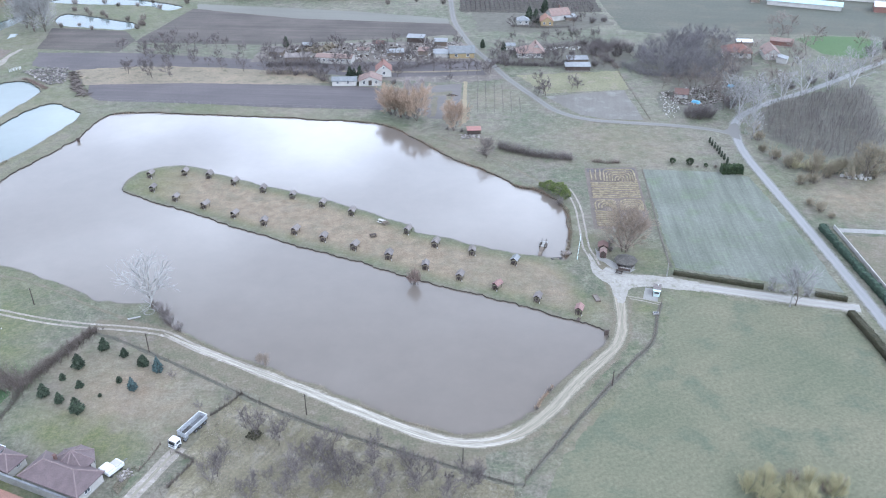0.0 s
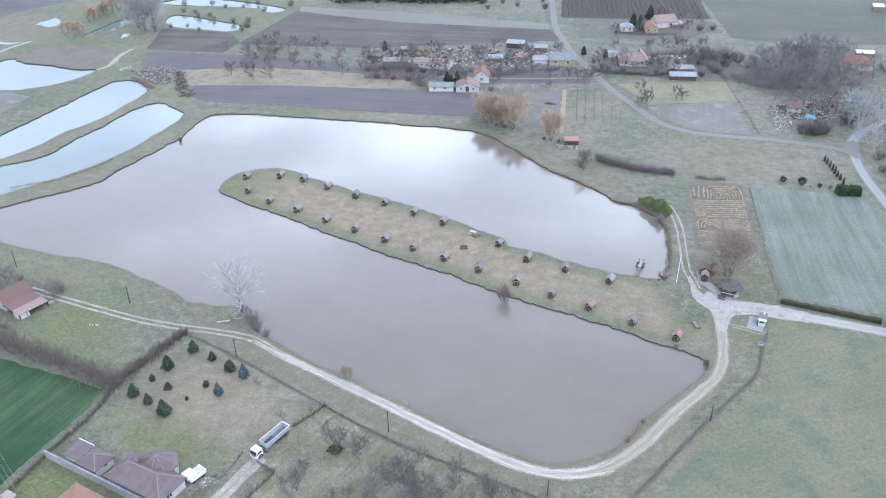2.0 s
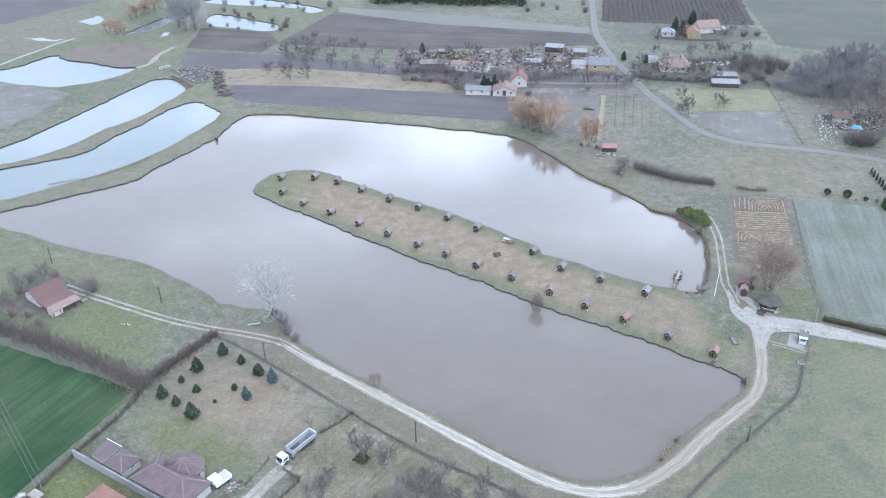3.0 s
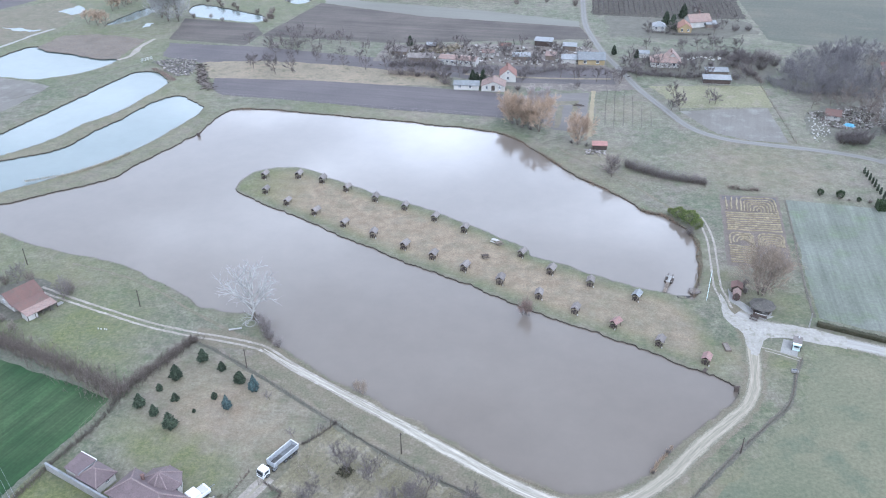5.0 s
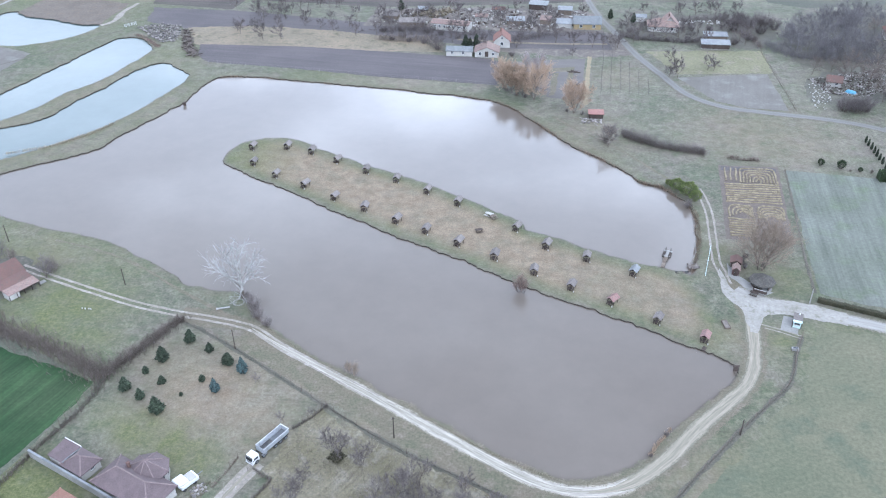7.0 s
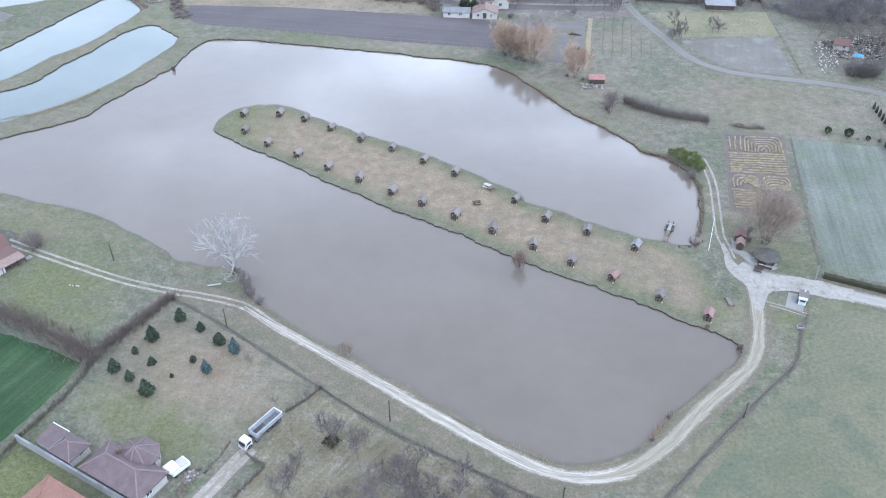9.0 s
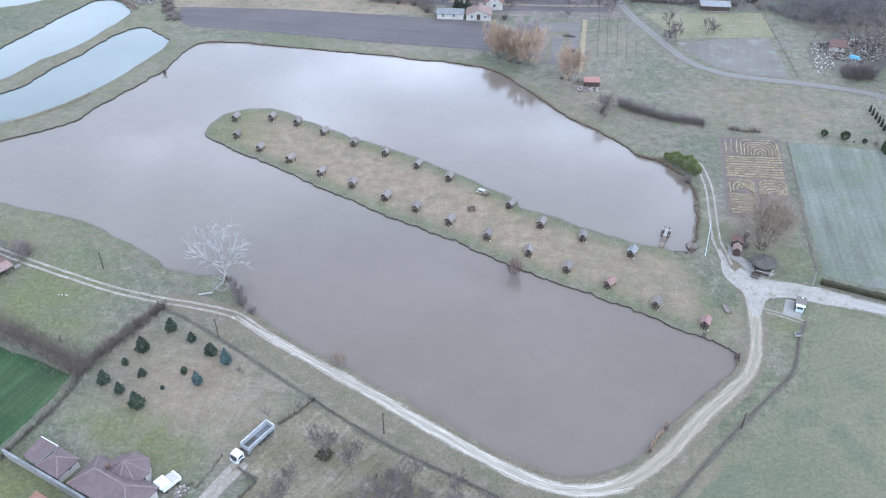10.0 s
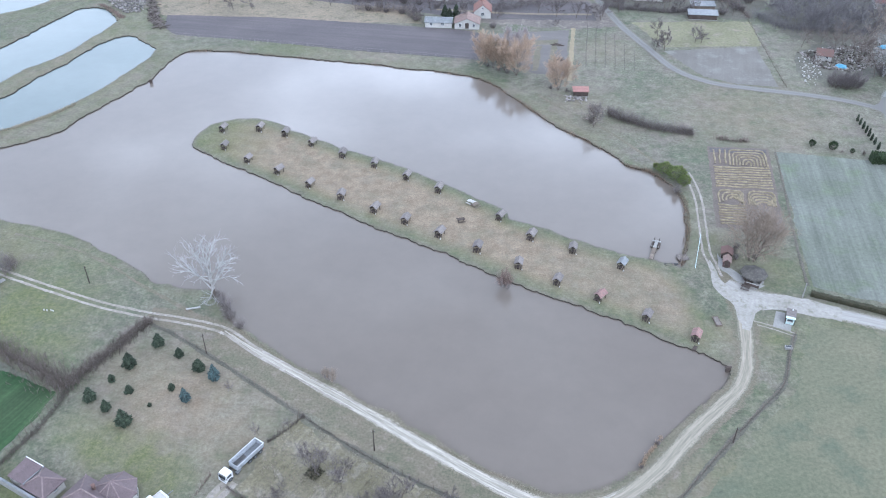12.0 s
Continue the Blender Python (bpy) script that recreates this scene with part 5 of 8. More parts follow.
# a covered stack beside the house
tarp = thing("covered_trailer", -58.5, 108.6, 0, 58, "white covered trailer parked beside the house", "trailer")
part("body", boxes((0.2, 0, 0.45, 3.0, 1.7, 0.9), bevel=0.1), M_WHITE, tarp)
part("cover", boxes((-0.75, 0.1, 1.34, 1.7, 1.75, 0.65), bevel=0.12), M_WHITE, tarp, "raised white cover")
part("cover", boxes((0.75, -0.1, 1.34, 1.2, 1.5, 0.3), bevel=0.1), M_PLASTER, tarp, "lower grey-white cover")
for sx in (-0.9, 0.9):
    for sy in (-0.8, 0.8):
        part("wheel", cylinder(bmesh.new(), (sx, sy - 0.1, 0.3), (sx, sy + 0.1, 0.3), 0.3, sides=14), M_RUBBER, tarp)
tarp.scale = (1.15, 1.25, 0.9)
part("drawbar", boxes((2.3, 0, 0.45, 1.2, 0.1, 0.1)), M_STEEL, tarp)


# ---- the tipper truck ----
def tipper_truck(x, y, turn):
    root = thing("tipper_truck", x, y, 0.05, turn, "white four-axle tipper truck with empty grey body on the drive", "truck")
    part("chassis", boxes((-0.4, 0.42, 0.75, 8.0, 0.16, 0.28), (-0.4, -0.42, 0.75, 8.0, 0.16, 0.28), (3.0, 0, 0.7, 0.3, 1.0, 0.2), (-4.3, 0, 0.62, 0.16, 2.3, 0.22), bevel=0.02), M_CHASSIS, root)
    bm = bmesh.new()
    prof = [(2.8, 0.55), (4.45, 0.55), (4.5, 1.3), (4.32, 2.4), (4.1, 2.65), (3.7, 2.75), (2.85, 2.75)]
    rings = [[bm.verts.new((px, s, pz)) for px, pz in prof] for s in (-1.2, 1.2)]
    bm.faces.new(rings[0])
    bm.faces.new(list(reversed(rings[1])))
    for i in range(len(prof)):
        j = (i + 1) % len(prof)
        bm.faces.new((rings[0][j], rings[0][i], rings[1][i], rings[1][j]))
    bmesh.ops.recalc_face_normals(bm, faces=bm.faces[:])
    bmesh.ops.bevel(bm, geom=bm.edges[:], offset=0.07, segments=2, affect="EDGES", profile=0.5)
    cab = part("cab", bm, M_WHITE, root, "white driver's cab")
    cab.scale = (1.0, 0.9, 0.93)
    bm = bmesh.new()
    vs = [bm.verts.new(p) for p in ((4.515, -1.02, 1.42), (4.515, 1.02, 1.42), (4.345, 1.06, 2.36), (4.345, -1.06, 2.36))]
    bm.faces.new(vs)
    bmesh.ops.solidify(bm, geom=bm.faces[:], thickness=0.03)
    part("windscreen", bm, M_GLASS, cab)
    for s in (-1, 1):
        part("side_window", boxes((3.6, s * 1.2, 1.5, 0.95, 0.035, 0.75), bevel=0.01), M_GLASS, cab)
        part("mirror", boxes((4.35, s * 1.42, 1.6, 0.1, 0.22, 0.5), bevel=0.03), M_CHASSIS, cab)
        part("headlight", boxes((4.5, s * 0.9, 0.72, 0.08, 0.38, 0.2), bevel=0.03), M_TIPPER, cab)
        part("tail_light", boxes((-4.4, s * 0.95, 0.68, 0.05, 0.3, 0.14)), M_RED_LAMP, root)
        part("mudguard", boxes((-3.0, s * 1.05, 1.08, 2.6, 0.32, 0.06), bevel=0.02), M_CHASSIS, root)
    part("grille", boxes((4.49, 0, 0.75, 0.06, 1.3, 0.5), bevel=0.02), M_CHASSIS, cab)
    part("bumper", boxes((4.48, 0, 0.38, 0.18, 2.4, 0.3), bevel=0.05), M_WHITE, cab)
    part("sun_visor", boxes((4.36, 0, 2.44, 0.24, 2.1, 0.06), bevel=0.02), M_CHASSIS, cab)
    body = part("tipper_body", boxes((-1.35, 0, 1.12, 6.2, 2.0, 0.1)), M_STEEL, root, "open empty steel tipper body")
    for s in (-1, 1):
        bm = bmesh.new()
        box(bm, 0, 0, 0, 6.2, 0.08, 1.5, m=Matrix.Translation((-1.35, s * 1.08, 1.15)) @ Matrix.Rotation(radians(-6 * s), 4, "X"))
        part("side_wall", bm, M_TIPPER, body)
        part("top_rail", boxes((-1.35, s * 1.24, 2.6, 6.3, 0.12, 0.12), bevel=0.03), M_WHITE, body)
        for i in range(6):
            part("rib", boxes((-4.1 + 1.1 * i, s * 1.2, 1.25, 0.1, 0.12, 1.35), bevel=0.015), M_TIPPER, body)
    part("headboard", boxes((1.78, 0, 1.15, 0.08, 2.4, 1.65), bevel=0.02), M_TIPPER, body)
    part("tailgate", boxes((-4.48, 0, 1.15, 0.08, 2.3, 1.5), bevel=0.02), M_TIPPER, body)
    part("tailgate_rail", boxes((-4.48, 0, 2.62, 0.16, 2.5, 0.14), bevel=0.03), M_WHITE, body)
    # a thin, much darker slab along one side of the body floor, towards the headboard
    part("load_residue", boxes((0.2, -0.5, 1.225, 2.9, 0.95, 0.14), bevel=0.05), M_CHASSIS, body, "dark slab on the floor of the body")
    part("fuel_tank", cylinder(bmesh.new(), (1.0, 0.95, 0.72), (2.1, 0.95, 0.72), 0.3, sides=14), M_STEEL, root)
    for wx in (3.55, 1.75, -1.1, -2.35, -3.6):
        for s in (-1, 1):
            wheel = part("wheel", cylinder(bmesh.new(), (wx, s * 0.86, 0.5), (wx, s * 1.18, 0.5), 0.5, sides=18), M_RUBBER, root)
            part("rim", cylinder(bmesh.new(), (wx, s * 1.0, 0.5), (wx, s * 1.195, 0.5), 0.29, 0.24, sides=14), M_STEEL, wheel)
    return root


tipper_truck(-47.4, 118.0, -117.5).scale = (0.97, 0.80, 0.70)


# ---- old farmhouse by the western track ----
old = house("old_farmhouse", -123.3, 160.3, 61, 7.6, 7.0, 2.7, 2.7, M_TILE_OLD, M_PLASTER, "dilapidated farmhouse with rusty red tiled roof and white gable", "gable", 0.5, None, [("w", -1.6, 0.9, 0.9, 1.2, "w"), ("w", 1.2, 0.9, 0.9, 1.2, "w")])
part("lean_to_roof", roof_sheet([(-4.2, -7.6, 2.05), (3.8, -7.6, 2.05), (3.8, -3.9, 2.5), (-4.2, -3.9, 2.5)]), M_TILE_OLD, old, "rusty red lean-to roof")
part("porch_roof", roof_sheet([(-4.1, -10.6, 1.75), (3.9, -10.6, 1.75), (3.9, -7.62, 2.1), (-4.1, -7.62, 2.1)]), M_TILE_PALE, old, "patched faded porch roof")
for i in range(5):
    part("porch_post", boxes((-3.9 + 1.9 * i, -10.4, 0, 0.16, 0.16, 1.75)), M_WOOD_DARK, old)
part("porch_wall", boxes((-3.95, -9.0, 0, 0.22, 2.6, 1.75)), M_PLASTER, old)
part("porch_wall", boxes((-2.6, -10.3, 0, 2.4, 0.2, 1.6)), M_PLASTER, old)
part("porch_wall", boxes((0.9, -7.4, 0, 5.4, 0.25, 2.0)), M_WOOD_DARK, old)
part("porch_step", boxes((4.9, -9.4, 0, 1.6, 1.2, 0.2)), M_CONCRETE, old)
old.scale = (0.92, 0.90, 0.84)

# ---- the village behind the lake ----
GR = "village houses behind the lake"
house("village_house", -37.3, 315.6, 2, 9.4, 5.2, 2.4, 1.1, M_SHEET, M_PLASTER, "low white annex with grey metal roof", "gable", 0.3, None, [("s", -2.5, 0.9, 1.0, 1.0, "w"), ("s", 1.5, 0.9, 1.0, 1.0, "w")], group=GR)
house("village_house", -27.2, 316.0, 92, 6.5, 8.6, 2.5, 2.2, M_TILE_PALE, M_PLASTER, "white house with faded red gable roof", "gable", 0.35, None, [("w", 0, 0.3, 1.3, 2.0, "d"), ("w", 2.4, 0.9, 0.9, 1.2, "w"), ("w", -2.4, 0.9, 0.9, 1.2, "w")], group=GR)
house("village_house", -22.6, 327.0, 94, 7.0, 6.0, 3.2, 3.0, M_TILE_RED, M_PLASTER, "tall narrow white house with steep red roof", "gable", 0.35, (1.5, 0.5, 3.2), [("w", 0, 1.1, 1.1, 1.2, "w"), ("w", 0, 3.4, 0.8, 0.8, "w")], group=GR)
house("village_house", 9.3, 351.0, 3, 10.5, 7.0, 3.0, 2.4, M_SHEET, M_YELLOW, "yellow house with grey-blue metal roof", "gable", 0.4, None, [("s", -2.5, 0.9, 1.2, 1.2, "w"), ("s", 2.5, 0.9, 1.2, 1.2, "w")], group=GR)
house("farm_shed", -10.6, 372.5, -8, 7.4, 4.2, 2.8, 0.6, M_SHEET, M_WOOD_DARK, "open farm shed with pale sheet roof", "mono", 0.3, category="shed")
house("farm_shed", 0.5, 367.0, -4, 5.5, 4.0, 2.6, 0.5, M_SHEET, M_WOOD, "low farm shed with grey sheet roof", "mono", 0.3, category="shed")
SHEDS = [(-70, 353, 6, 3.5, M_THATCH, M_WOOD), (-33, 356, 5, 4, M_TILE_PALE, M_PLASTER), (-19, 352, 7, 3.5, M_SHEET, M_WOOD), (-58, 362, 4, 3, M_SHEET, M_WOOD_DARK), (0.5, 351, 6, 4.5, M_SHEET, M_PLASTER), (-27, 366, 5, 3.5, M_TILE_RED, M_PLASTER), (-7, 353, 4, 3, M_TILE_PALE, M_WOOD), (31, 361, 4, 3, M_SHEET, M_PLASTER), (64, 409, 5, 4, M_SHEET, M_WOOD)]
for k, (sx0, sy0, sw, sd, sroof, swall) in enumerate(SHEDS):
    house("yard_shed", sx0, sy0, -8 + 7 * (k % 3), sw, sd, 2.1, 0.8, sroof, swall, "small weathered shed in a cluttered yard", "gable" if k % 2 else "mono", 0.25, category="shed", group="yard sheds")
house("roofless_barn", -44.0, 343.5, -8, 15.5, 6.0, 3.0, 0.9, M_TILE_PALE, M_PLASTER, "long white barn with a collapsing brown roof", "gable", 0.1, None, [("s", -6 + 2 * i, 1.2, 0.9, 0.9, "w") for i in range(7)], category="barn")
house("farm_shed", -60.0, 346.0, 4, 10.0, 5.5, 2.5, 1.2, M_THATCH, M_WOOD, "grey farm shed with weathered roof", "gable", 0.3, category="shed")
house("village_house", 38.9, 351.5, -1, 11.4, 7.0, 2.9, 2.6, M_TILE_PALE, M_PLASTER, "white house with faded pinkish tiled roof", "hip", 0.45, (2.0, 0.8, 3.2), [("s", -3.2, 0.9, 1.2, 1.2, "w"), ("s", 3.2, 0.9, 1.2, 1.2, "w")], group=GR)
house("village_house", 41.4, 353.5, 89, 6.5, 5.5, 3.2, 3.4, M_TILE_PALE, M_PLASTER, "gabled wing with faded tiles", "gable", 0.4, group=GR)
house("long_shed", 56.5, 332.6, -1, 10.0, 3.6, 2.2, 0.8, M_SHEET, M_WOOD_DARK, "long low shed with pale grey roof", "mono", 0.3, category="shed")
house("long_shed", 57.7, 341.8, 2, 8.4, 3.4, 2.2, 0.7, M_SHEET, M_WOOD, "long low shed with grey roof", "mono", 0.3, category="shed")
house("village_house", 40.1, 402.0, 2, 5.4, 5.0, 2.8, 1.8, M_SHEET, M_PLASTER, "small white house with grey roof", "hip", 0.35, None, [("s", -1.4, 0.9, 1.0, 1.1, "w"), ("s", 1.4, 0.9, 1.0, 1.1, "w")], group=GR)
house("village_house", 51.2, 401.0, 92, 7.0, 5.6, 2.9, 2.4, M_TILE_ORANGE, M_YELLOW, "yellow house with orange gable roof", "gable", 0.35, None, [("w", -1.4, 0.9, 1.0, 1.1, "w"), ("w", 1.4, 0.9, 1.0, 1.1, "w")], group=GR)
house("village_house", 58.0, 411.0, 20, 10.0, 7.0, 3.4, 3.0, M_TILE_PALE, M_PLASTER, "white house with faded red roof", "gable", 0.4, (1.0, 0.8, 3.4), [("s", 2.0, 0.9, 1.1, 1.2, "w")], group=GR)
house("village_house", 127.5, 351.5, -10, 11.5, 8.0, 3.2, 2.9, M_TILE_RED, M_PLASTER, "house with red tiled hip roof among bare trees", "hip", 0.45, (1.5, 0.6, 3.4), [("s", -3.0, 0.9, 1.2, 1.2, "w"), ("s", 1.5, 0.9, 1.2, 1.2, "w")], group=GR)
house("farm_shed", 135.5, 366.0, -6, 7.0, 3.2, 2.4, 0.5, M_WHITE, M_WOOD, "low shed with white sheet roof", "mono", 0.2, category="shed")
house("village_house", 141.5, 350.0, 82, 11.0, 6.4, 3.0, 2.8, M_TILE_PALE, M_PLASTER, "long house with pale faded tile roof", "gable", 0.35, None, [("w", 0, 0.9, 1.2, 1.2, "w")], group=GR)
house("farm_shed", 144.0, 342.0, 60, 4.5, 4.0, 2.4, 1.0, M_SHEET, M_PLASTER, "grey-roofed lean-to against a house", "mono", 0.2, category="shed")
house("farm_shed", 152.5, 367.0, -22, 9.5, 4.0, 2.5, 1.2, M_TILE_PALE, M_TILE_RED, "brick outbuilding with tiled roof", "gable", 0.3, category="shed")
house("cottage", 91.0, 300.5, -14, 4.6, 5.0, 2.3, 1.6, M_TILE_OLD, M_PLASTER, "tiny red-roofed cottage in a cluttered yard", "gable", 0.35, None, [("s", 0.8, 0.9, 0.9, 1.0, "w")])
house("long_barn", 188.0, 434.0, -23, 36.0, 6.0, 3.0, 1.6, M_AQUA, M_PLASTER, "very long barn with pale turquoise roof in the distance", "gable", 0.4, category="barn")
house("farm_shed", 166.0, 444.0, -10, 4.5, 3.5, 2.6, 0.7, M_WHITE, M_WOOD, "small white-roofed shed in a far field", "mono", 0.3, category="shed")
house("barn", 226.0, 447.0, -20, 24.0, 8.0, 3.5, 1.8, M_SHEET, M_PLASTER, "pale barn with grey roof", "gable", 0.4, category="barn")
house("barn", 226.0, 424.0, -20, 12.0, 8.0, 3.8, 1.8, M_WHITE, M_TILE_RED, "white-roofed red brick barn", "gable", 0.4, category="barn")
house("red_roof_shelter", 11.5, 264.6, 3, 4.4, 2.4, 1.7, 0.4, M_RED, M_WOOD_DARK, "open shelter with bright red sheet roof by the shore", "mono", 0.25, category="shelter")
house("tool_shed", 41.5, 182.9, 78, 1.9, 1.5, 1.7, 0.6, M_TILE_PALE, M_WOOD_RED, "small red-brown board shed with red gable roof", "gable", 0.2, None, [("w", 0, 0.0, 0.8, 1.8, "d")], category="shed")
house("tool_shed", 42.0, 186.2, 80, 2.2, 2.2, 1.6, 0.6, M_TILE_OLD, M_WOOD_DARK, "dark board shed with rusty roof under the willow", "gable", 0.25, category="shed")


def tarpaulin(x, y, turn, w, d, seed):
    bm = bmesh.new()
    bmesh.ops.create_grid(bm, x_segments=10, y_segments=8, size=0.5)
    for v in bm.verts:
        e = max(abs(v.co.x), abs(v.co.y)) * 2
        v.co = Vector((v.co.x * w, v.co.y * d, (1 - e ** 3) * 0.8 + 0.12 * noise.noise(v.co * 6 + Vector((seed, 0, 0)))))
    ob = part("tarpaulin", bm, M_BLUE)
    ob.matrix_basis = pose(x, y, 0.05, 0, 0, turn)
    tagged(ob, "bright blue tarpaulin draped over a heap", "tarpaulin")


tarpaulin(113.2, 311.5, 20, 3.2, 2.4, 1)
tarpaulin(95.0, 294.0, -30, 3.6, 2.2, 2)


# ---- fishing shelters on the spit ----
def fishing_hut(roof, label, posts=None):
    root = thing("fishing_hut", 0, 0, 0, 0, label, "shelter", "fishing huts on the spit")
    for sx in (-1, 1):
        for sy in (-1, 1):
            part("post", boxes((sx * 0.95, sy * 0.95, -0.1, 0.12, 0.12, 1.95)), posts or M_WOOD_DARK, root)
    for s in (-1, 1):
        part("roof", roof_sheet([(-1.6, s * 1.25, 1.62), (1.6, s * 1.25, 1.62), (1.6, s * 0.002, 2.5), (-1.6, s * 0.002, 2.5)], 0.1), roof, root)
    for s in (-1, 1):
        part("gable_board", roof_sheet([(s * 1.4, -1.0, 1.74), (s * 1.4, 1.0, 1.74), (s * 1.4, 0.02, 2.38)], 0.05), M_WOOD_DARK, root)
    part("back_rail", boxes((0, 0.95, 0.75, 1.8, 0.05, 0.5)), M_WOOD_DARK, root)
    part("table", boxes((-1.1, 0, 0.68, 1.5, 0.7, 0.06), (-1.6, 0, 0, 0.08, 0.5, 0.68), (-0.6, 0, 0, 0.08, 0.5, 0.68)), M_WOOD_DARK, root)
    for s in (-1, 1):
        part("bench", boxes((-1.1, s * 0.68, 0.4, 1.7, 0.28, 0.05), (-1.7, s * 0.68, 0, 0.07, 0.24, 0.4), (-0.5, s * 0.68, 0, 0.07, 0.24, 0.4)), M_WOOD_DARK, root)
    part("bucket", cylinder(bmesh.new(), (-1.9, -1.15, 0.0), (-1.9, -1.15, 0.36), 0.13, 0.16, 10), M_PLASTER, root, "white plastic bucket beside a post")
    return root


HUTS_NORTH = [(-88.1, 231.2), (-78.0, 232.7), (-70.1, 230.6), (-61.4, 226.0), (-52.0, 220.9), (-42.7, 216.8), (-33.4, 211.6), (-24.6, 206.5), (-8.7, 195.9), (-1.2, 188.8), (8.2, 184.7)]
HUTS_SOUTH = [(-84.6, 221.7), (-76.2, 215.5), (-66.6, 210.8), (-57.1, 205.3), (-48.1, 200.8), (-38.8, 195.9), (-30.8, 192.0), (-22.2, 187.5), (-13.1, 182.8), (-3.7, 177.7), (4.8, 172.8), (22.8, 163.1)]
rng = random.Random(5)
grey_hut = fishing_hut(M_THATCH, "open fishing hut with grey weathered roof and benches")
for i, (hx, hy) in enumerate(HUTS_NORTH + HUTS_SOUTH):
    m = pose(hx, hy, 0, 0, 0, 76 + rng.uniform(-12, 12)) @ Matrix.Scale(rng.uniform(0.76, 0.84), 4)
    if i:
        copy_thing(grey_hut, m)
    else:
        first_hut = m
grey_hut.matrix_basis = first_hut
red_hut = fishing_hut(M_RED_FADED, "open fishing hut with faded red sheet roof")
copy_thing(red_hut, pose(13.6, 168.4, 0, 0, 0, 52) @ Matrix.Scale(0.80, 4))
red_hut.matrix_basis = pose(31.8, 158.1, 0, 0, 0, 70) @ Matrix.Scale(0.78, 4)
white_hut = fishing_hut(M_SHEET, "open fishing hut with pale metal roof")
white_hut.matrix_basis = pose(18.8, 180.0, 0, 0, 0, 66) @ Matrix.Scale(0.80, 4)


def picnic_set(x, y, turn, material, label):
    root = thing("picnic_table", x, y, 0, turn, label, "table")
    part("tabletop", boxes(*[(0, -0.35 + 0.175 * i, 0.72, 1.8, 0.16, 0.05) for i in range(5)]), material, root)
    for s in (-1, 1):
        part("bench", boxes((0, s * 0.85, 0.42, 1.8, 0.28, 0.05)), material, root)
        part("trestle", boxes((s * 0.65, 0, 0.36, 0.08, 1.8, 0.08), (s * 0.65, 0.3, 0, 0.08, 0.08, 0.72), (s * 0.65, -0.3, 0, 0.08, 0.08, 0.72)), material, root)
    return root


picnic_set(-17.9, 193.4, 20, M_WOOD_DARK, "dark wooden picnic table on the grass")
picnic_set(-16.2, 201.4, -30, M_PLASTER, "pale grey picnic table without a roof")
picnic_set(-15.0, 200.2, 50, M_WOOD, "weathered picnic table at the water's edge")
crate = thing("skip_box", 36.7, 163.4, 0, 101, "low grey open timber box on the grass", "box")
for row in ((0, -0.55, 0, 2.7, 0.08, 0.4), (0, 0.55, 0, 2.7, 0.08, 0.4), (-1.31, 0, 0, 0.08, 1.02, 0.4), (1.31, 0, 0, 0.08, 1.02, 0.4)):
    part("side", boxes(row), M_WOOD, crate)
part("fill", boxes((0, 0, 0.02, 2.5, 0.98, 0.3)), M_LOG, crate)

# ---- jetty, landing and other things by the eastern shore ----
jetty = thing("jetty", 25.3, 183.2, 0, 74.5, "narrow wooden jetty with a wide platform and two moored floats", "jetty")
for i in range(9):
    part("plank", boxes((0.3 + 0.5 * i, 0, 0.12, 0.46, 0.9, 0.06)), M_WOOD, jetty)
part("platform", boxes((6.1, 0, 0.1, 3.0, 0.7, 0.1), bevel=0.01), M_CONCRETE, jetty, "pale platform deck")
part("cross_deck", boxes((7.3, 0, 0.11, 0.5, 1.9, 0.1)), M_CONCRETE, jetty, "pale cross board")
part("cross_deck", boxes((5.0, 0, 0.11, 0.4, 1.6, 0.1)), M_CONCRETE, jetty, "pale cross board")
for px, py in ((1.0, -0.4), (1.0, 0.4), (3.4, -0.4), (3.4, 0.4), (4.7, -0.55), (4.7, 0.55), (7.5, -0.55), (7.5, 0.55)):
    part("pile", cylinder(bmesh.new(), (px, py, -2.0), (px, py, 0.9 if px > 4 else 0.1), 0.08, sides=7), M_WOOD_DARK, jetty)
for py in (-1.15, 1.15):
    part("float", boxes((6.1, py * 0.62, -0.5, 2.1, 0.6, 0.5), bevel=0.14), M_WOOD_DARK, jetty)
landing = thing("landing_stage", 32.4, 184.6, 0, 20, "small landing stage with weathered grey boards", "jetty")
for i in range(5):
    part("plank", boxes((-1.0 + 0.5 * i, 0, 0.05, 0.46, 2.2, 0.07)), M_LOG, landing)
for px in (-1.0, 1.0):
    for py in (-0.9, 0.9):
        part("pile", cylinder(bmesh.new(), (px, py, -1.6), (px, py, 0.5), 0.07, sides=7), M_WOOD_DARK, landing)
landing = thing("rowing_boat", 29.6, 181.8, -0.35, 8, "small dark boat drawn up at the bank", "boat")
bm = bmesh.new()
bmesh.ops.create_grid(bm, x_segments=10, y_segments=4, size=0.5)
for v in bm.verts:
    w = 1 - (2 * v.co.x) ** 4 * 0.75
    v.co = Vector((v.co.x * 3.0, v.co.y * 1.1 * w, 0.42 * (2 * v.co.y) ** 2 + 0.25 * (2 * v.co.x) ** 4))
bmesh.ops.solidify(bm, geom=bm.faces[:], thickness=0.05)
part("hull", bm, M_CHASSIS, landing)
for px in (-0.6, 0.5):
    part("thwart", boxes((px, 0, 0.3, 0.25, 0.9, 0.04)), M_WOOD, landing)
pipe = thing("white_pipe", 0, 0, 0, 0, "long white pipe laid on blocks beside the track", "pipe")
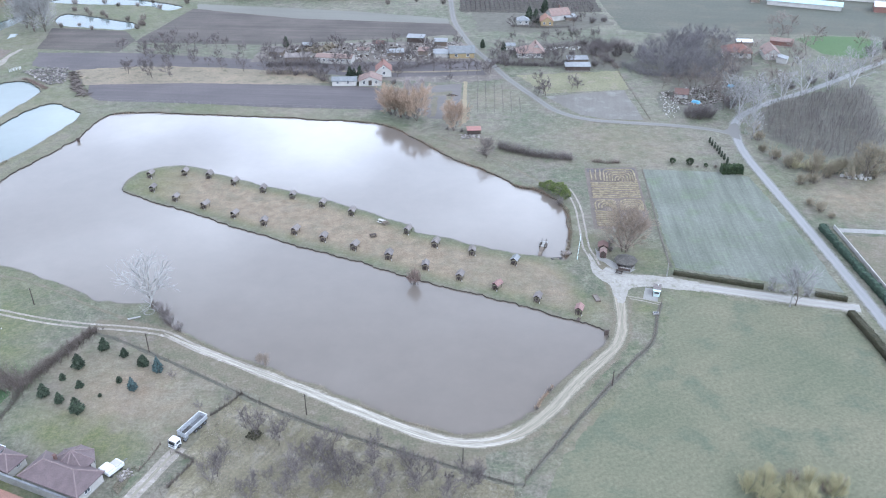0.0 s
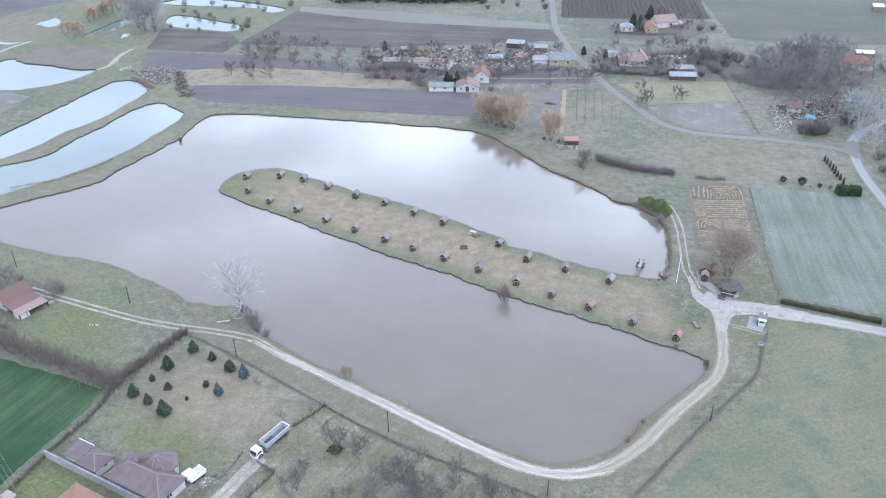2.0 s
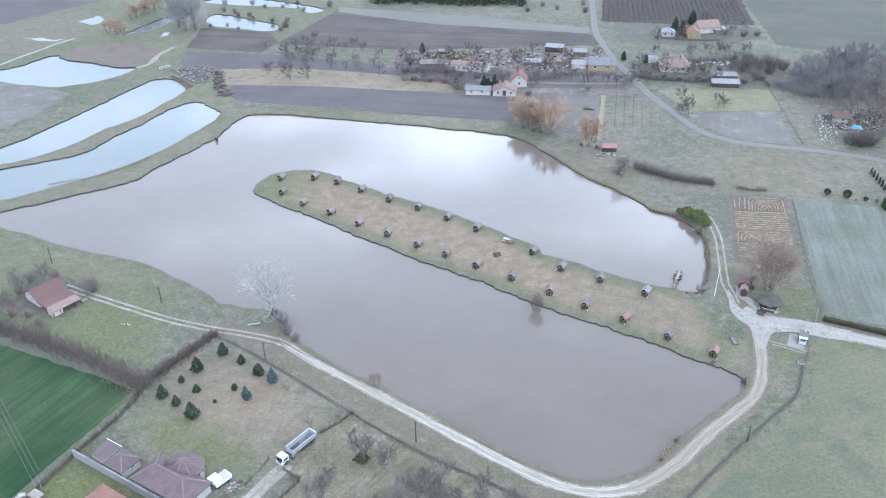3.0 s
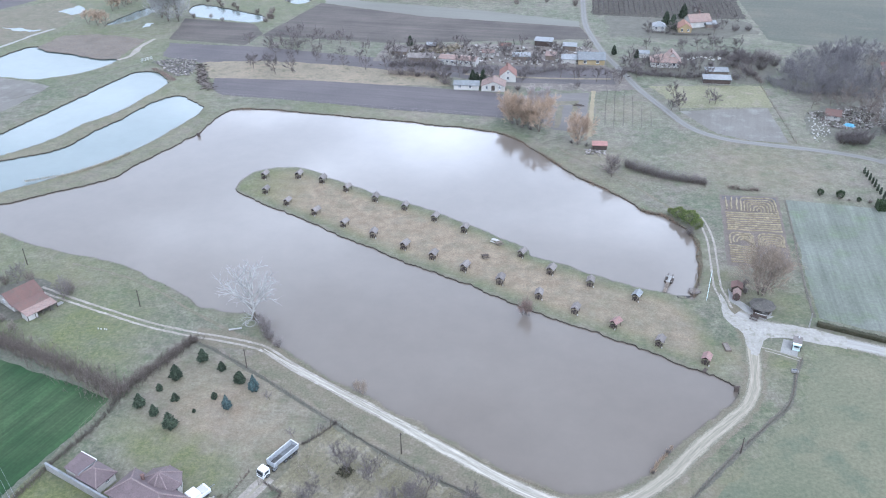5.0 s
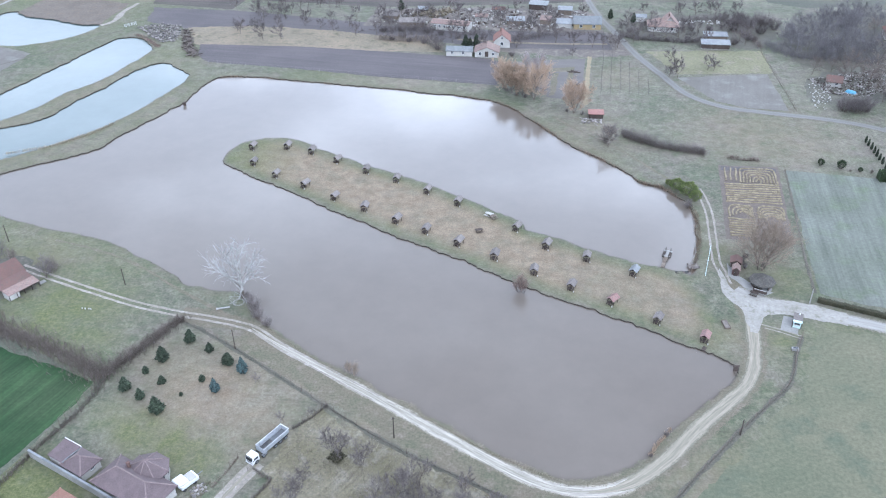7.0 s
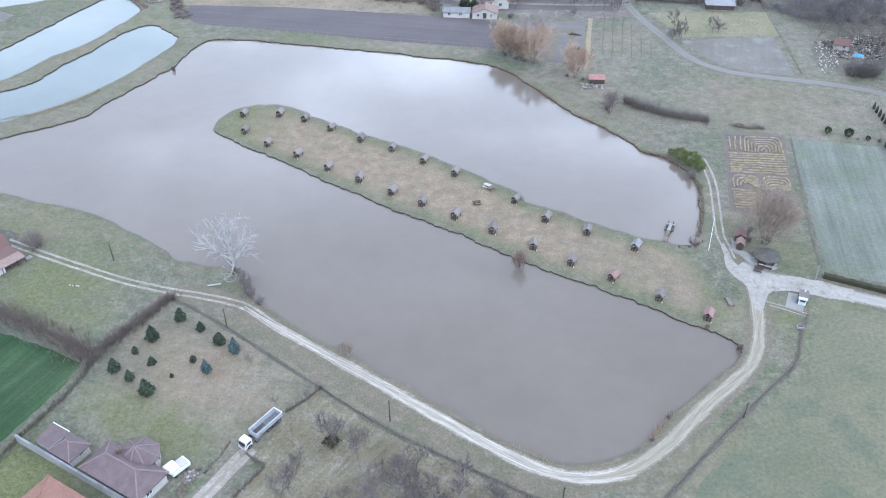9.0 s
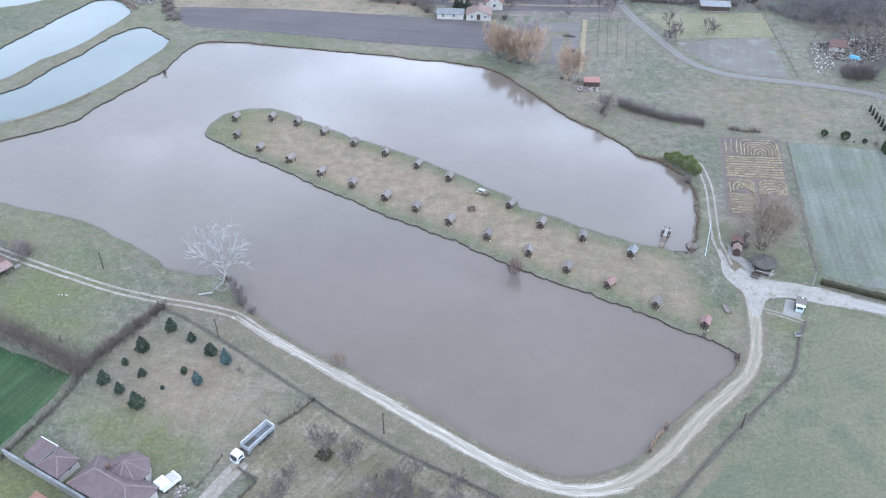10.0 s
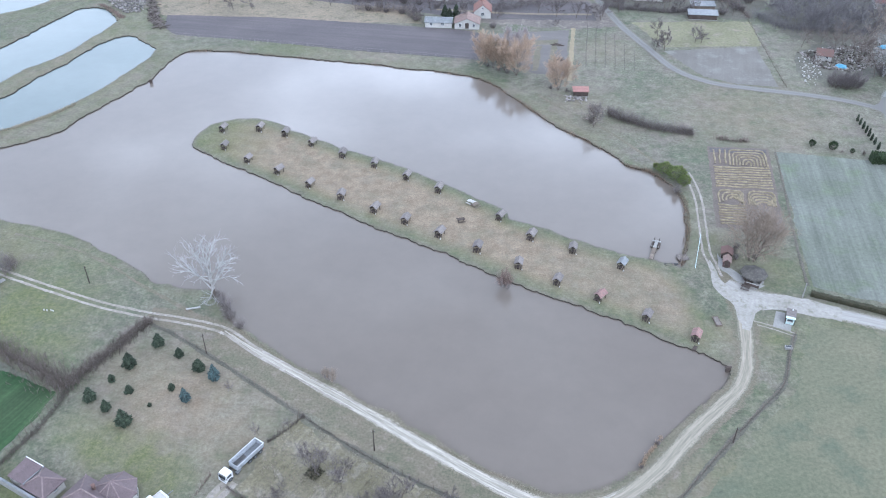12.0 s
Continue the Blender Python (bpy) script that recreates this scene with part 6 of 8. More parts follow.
part("tube", cylinder(bmesh.new(), (37.5, 193.8, 0.28), (34.6, 180.8, 0.28), 0.06), M_MINT, pipe)
for f in (0.1, 0.5, 0.9):
    part("block", boxes((37.5 - 2.9 * f, 193.8 - 13 * f, -0.05, 0.4, 0.4, 0.2)), M_CONCRETE, pipe)


def gazebo(x, y):
    root = thing("gazebo", x, y, 0, 10, "eight-sided gazebo with low grey thatched roof", "gazebo")
    part("floor", cylinder(bmesh.new(), (0, 0, 0), (0, 0, 0.12), 2.9, sides=8), M_CONCRETE, root)
    for i in range(8):
        a = radians(22.5 + 45 * i)
        b = radians(67.5 + 45 * i)
        part("post", boxes((2.5 * math.cos(a), 2.5 * math.sin(a), 0, 0.16, 0.16, 2.3)), M_WOOD_DARK, root)
        part("roof", roof_sheet([(3.4 * math.cos(a), 3.4 * math.sin(a), 2.15), (3.4 * math.cos(b), 3.4 * math.sin(b), 2.15), (0, 0, 3.7)], 0.25), M_THATCH_DARK, root)
        if i not in (5,):
            bm = bmesh.new()
            mid = Vector(((math.cos(a) + math.cos(b)) * 1.25, (math.sin(a) + math.sin(b)) * 1.25, 0.1))
            box(bm, 0, 0, 0, 1.75, 0.06, 0.85, m=Matrix.Translation(mid) @ Matrix.Rotation((a + b) / 2 + math.pi / 2, 4, "Z"))
            part("railing", bm, M_WOOD_DARK, root)
    part("table", boxes((0, 0, 0.8, 1.6, 0.9, 0.06), (0, 0, 0.1, 0.2, 0.2, 0.7)), M_WOOD, root)
    return root


gazebo(46.4, 178.6).scale = (0.86, 0.86, 0.74)
b_ = picnic_set(44.2, 174.9, -25, M_WOOD_DARK, "dark picnic table in front of the gazebo")
banner = thing("notice_board", 45.4, 175.2, 0, -24, "dark board with a pale strip before the gazebo", "sign")
part("board", boxes((0, 0, 0.5, 3.0, 0.05, 0.7)), M_WOOD_DARK, banner)
part("strip", boxes((0, -0.01, 1.21, 2.4, 0.09, 0.12)), M_PLASTER, banner, "pale strip along the top")
for px in (-1.0, 1.0):
    part("post", boxes((px, 0.06, -0.1, 0.08, 0.06, 1.5)), M_WOOD_DARK, banner)


def kiosk(x, y, turn):
    root = thing("kiosk", x, y, 0.06, turn, "small pale mint kiosk with a brown-grey roof and dark frame", "kiosk")
    body = part("body", boxes((0, 0, 0, 3.0, 1.6, 1.55), bevel=0.05), M_MINT, root)
    part("roof", boxes((0.35, 0, 1.57, 2.6, 1.9, 0.1), bevel=0.03), M_THATCH, root, "faded grey-brown roof panel")
    part("front_roof", boxes((-1.3, 0, 1.55, 0.66, 1.8, 0.08), bevel=0.03), M_MINT, root, "pale mint canopy over the counter")
    part("roof_vent", cylinder(bmesh.new(), (1.1, -0.2, 1.68), (1.1, -0.2, 1.95), 0.14, sides=10), M_WHITE, root)
    part("back_frame", boxes((1.75, 0, 0, 0.4, 1.7, 1.45), bevel=0.04), M_WOOD_RED, root, "dark red lean-to at the back")
    for s in (-1, 1):
        part("frame_post", boxes((-1.5, s * 0.82, 0, 0.12, 0.12, 1.55)), M_WOOD_DARK, root)
        part("frame_rail", boxes((0, s * 0.86, 1.38, 3.0, 0.1, 0.16)), M_WOOD_DARK, root)
        part("skirt", boxes((0, s * 0.84, 0, 3.0, 0.08, 0.5)), M_WOOD_DARK, root)
    part("window", boxes((-1.5, 0, 0.85, 0.06, 1.1, 0.45)), M_GLASS, body)
    part("counter", boxes((-1.62, 0, 0.76, 0.3, 1.3, 0.05)), M_PLASTER, root)
    part("door", boxes((0.4, 0.81, 0.05, 0.7, 0.05, 1.3)), M_WOOD, body)


kiosk(51.3, 165.6, 74)
pad = tagged(part("concrete_pad", boxes((0, 0, 0, 3.4, 5.2, 0.06)), M_CONCRETE), "pale concrete pad under the caravan", "pavement", kind="structure")
pad.matrix_basis = pose(50.0, 165.2, 0.0, 0, 0, -18)
ribbon("kerb_path", [(44.0, 164.6), (47.5, 163.4), (51.6, 161.6)], 0.4, M_TRACK, "narrow sandy strip leading to the gate", 0.06, rough=0.06, category="path")
ribbon("kerb_path", [(44.5, 163.4), (47.5, 162.4), (51.2, 160.7)], 0.3, M_TRACK, "narrow sandy strip leading to the gate", 0.06, rough=0.06, category="path")
box_ = thing("stone_trough", 49.2, 157.0, 0, 0, "small pale concrete trough by the fence", "trough")
part("body", boxes((0, 0, 0, 1.3, 0.8, 0.55), bevel=0.05), M_CONCRETE, box_)
part("water_inside", boxes((0, 0, 0.552, 1.0, 0.5, 0.01)), M_GLASS, box_)


# ---- poles, fences and rails ----
def utility_pole(label, h=7.0, material=M_WOOD_DARK):
    root = thing("utility_pole", 0, 0, 0, 0, label, "pole", "wooden utility poles")
    part("shaft", cylinder(bmesh.new(), (0, 0, -0.3), (0, 0, h), 0.16, 0.10, 8), material, root)
    if material is not M_WOOD_DARK:
        return root
    part("crossarm", boxes((0, 0, h - 0.5, 0.7, 0.08, 0.09)), material, root)
    for s in (-0.3, 0.3):
        part("insulator", cylinder(bmesh.new(), (s, 0, h - 0.4), (s, 0, h - 0.25), 0.04, sides=6), M_STEEL, root)
    return root


pole = utility_pole("dark wooden utility pole beside the track", 5.4)
POLES = [(-62.4, 143.4), (-94.6, 161.6), (-131.0, 175.1), (-26.0, 123.4), (34.7, 131.8), (3.9, 110.1)]
for (px, py), tall in zip(POLES[1:], (4.5, 4.8, 5.1, 3.8, 3.9)):
    copy_thing(pole, pose(px, py, 0, 0, 0, 30) @ Matrix.Diagonal((0.8, 0.8, tall / 5.4, 1)))
pole.matrix_basis = pose(*POLES[0], 0, 0, 0, 30) @ Matrix.Diagonal((0.8, 0.8, 0.91, 1))
lamp = utility_pole("pale concrete utility pole beside the gravel lane", 5.2, M_CONCRETE)
copy_thing(lamp, pose(80.9, 159.8, 0, 0, 0, 0) @ Matrix.Diagonal((1.1, 1.1, 1.7, 1)))
lamp.matrix_basis = pose(55.6, 173.4, 0, 0, 0, 0) @ Matrix.Diagonal((1, 1, 0.7, 1))


def fence(points, step, h, label, material=M_WOOD, wires=(0.35, 0.7, 1.0), name="fence", post_r=0.04, boards=0.0):
    root = thing(name, 0, 0, 0, 0, label, "fence")
    line = curve_through(points, step)
    shared = None
    rng = random.Random(len(line))
    for p in line:
        if shared is None:
            first = part("post", cylinder(bmesh.new(), (0, 0, -0.2), (0, 0, h), post_r, post_r * 0.85, 5), material, root)
            shared = first
        else:
            first = new("post", shared.data)
            first.parent = root
        first.matrix_basis = pose(p.x, p.y, 0, rng.uniform(-4, 4), rng.uniform(-4, 4), rng.uniform(0, 90))
    for z in wires:
        v, f = [], []
        for a, b in zip(line, line[1:]):
            tube(v, f, Vector((a.x, a.y, h * z)), Vector((b.x, b.y, h * z)), 0.012 + boards, 0.012 + boards, 3)
        link_mesh("rail" if boards else "wire", v, f, material, root)
    return root


FENCE_SOUTH = [(-77.9, 151.3), (-67.0, 145.8), (-57.2, 140.1), (-40.8, 130.0), (-26.0, 121.4), (-12.6, 115.5), (-2.1, 111.1), (12.7, 105.1), (14.6, 105.0)]
FENCE_EAST = [(14.8, 106.2), (21.2, 114.6), (27.5, 123.0), (34.6, 132.3), (41.2, 140.4), (45.9, 146.2), (47.6, 150.2), (49.4, 156.2), (51.6, 161.6)]
fence(FENCE_SOUTH, 2.6, 1.4, "old wire fence on dark posts along the track")
fence(FENCE_EAST, 2.6, 1.4, "old wire fence on dark posts beside the meadow")
fence([(-84.7, 131.0), (-86.3, 122.0), (-87.7, 111.8), (-90.5, 98.0), (-93.5, 84.0)], 1.6, 1.7, "dark mesh fence between wheat and garden", wires=(0.25, 0.5, 0.75, 1.0))
fence([(-84.3, 131.0), (-80.2, 140.0), (-77.2, 150.6)], 2.6, 1.9, "wire fence on weathered grey posts along the bare hedge", M_LOG, (0.4, 0.8), post_r=0.09)
fence([(-133, 147.6), (-116, 142.4), (-104.3, 138.3), (-93, 134), (-85.6, 130.6)], 3.0, 1.9, "wire fence on weathered grey posts along the thicket", M_LOG, (0.4, 0.8), post_r=0.09)
fence([(-49.2, 112.6), (-46.5, 111.5), (-44.6, 110.9), (-46.5, 106.9), (-49.5, 100.0), (-52.5, 92.0)], 1.5, 1.5, "dark garden fence beside the driveway", wires=(0.25, 0.5, 0.75, 1.0))
fence([(-51.9, 115.2), (-53.7, 110.2), (-57.0, 101.5)], 1.8, 1.4, "dark garden fence along the drive")
fence([(-43.2, 125.0), (-41.5, 127.4), (-39.9, 129.5)], 1.3, 1.5, "short fence with gate behind the truck")
fence([(-126.5, 295.6), (-106.6, 294.2), (-84.2, 292.0), (-62.4, 289.8), (-35.1, 287.6), (-20.0, 285.5)], 4.5, 1.3, "row of pale fence posts along the ploughed field", M_CONCRETE, (0.5, 0.95))
fence([(62.3, 234.5), (60.6, 215.0), (58.6, 196.0), (57.2, 177.2)], 2.4, 1.2, "thin wire fence at the edge of the seedling field")
fence([(72.6, 331.0), (73.4, 308.0), (74.2, 276.5)], 2.6, 1.3, "field boundary fence with dark posts")
fence([(-175, 330.0), (-172, 334.0)], 1.0, 1.4, "short white gate between the ponds", M_WHITE, (0.35, 0.65, 0.95), "gate", 0.08, 0.05)
ribbon("ditch", FENCE_SOUTH, 1.1, M_DITCH, "brown weedy ditch along the fence", 0.03, rough=0.5, category="ditch", fade=0.6)
ribbon("ditch", FENCE_EAST, 1.3, M_DITCH, "brown weedy strip along the fence", 0.03, rough=0.4, category="ditch", fade=0.6)
hedge_row("fence_weeds", FENCE_SOUTH[3:], 0.6, 0.5, 12, M_WEED, "dark dead weeds grown along the fence", 69, 0.02, "stuff")
hedge_row("fence_weeds", FENCE_SOUTH, 0.7, 0.5, 8, M_WEED, "dead weeds grown along the fence", 61, 0.02, "stuff")
ribbon("ditch", [(62.6, 235.5), (60.9, 215.0), (58.9, 196.0), (57.6, 177.2)], 0.8, M_DITCH, "dark weedy margin of the seedling field", 0.05, rough=0.3, category="ditch", fade=0.4)
hedge_row("fence_weeds", FENCE_EAST, 1.0, 0.5, 14, M_WEED, "dead weeds grown along the fence", 62, 0.02, "stuff")
hedge_row("fence_weeds", [(-84.2, 131.0), (-85.0, 122.0), (-87.8, 112.5), (-91, 98)], 1.6, 1.3, 34, M_WEED, "dead weeds grown along the mesh fence", 63, 0.02, "stuff")
hedge_row("fence_weeds", [(72.6, 331.0), (73.4, 308.0), (74.2, 278)], 0.6, 0.35, 6, M_WEED, "dark weeds along a field boundary", 64, 0.03, "stuff")

hedge_row("twiggy_hedge", [(-39.8, 129.6), (-42.1, 125.9), (-44.4, 123.2)], 0.7, 1.1, 24, M_TWIG_DARK, "thin bare hedge from the fence to the truck", 66, 0.02, "stuff")
hedge_row("twiggy_hedge", [(-52.0, 115.2), (-52.8, 111.8), (-53.9, 108.6)], 0.7, 1.0, 16, M_TWIG_RED, "thin bare brown hedge beside the drive", 67, 0.02, "stuff")
hedge_row("twiggy_hedge", [(-48.4, 113.2), (-46.6, 112.0), (-44.8, 111.0), (-46.0, 108.0), (-47.6, 104.6)], 0.6, 1.0, 26, M_TWIG_DARK, "thin bare hedge round the drive's corner", 68, 0.02, "stuff")

# ---- planting round the lake ----
GS = "garden conifers"
SPRUCES = [(-72.3, 144.5, 1.15), (-75.5, 138.2, 1.3), (-67.2, 141.9, 0.85), (-79.1, 129.3, 1.15), (-75.2, 127.3, 0.85), (-70.7, 124.4, 1.3)]
place(conifer("spruce_tree", 11, 2.95, 2.3, M_NEEDLE, "dark green garden spruce on the lawn", GS, 0.7, 1.5), SPRUCES, 1, 0.95, 1.05)
place(conifer("spruce_tree", 12, 2.7, 2.5, M_NEEDLE, "broad dark garden conifer on the lawn", GS, 0.6, 1.4), [(-62.2, 138.8, 1.05), (-77.3, 134.2, 0.62), (-72.9, 131.8, 0.75), (-65.5, 133.4, 0.62), (-67.9, 129.0, 0.36)], 2, 0.95, 1.05)
place(conifer("blue_spruce_tree", 13, 3.6, 2.3, M_NEEDLE_BLUE, "blue-grey garden spruce on the lawn", GS, 0.9, 1.2), [(-58.5, 136.8, 1.05), (-62.0, 131.0, 0.9)], 3, 0.95, 1.05)

big = bare_tree("white_poplar", 21, 11.2, 15.5, 0.26, 9, 6, 2, M_LIMB_PALE, M_TWIG_PALE, "tall pale leafless tree on the lake shore", 0.052, 0.048, leaders=2, upright=1.15, bend=0.02, foot=M_BARK)
big.matrix_basis = pose(-66.6, 160.4, 0, 0, 0, 40)
small = bare_tree("shore_tree", 74, 5.2, 5.4, 0.08, 10, 7, 8, M_BARK, M_TWIG_WOOD, "small bushy bare tree near the hedge", 0.016, 0.018, leaders=3, upright=0.9)
small.matrix_basis = pose(15.2, 245.8, 0)
place(bare_tree("yard_tree", 71, 4.6, 5.2, 0.12, 9, 6, 6, M_BARK, M_TWIG_WOOD, "small bare tree beside the old farmhouse", 0.018, 0.020, leaders=2, group="trees in the old farmyard"), [(-131.0, 161.5, 1.1), (-128.4, 167.0, 0.9), (-113.8, 162.0, 0.9), (-132.5, 154.5, 0.85)], 71)
isl = bare_shrub("bare_willow_bush", 22, 5.4, 5.2, 24, 24, M_TWIG_RED, "reddish bare willow bush at the water's edge", 0.022)
isl.matrix_basis = pose(-6.2, 170.4, -0.3)
wil = bare_tree("bare_willow", 23, 10.2, 12.0, 0.12, 11, 8, 11, M_BARK_TAN, M_TWIG_BROWN, "broad leafless willow with brown twigs beside the sheds", 0.034, 0.018, leaders=5, upright=0.95, bend=0.07, foot=M_BARK, apart=3.5)
wil.matrix_basis = pose(47.5, 185.6, 0, 0, 0, 0)
gold = bare_tree("golden_willow", 24, 10.6, 9.4, 0.06, 14, 9, 15, M_BARK, M_TWIG_GOLD, "golden leafless willow with fine twigs", 0.014, 0.019, 0.0, 3, upright=0.85, bend=0.12, group="golden willows")
place(gold, [(-15.8, 281.0, 0.88), (-8.2, 276.2, 1.0), (-18.4, 284.0, 0.76), (-12.2, 279.6, 0.7), (4.8, 267.0, 0.82)], 4)
place(bare_tree("slender_birch", 72, 14.0, 5.0, 0.3, 18, 6, 5, M_LIMB_PALE, M_TWIG_MAUVE, "slender pale bare tree behind the golden willows", 0.010, 0.028, upright=0.5, bend=0.16, group="slender trees behind the willows"), [(-11.6, 284.0), (-9.2, 284.6, 0.92), (-6.9, 283.4, 1.0)], 72)
place(bare_shrub("willow_undergrowth", 73, 1.5, 3.0, 16, 12, M_TWIG_DARK, "dark bare undergrowth at the willows' feet", 0.02, "willow undergrowth"), [(-17.3, 282.0), (-14.0, 279.4), (-11.2, 277.6), (2.6, 268.0), (7.6, 266.0)], 73)
bam = leafy_bush("bamboo_clump", 25, 4.2, 5.0, M_BAMBOO, "bright yellow-green bamboo clump on the bank", 1300, 0.3)
place(bam, [(34.6, 218.0, 0.95), (32.0, 221.0, 0.75), (36.2, 215.4, 0.7), (30.2, 223.0, 0.5)], 5)
place(bare_shrub("shore_shrub", 26, 2.6, 3.4, 20, 16, M_TWIG_WOOD, "dark brown bare shrub on the bank", 0.02, "shore shrubs"), [(-62.6, 156.0, 1.4), (-60.6, 153.4, 1.4), (-58.3, 151.0, 1.1), (-64.5, 158.2, 1.2), (-66.0, 160.6, 0.75), (21.8, 129.8, 0.5), (18.6, 124.6, 0.4), (34.2, 211.6, 1.1), (43.9, 185.2, 0.6), (43.7, 187.6, 0.8), (44.6, 189.4, 0.7), (14.4, 246.4, 1.0)], 6)
place(bare_shrub("reed_clump", 27, 3.4, 2.8, 14, 12, M_TWIG_BROWN, "reddish-brown twiggy clump standing in the water", 0.016, "reed clumps", spread=0.22, stem=M_TWIG_BROWN), [(-36.6, 138.6), (-37.8, 139.3, 0.85), (-38.6, 140.0, 0.6)], 29)
hedge_row("reed_patch", [(32.6, 186), (34.6, 192), (35.6, 200), (35.6, 210), (33.6, 214)], 1.3, 0.7, 16, M_TWIG_TAN, "grey-tan dead reeds on the muddy bank", 29, 0.02, "stuff", 0.6, M_TWIG_TAN)
hedge_row("reed_patch", [(-158.4, 219.1), (-153.4, 222.0), (-147.6, 225.4), (-143.2, 230.6), (-139.0, 236.9), (-137.0, 242.2)], 1.6, 1.1, 16, M_TWIG_TAN, "tan reeds along the pond bank", 35, 0.024, "stuff", 0.5, M_TWIG_TAN)
hedge_row("reed_patch", [(-58, 150.4), (-45, 141.6), (-32, 133.6), (-19, 127.6), (-8, 121.6), (2, 117.8)], 0.9, 0.4, 12, M_TWIG_TAN, "dry tan grass fringe between track and water", 36, 0.02, "stuff", 0.6, M_TWIG_TAN)
hedge_row("reed_patch", [(22.6, 131.6), (20.8, 128.8), (18.6, 125.0)], 1.1, 0.9, 30, M_TWIG_GOLD, "orange-tan reed patch at the water's edge", 28, 0.02, "stuff", 0.5, M_TWIG_GOLD)
hedge_row("bare_hedge", [(-150, 152), (-125.7, 146.4), (-116, 143.8), (-104.3, 140), (-92.7, 135.6), (-85.0, 131.8)], 7.4, 2.4, 66, M_TWIG_HEDGE, "broad thicket of bare grey-brown shrubs between fields", 31, 0.022, "stuff")
hedge_row("bare_hedge", [(-85.0, 132.0), (-81.8, 138.6), (-78.6, 146.8), (-76.6, 150.8)], 3.6, 2.4, 56, M_TWIG_HEDGE, "bare grey-brown shrubs along the garden fence", 32, 0.022, "stuff")
hedge_row("bare_hedge", [(19.6, 252.4), (23.6, 249.2), (31.4, 245.2), (41.6, 242.8)], 3.6, 3.4, 40, M_TWIG_DARK, "low grey-brown bare hedge across the meadow", 33, 0.022, "stuff", 0.8)
hedge_row("bare_hedge", [(48.5, 241.2), (52, 240.3), (56, 240.2)], 2.6, 1.7, 26, M_TWIG_RED, "low brown scrub beside the garden plot", 34, 0.024, "stuff", 0.8)
leafy_hedge("clipped_hedge", [(57.4, 174.3), (63.5, 172.3), (69.8, 170.2), (77.4, 167.7)], 1.2, 1.0, M_HEDGE_OLIVE, "low clipped olive-brown hedge along the lane", 41)
leafy_hedge("clipped_hedge", [(88.6, 164.6), (92.0, 163.4), (95.2, 162.2)], 1.2, 1.0, M_HEDGE_OLIVE, "low clipped olive-brown hedge along the lane", 42)
leafy_hedge("clipped_hedge", [(93.6, 156.6), (94.2, 149.0), (94.6, 141.5), (95, 125), (95, 100)], 1.8, 1.4, M_HEDGE_OLIVE, "olive-green hedge along the road", 43)
leafy_hedge("thuja_hedge", [(103.2, 197.4), (103.4, 184.0), (103.8, 175.0), (104.2, 161.5), (104.5, 140), (104.5, 120)], 1.5, 1.6, M_THUJA, "lumpy blue-green hedge beside a white wall", 44, 0.24, 60, False)
ew = thing("garden_wall", 0, 0, 0, 0, "low white garden wall along the hedge", "wall")
for i in range(14):
    ya, yb = 197.6 - 5.6 * i, 197.6 - 5.6 * (i + 1) + 0.04
    part("wall_panel", boxes((106.6 - 0.02 * i, (ya + yb) / 2, -0.1, 0.22, ya - yb, 1.15)), M_PLASTER, ew)
place(leafy_bush("evergreen_bush", 45, 2.0, 1.9, M_BOX, "small round dark evergreen bush in the meadow", 420, 0.22, "round bushes in the meadow"), [(73.1, 239.9), (78.0, 238.3, 1.15), (82.8, 237.0, 0.85)], 7)
place(bare_shrub("meadow_shrub", 46, 1.6, 2.6, 18, 12, M_TWIG, "small bare shrub beside the bushes"), [(85.6, 236.4), (80.2, 237.0, 0.6)], 8)
place(conifer("columnar_cypress", 47, 2.2, 0.75, M_NEEDLE, "slim dark columnar cypress in a row", "row of cypresses", 0.45, 1.6), [(89.4, 256.0), (89.5, 253.8), (89.7, 251.5), (89.8, 249.2), (89.9, 247.0), (90.0, 244.8), (90.1, 242.4), (90.2, 239.6)], 9)
leafy_hedge("thuja_block", [(86.3, 232.8), (89.5, 232.9), (92.8, 232.9)], 2.6, 2.6, M_BOX, "dense dark green thuja block at the field corner", 48, 0.4, 120)

# near rough ground south of the fence
rough = bare_tree("scrub_tree", 51, 6.0, 3.4, 0.10, 9, 6, 5, M_TWIG_BRUSH, M_TWIG_BRUSH, "thin bare grey-brown tree on rough ground", 0.010, 0.020, leaders=3, group="scrub on rough ground", upright=0.8, bend=0.12)
place(rough, [(-35.1, 117.6), (-30.6, 116.2, 0.95), (-40.4, 106.0, 1.05), (-39.1, 111.9, 0.7), (-21.5, 113.0, 1.05), (-22.8, 109.3, 1.1), (-19.0, 106.5), (-12.3, 109.7, 1.05), (-6.1, 108.0), (-16.9, 104.6, 1.1), (-27.3, 102.5), (-4.0, 103.6), (4.8, 104.2, 1.1), (6.5, 105.2, 0.9), (-25.5, 106.0, 1.1), (-10.5, 102.2), (1.0, 101.0), (-33.0, 102.0), (-25.8, 112.5, 0.5), (-17.0, 110.4, 0.6), (-14.8, 107.2, 0.75), (-30.5, 106.5, 0.6), (-19.5, 111.0, 0.6), (-9.0, 105.5, 0.7), (-20.8, 103.6, 0.9), (-1.5, 106.2, 0.7)], 10)
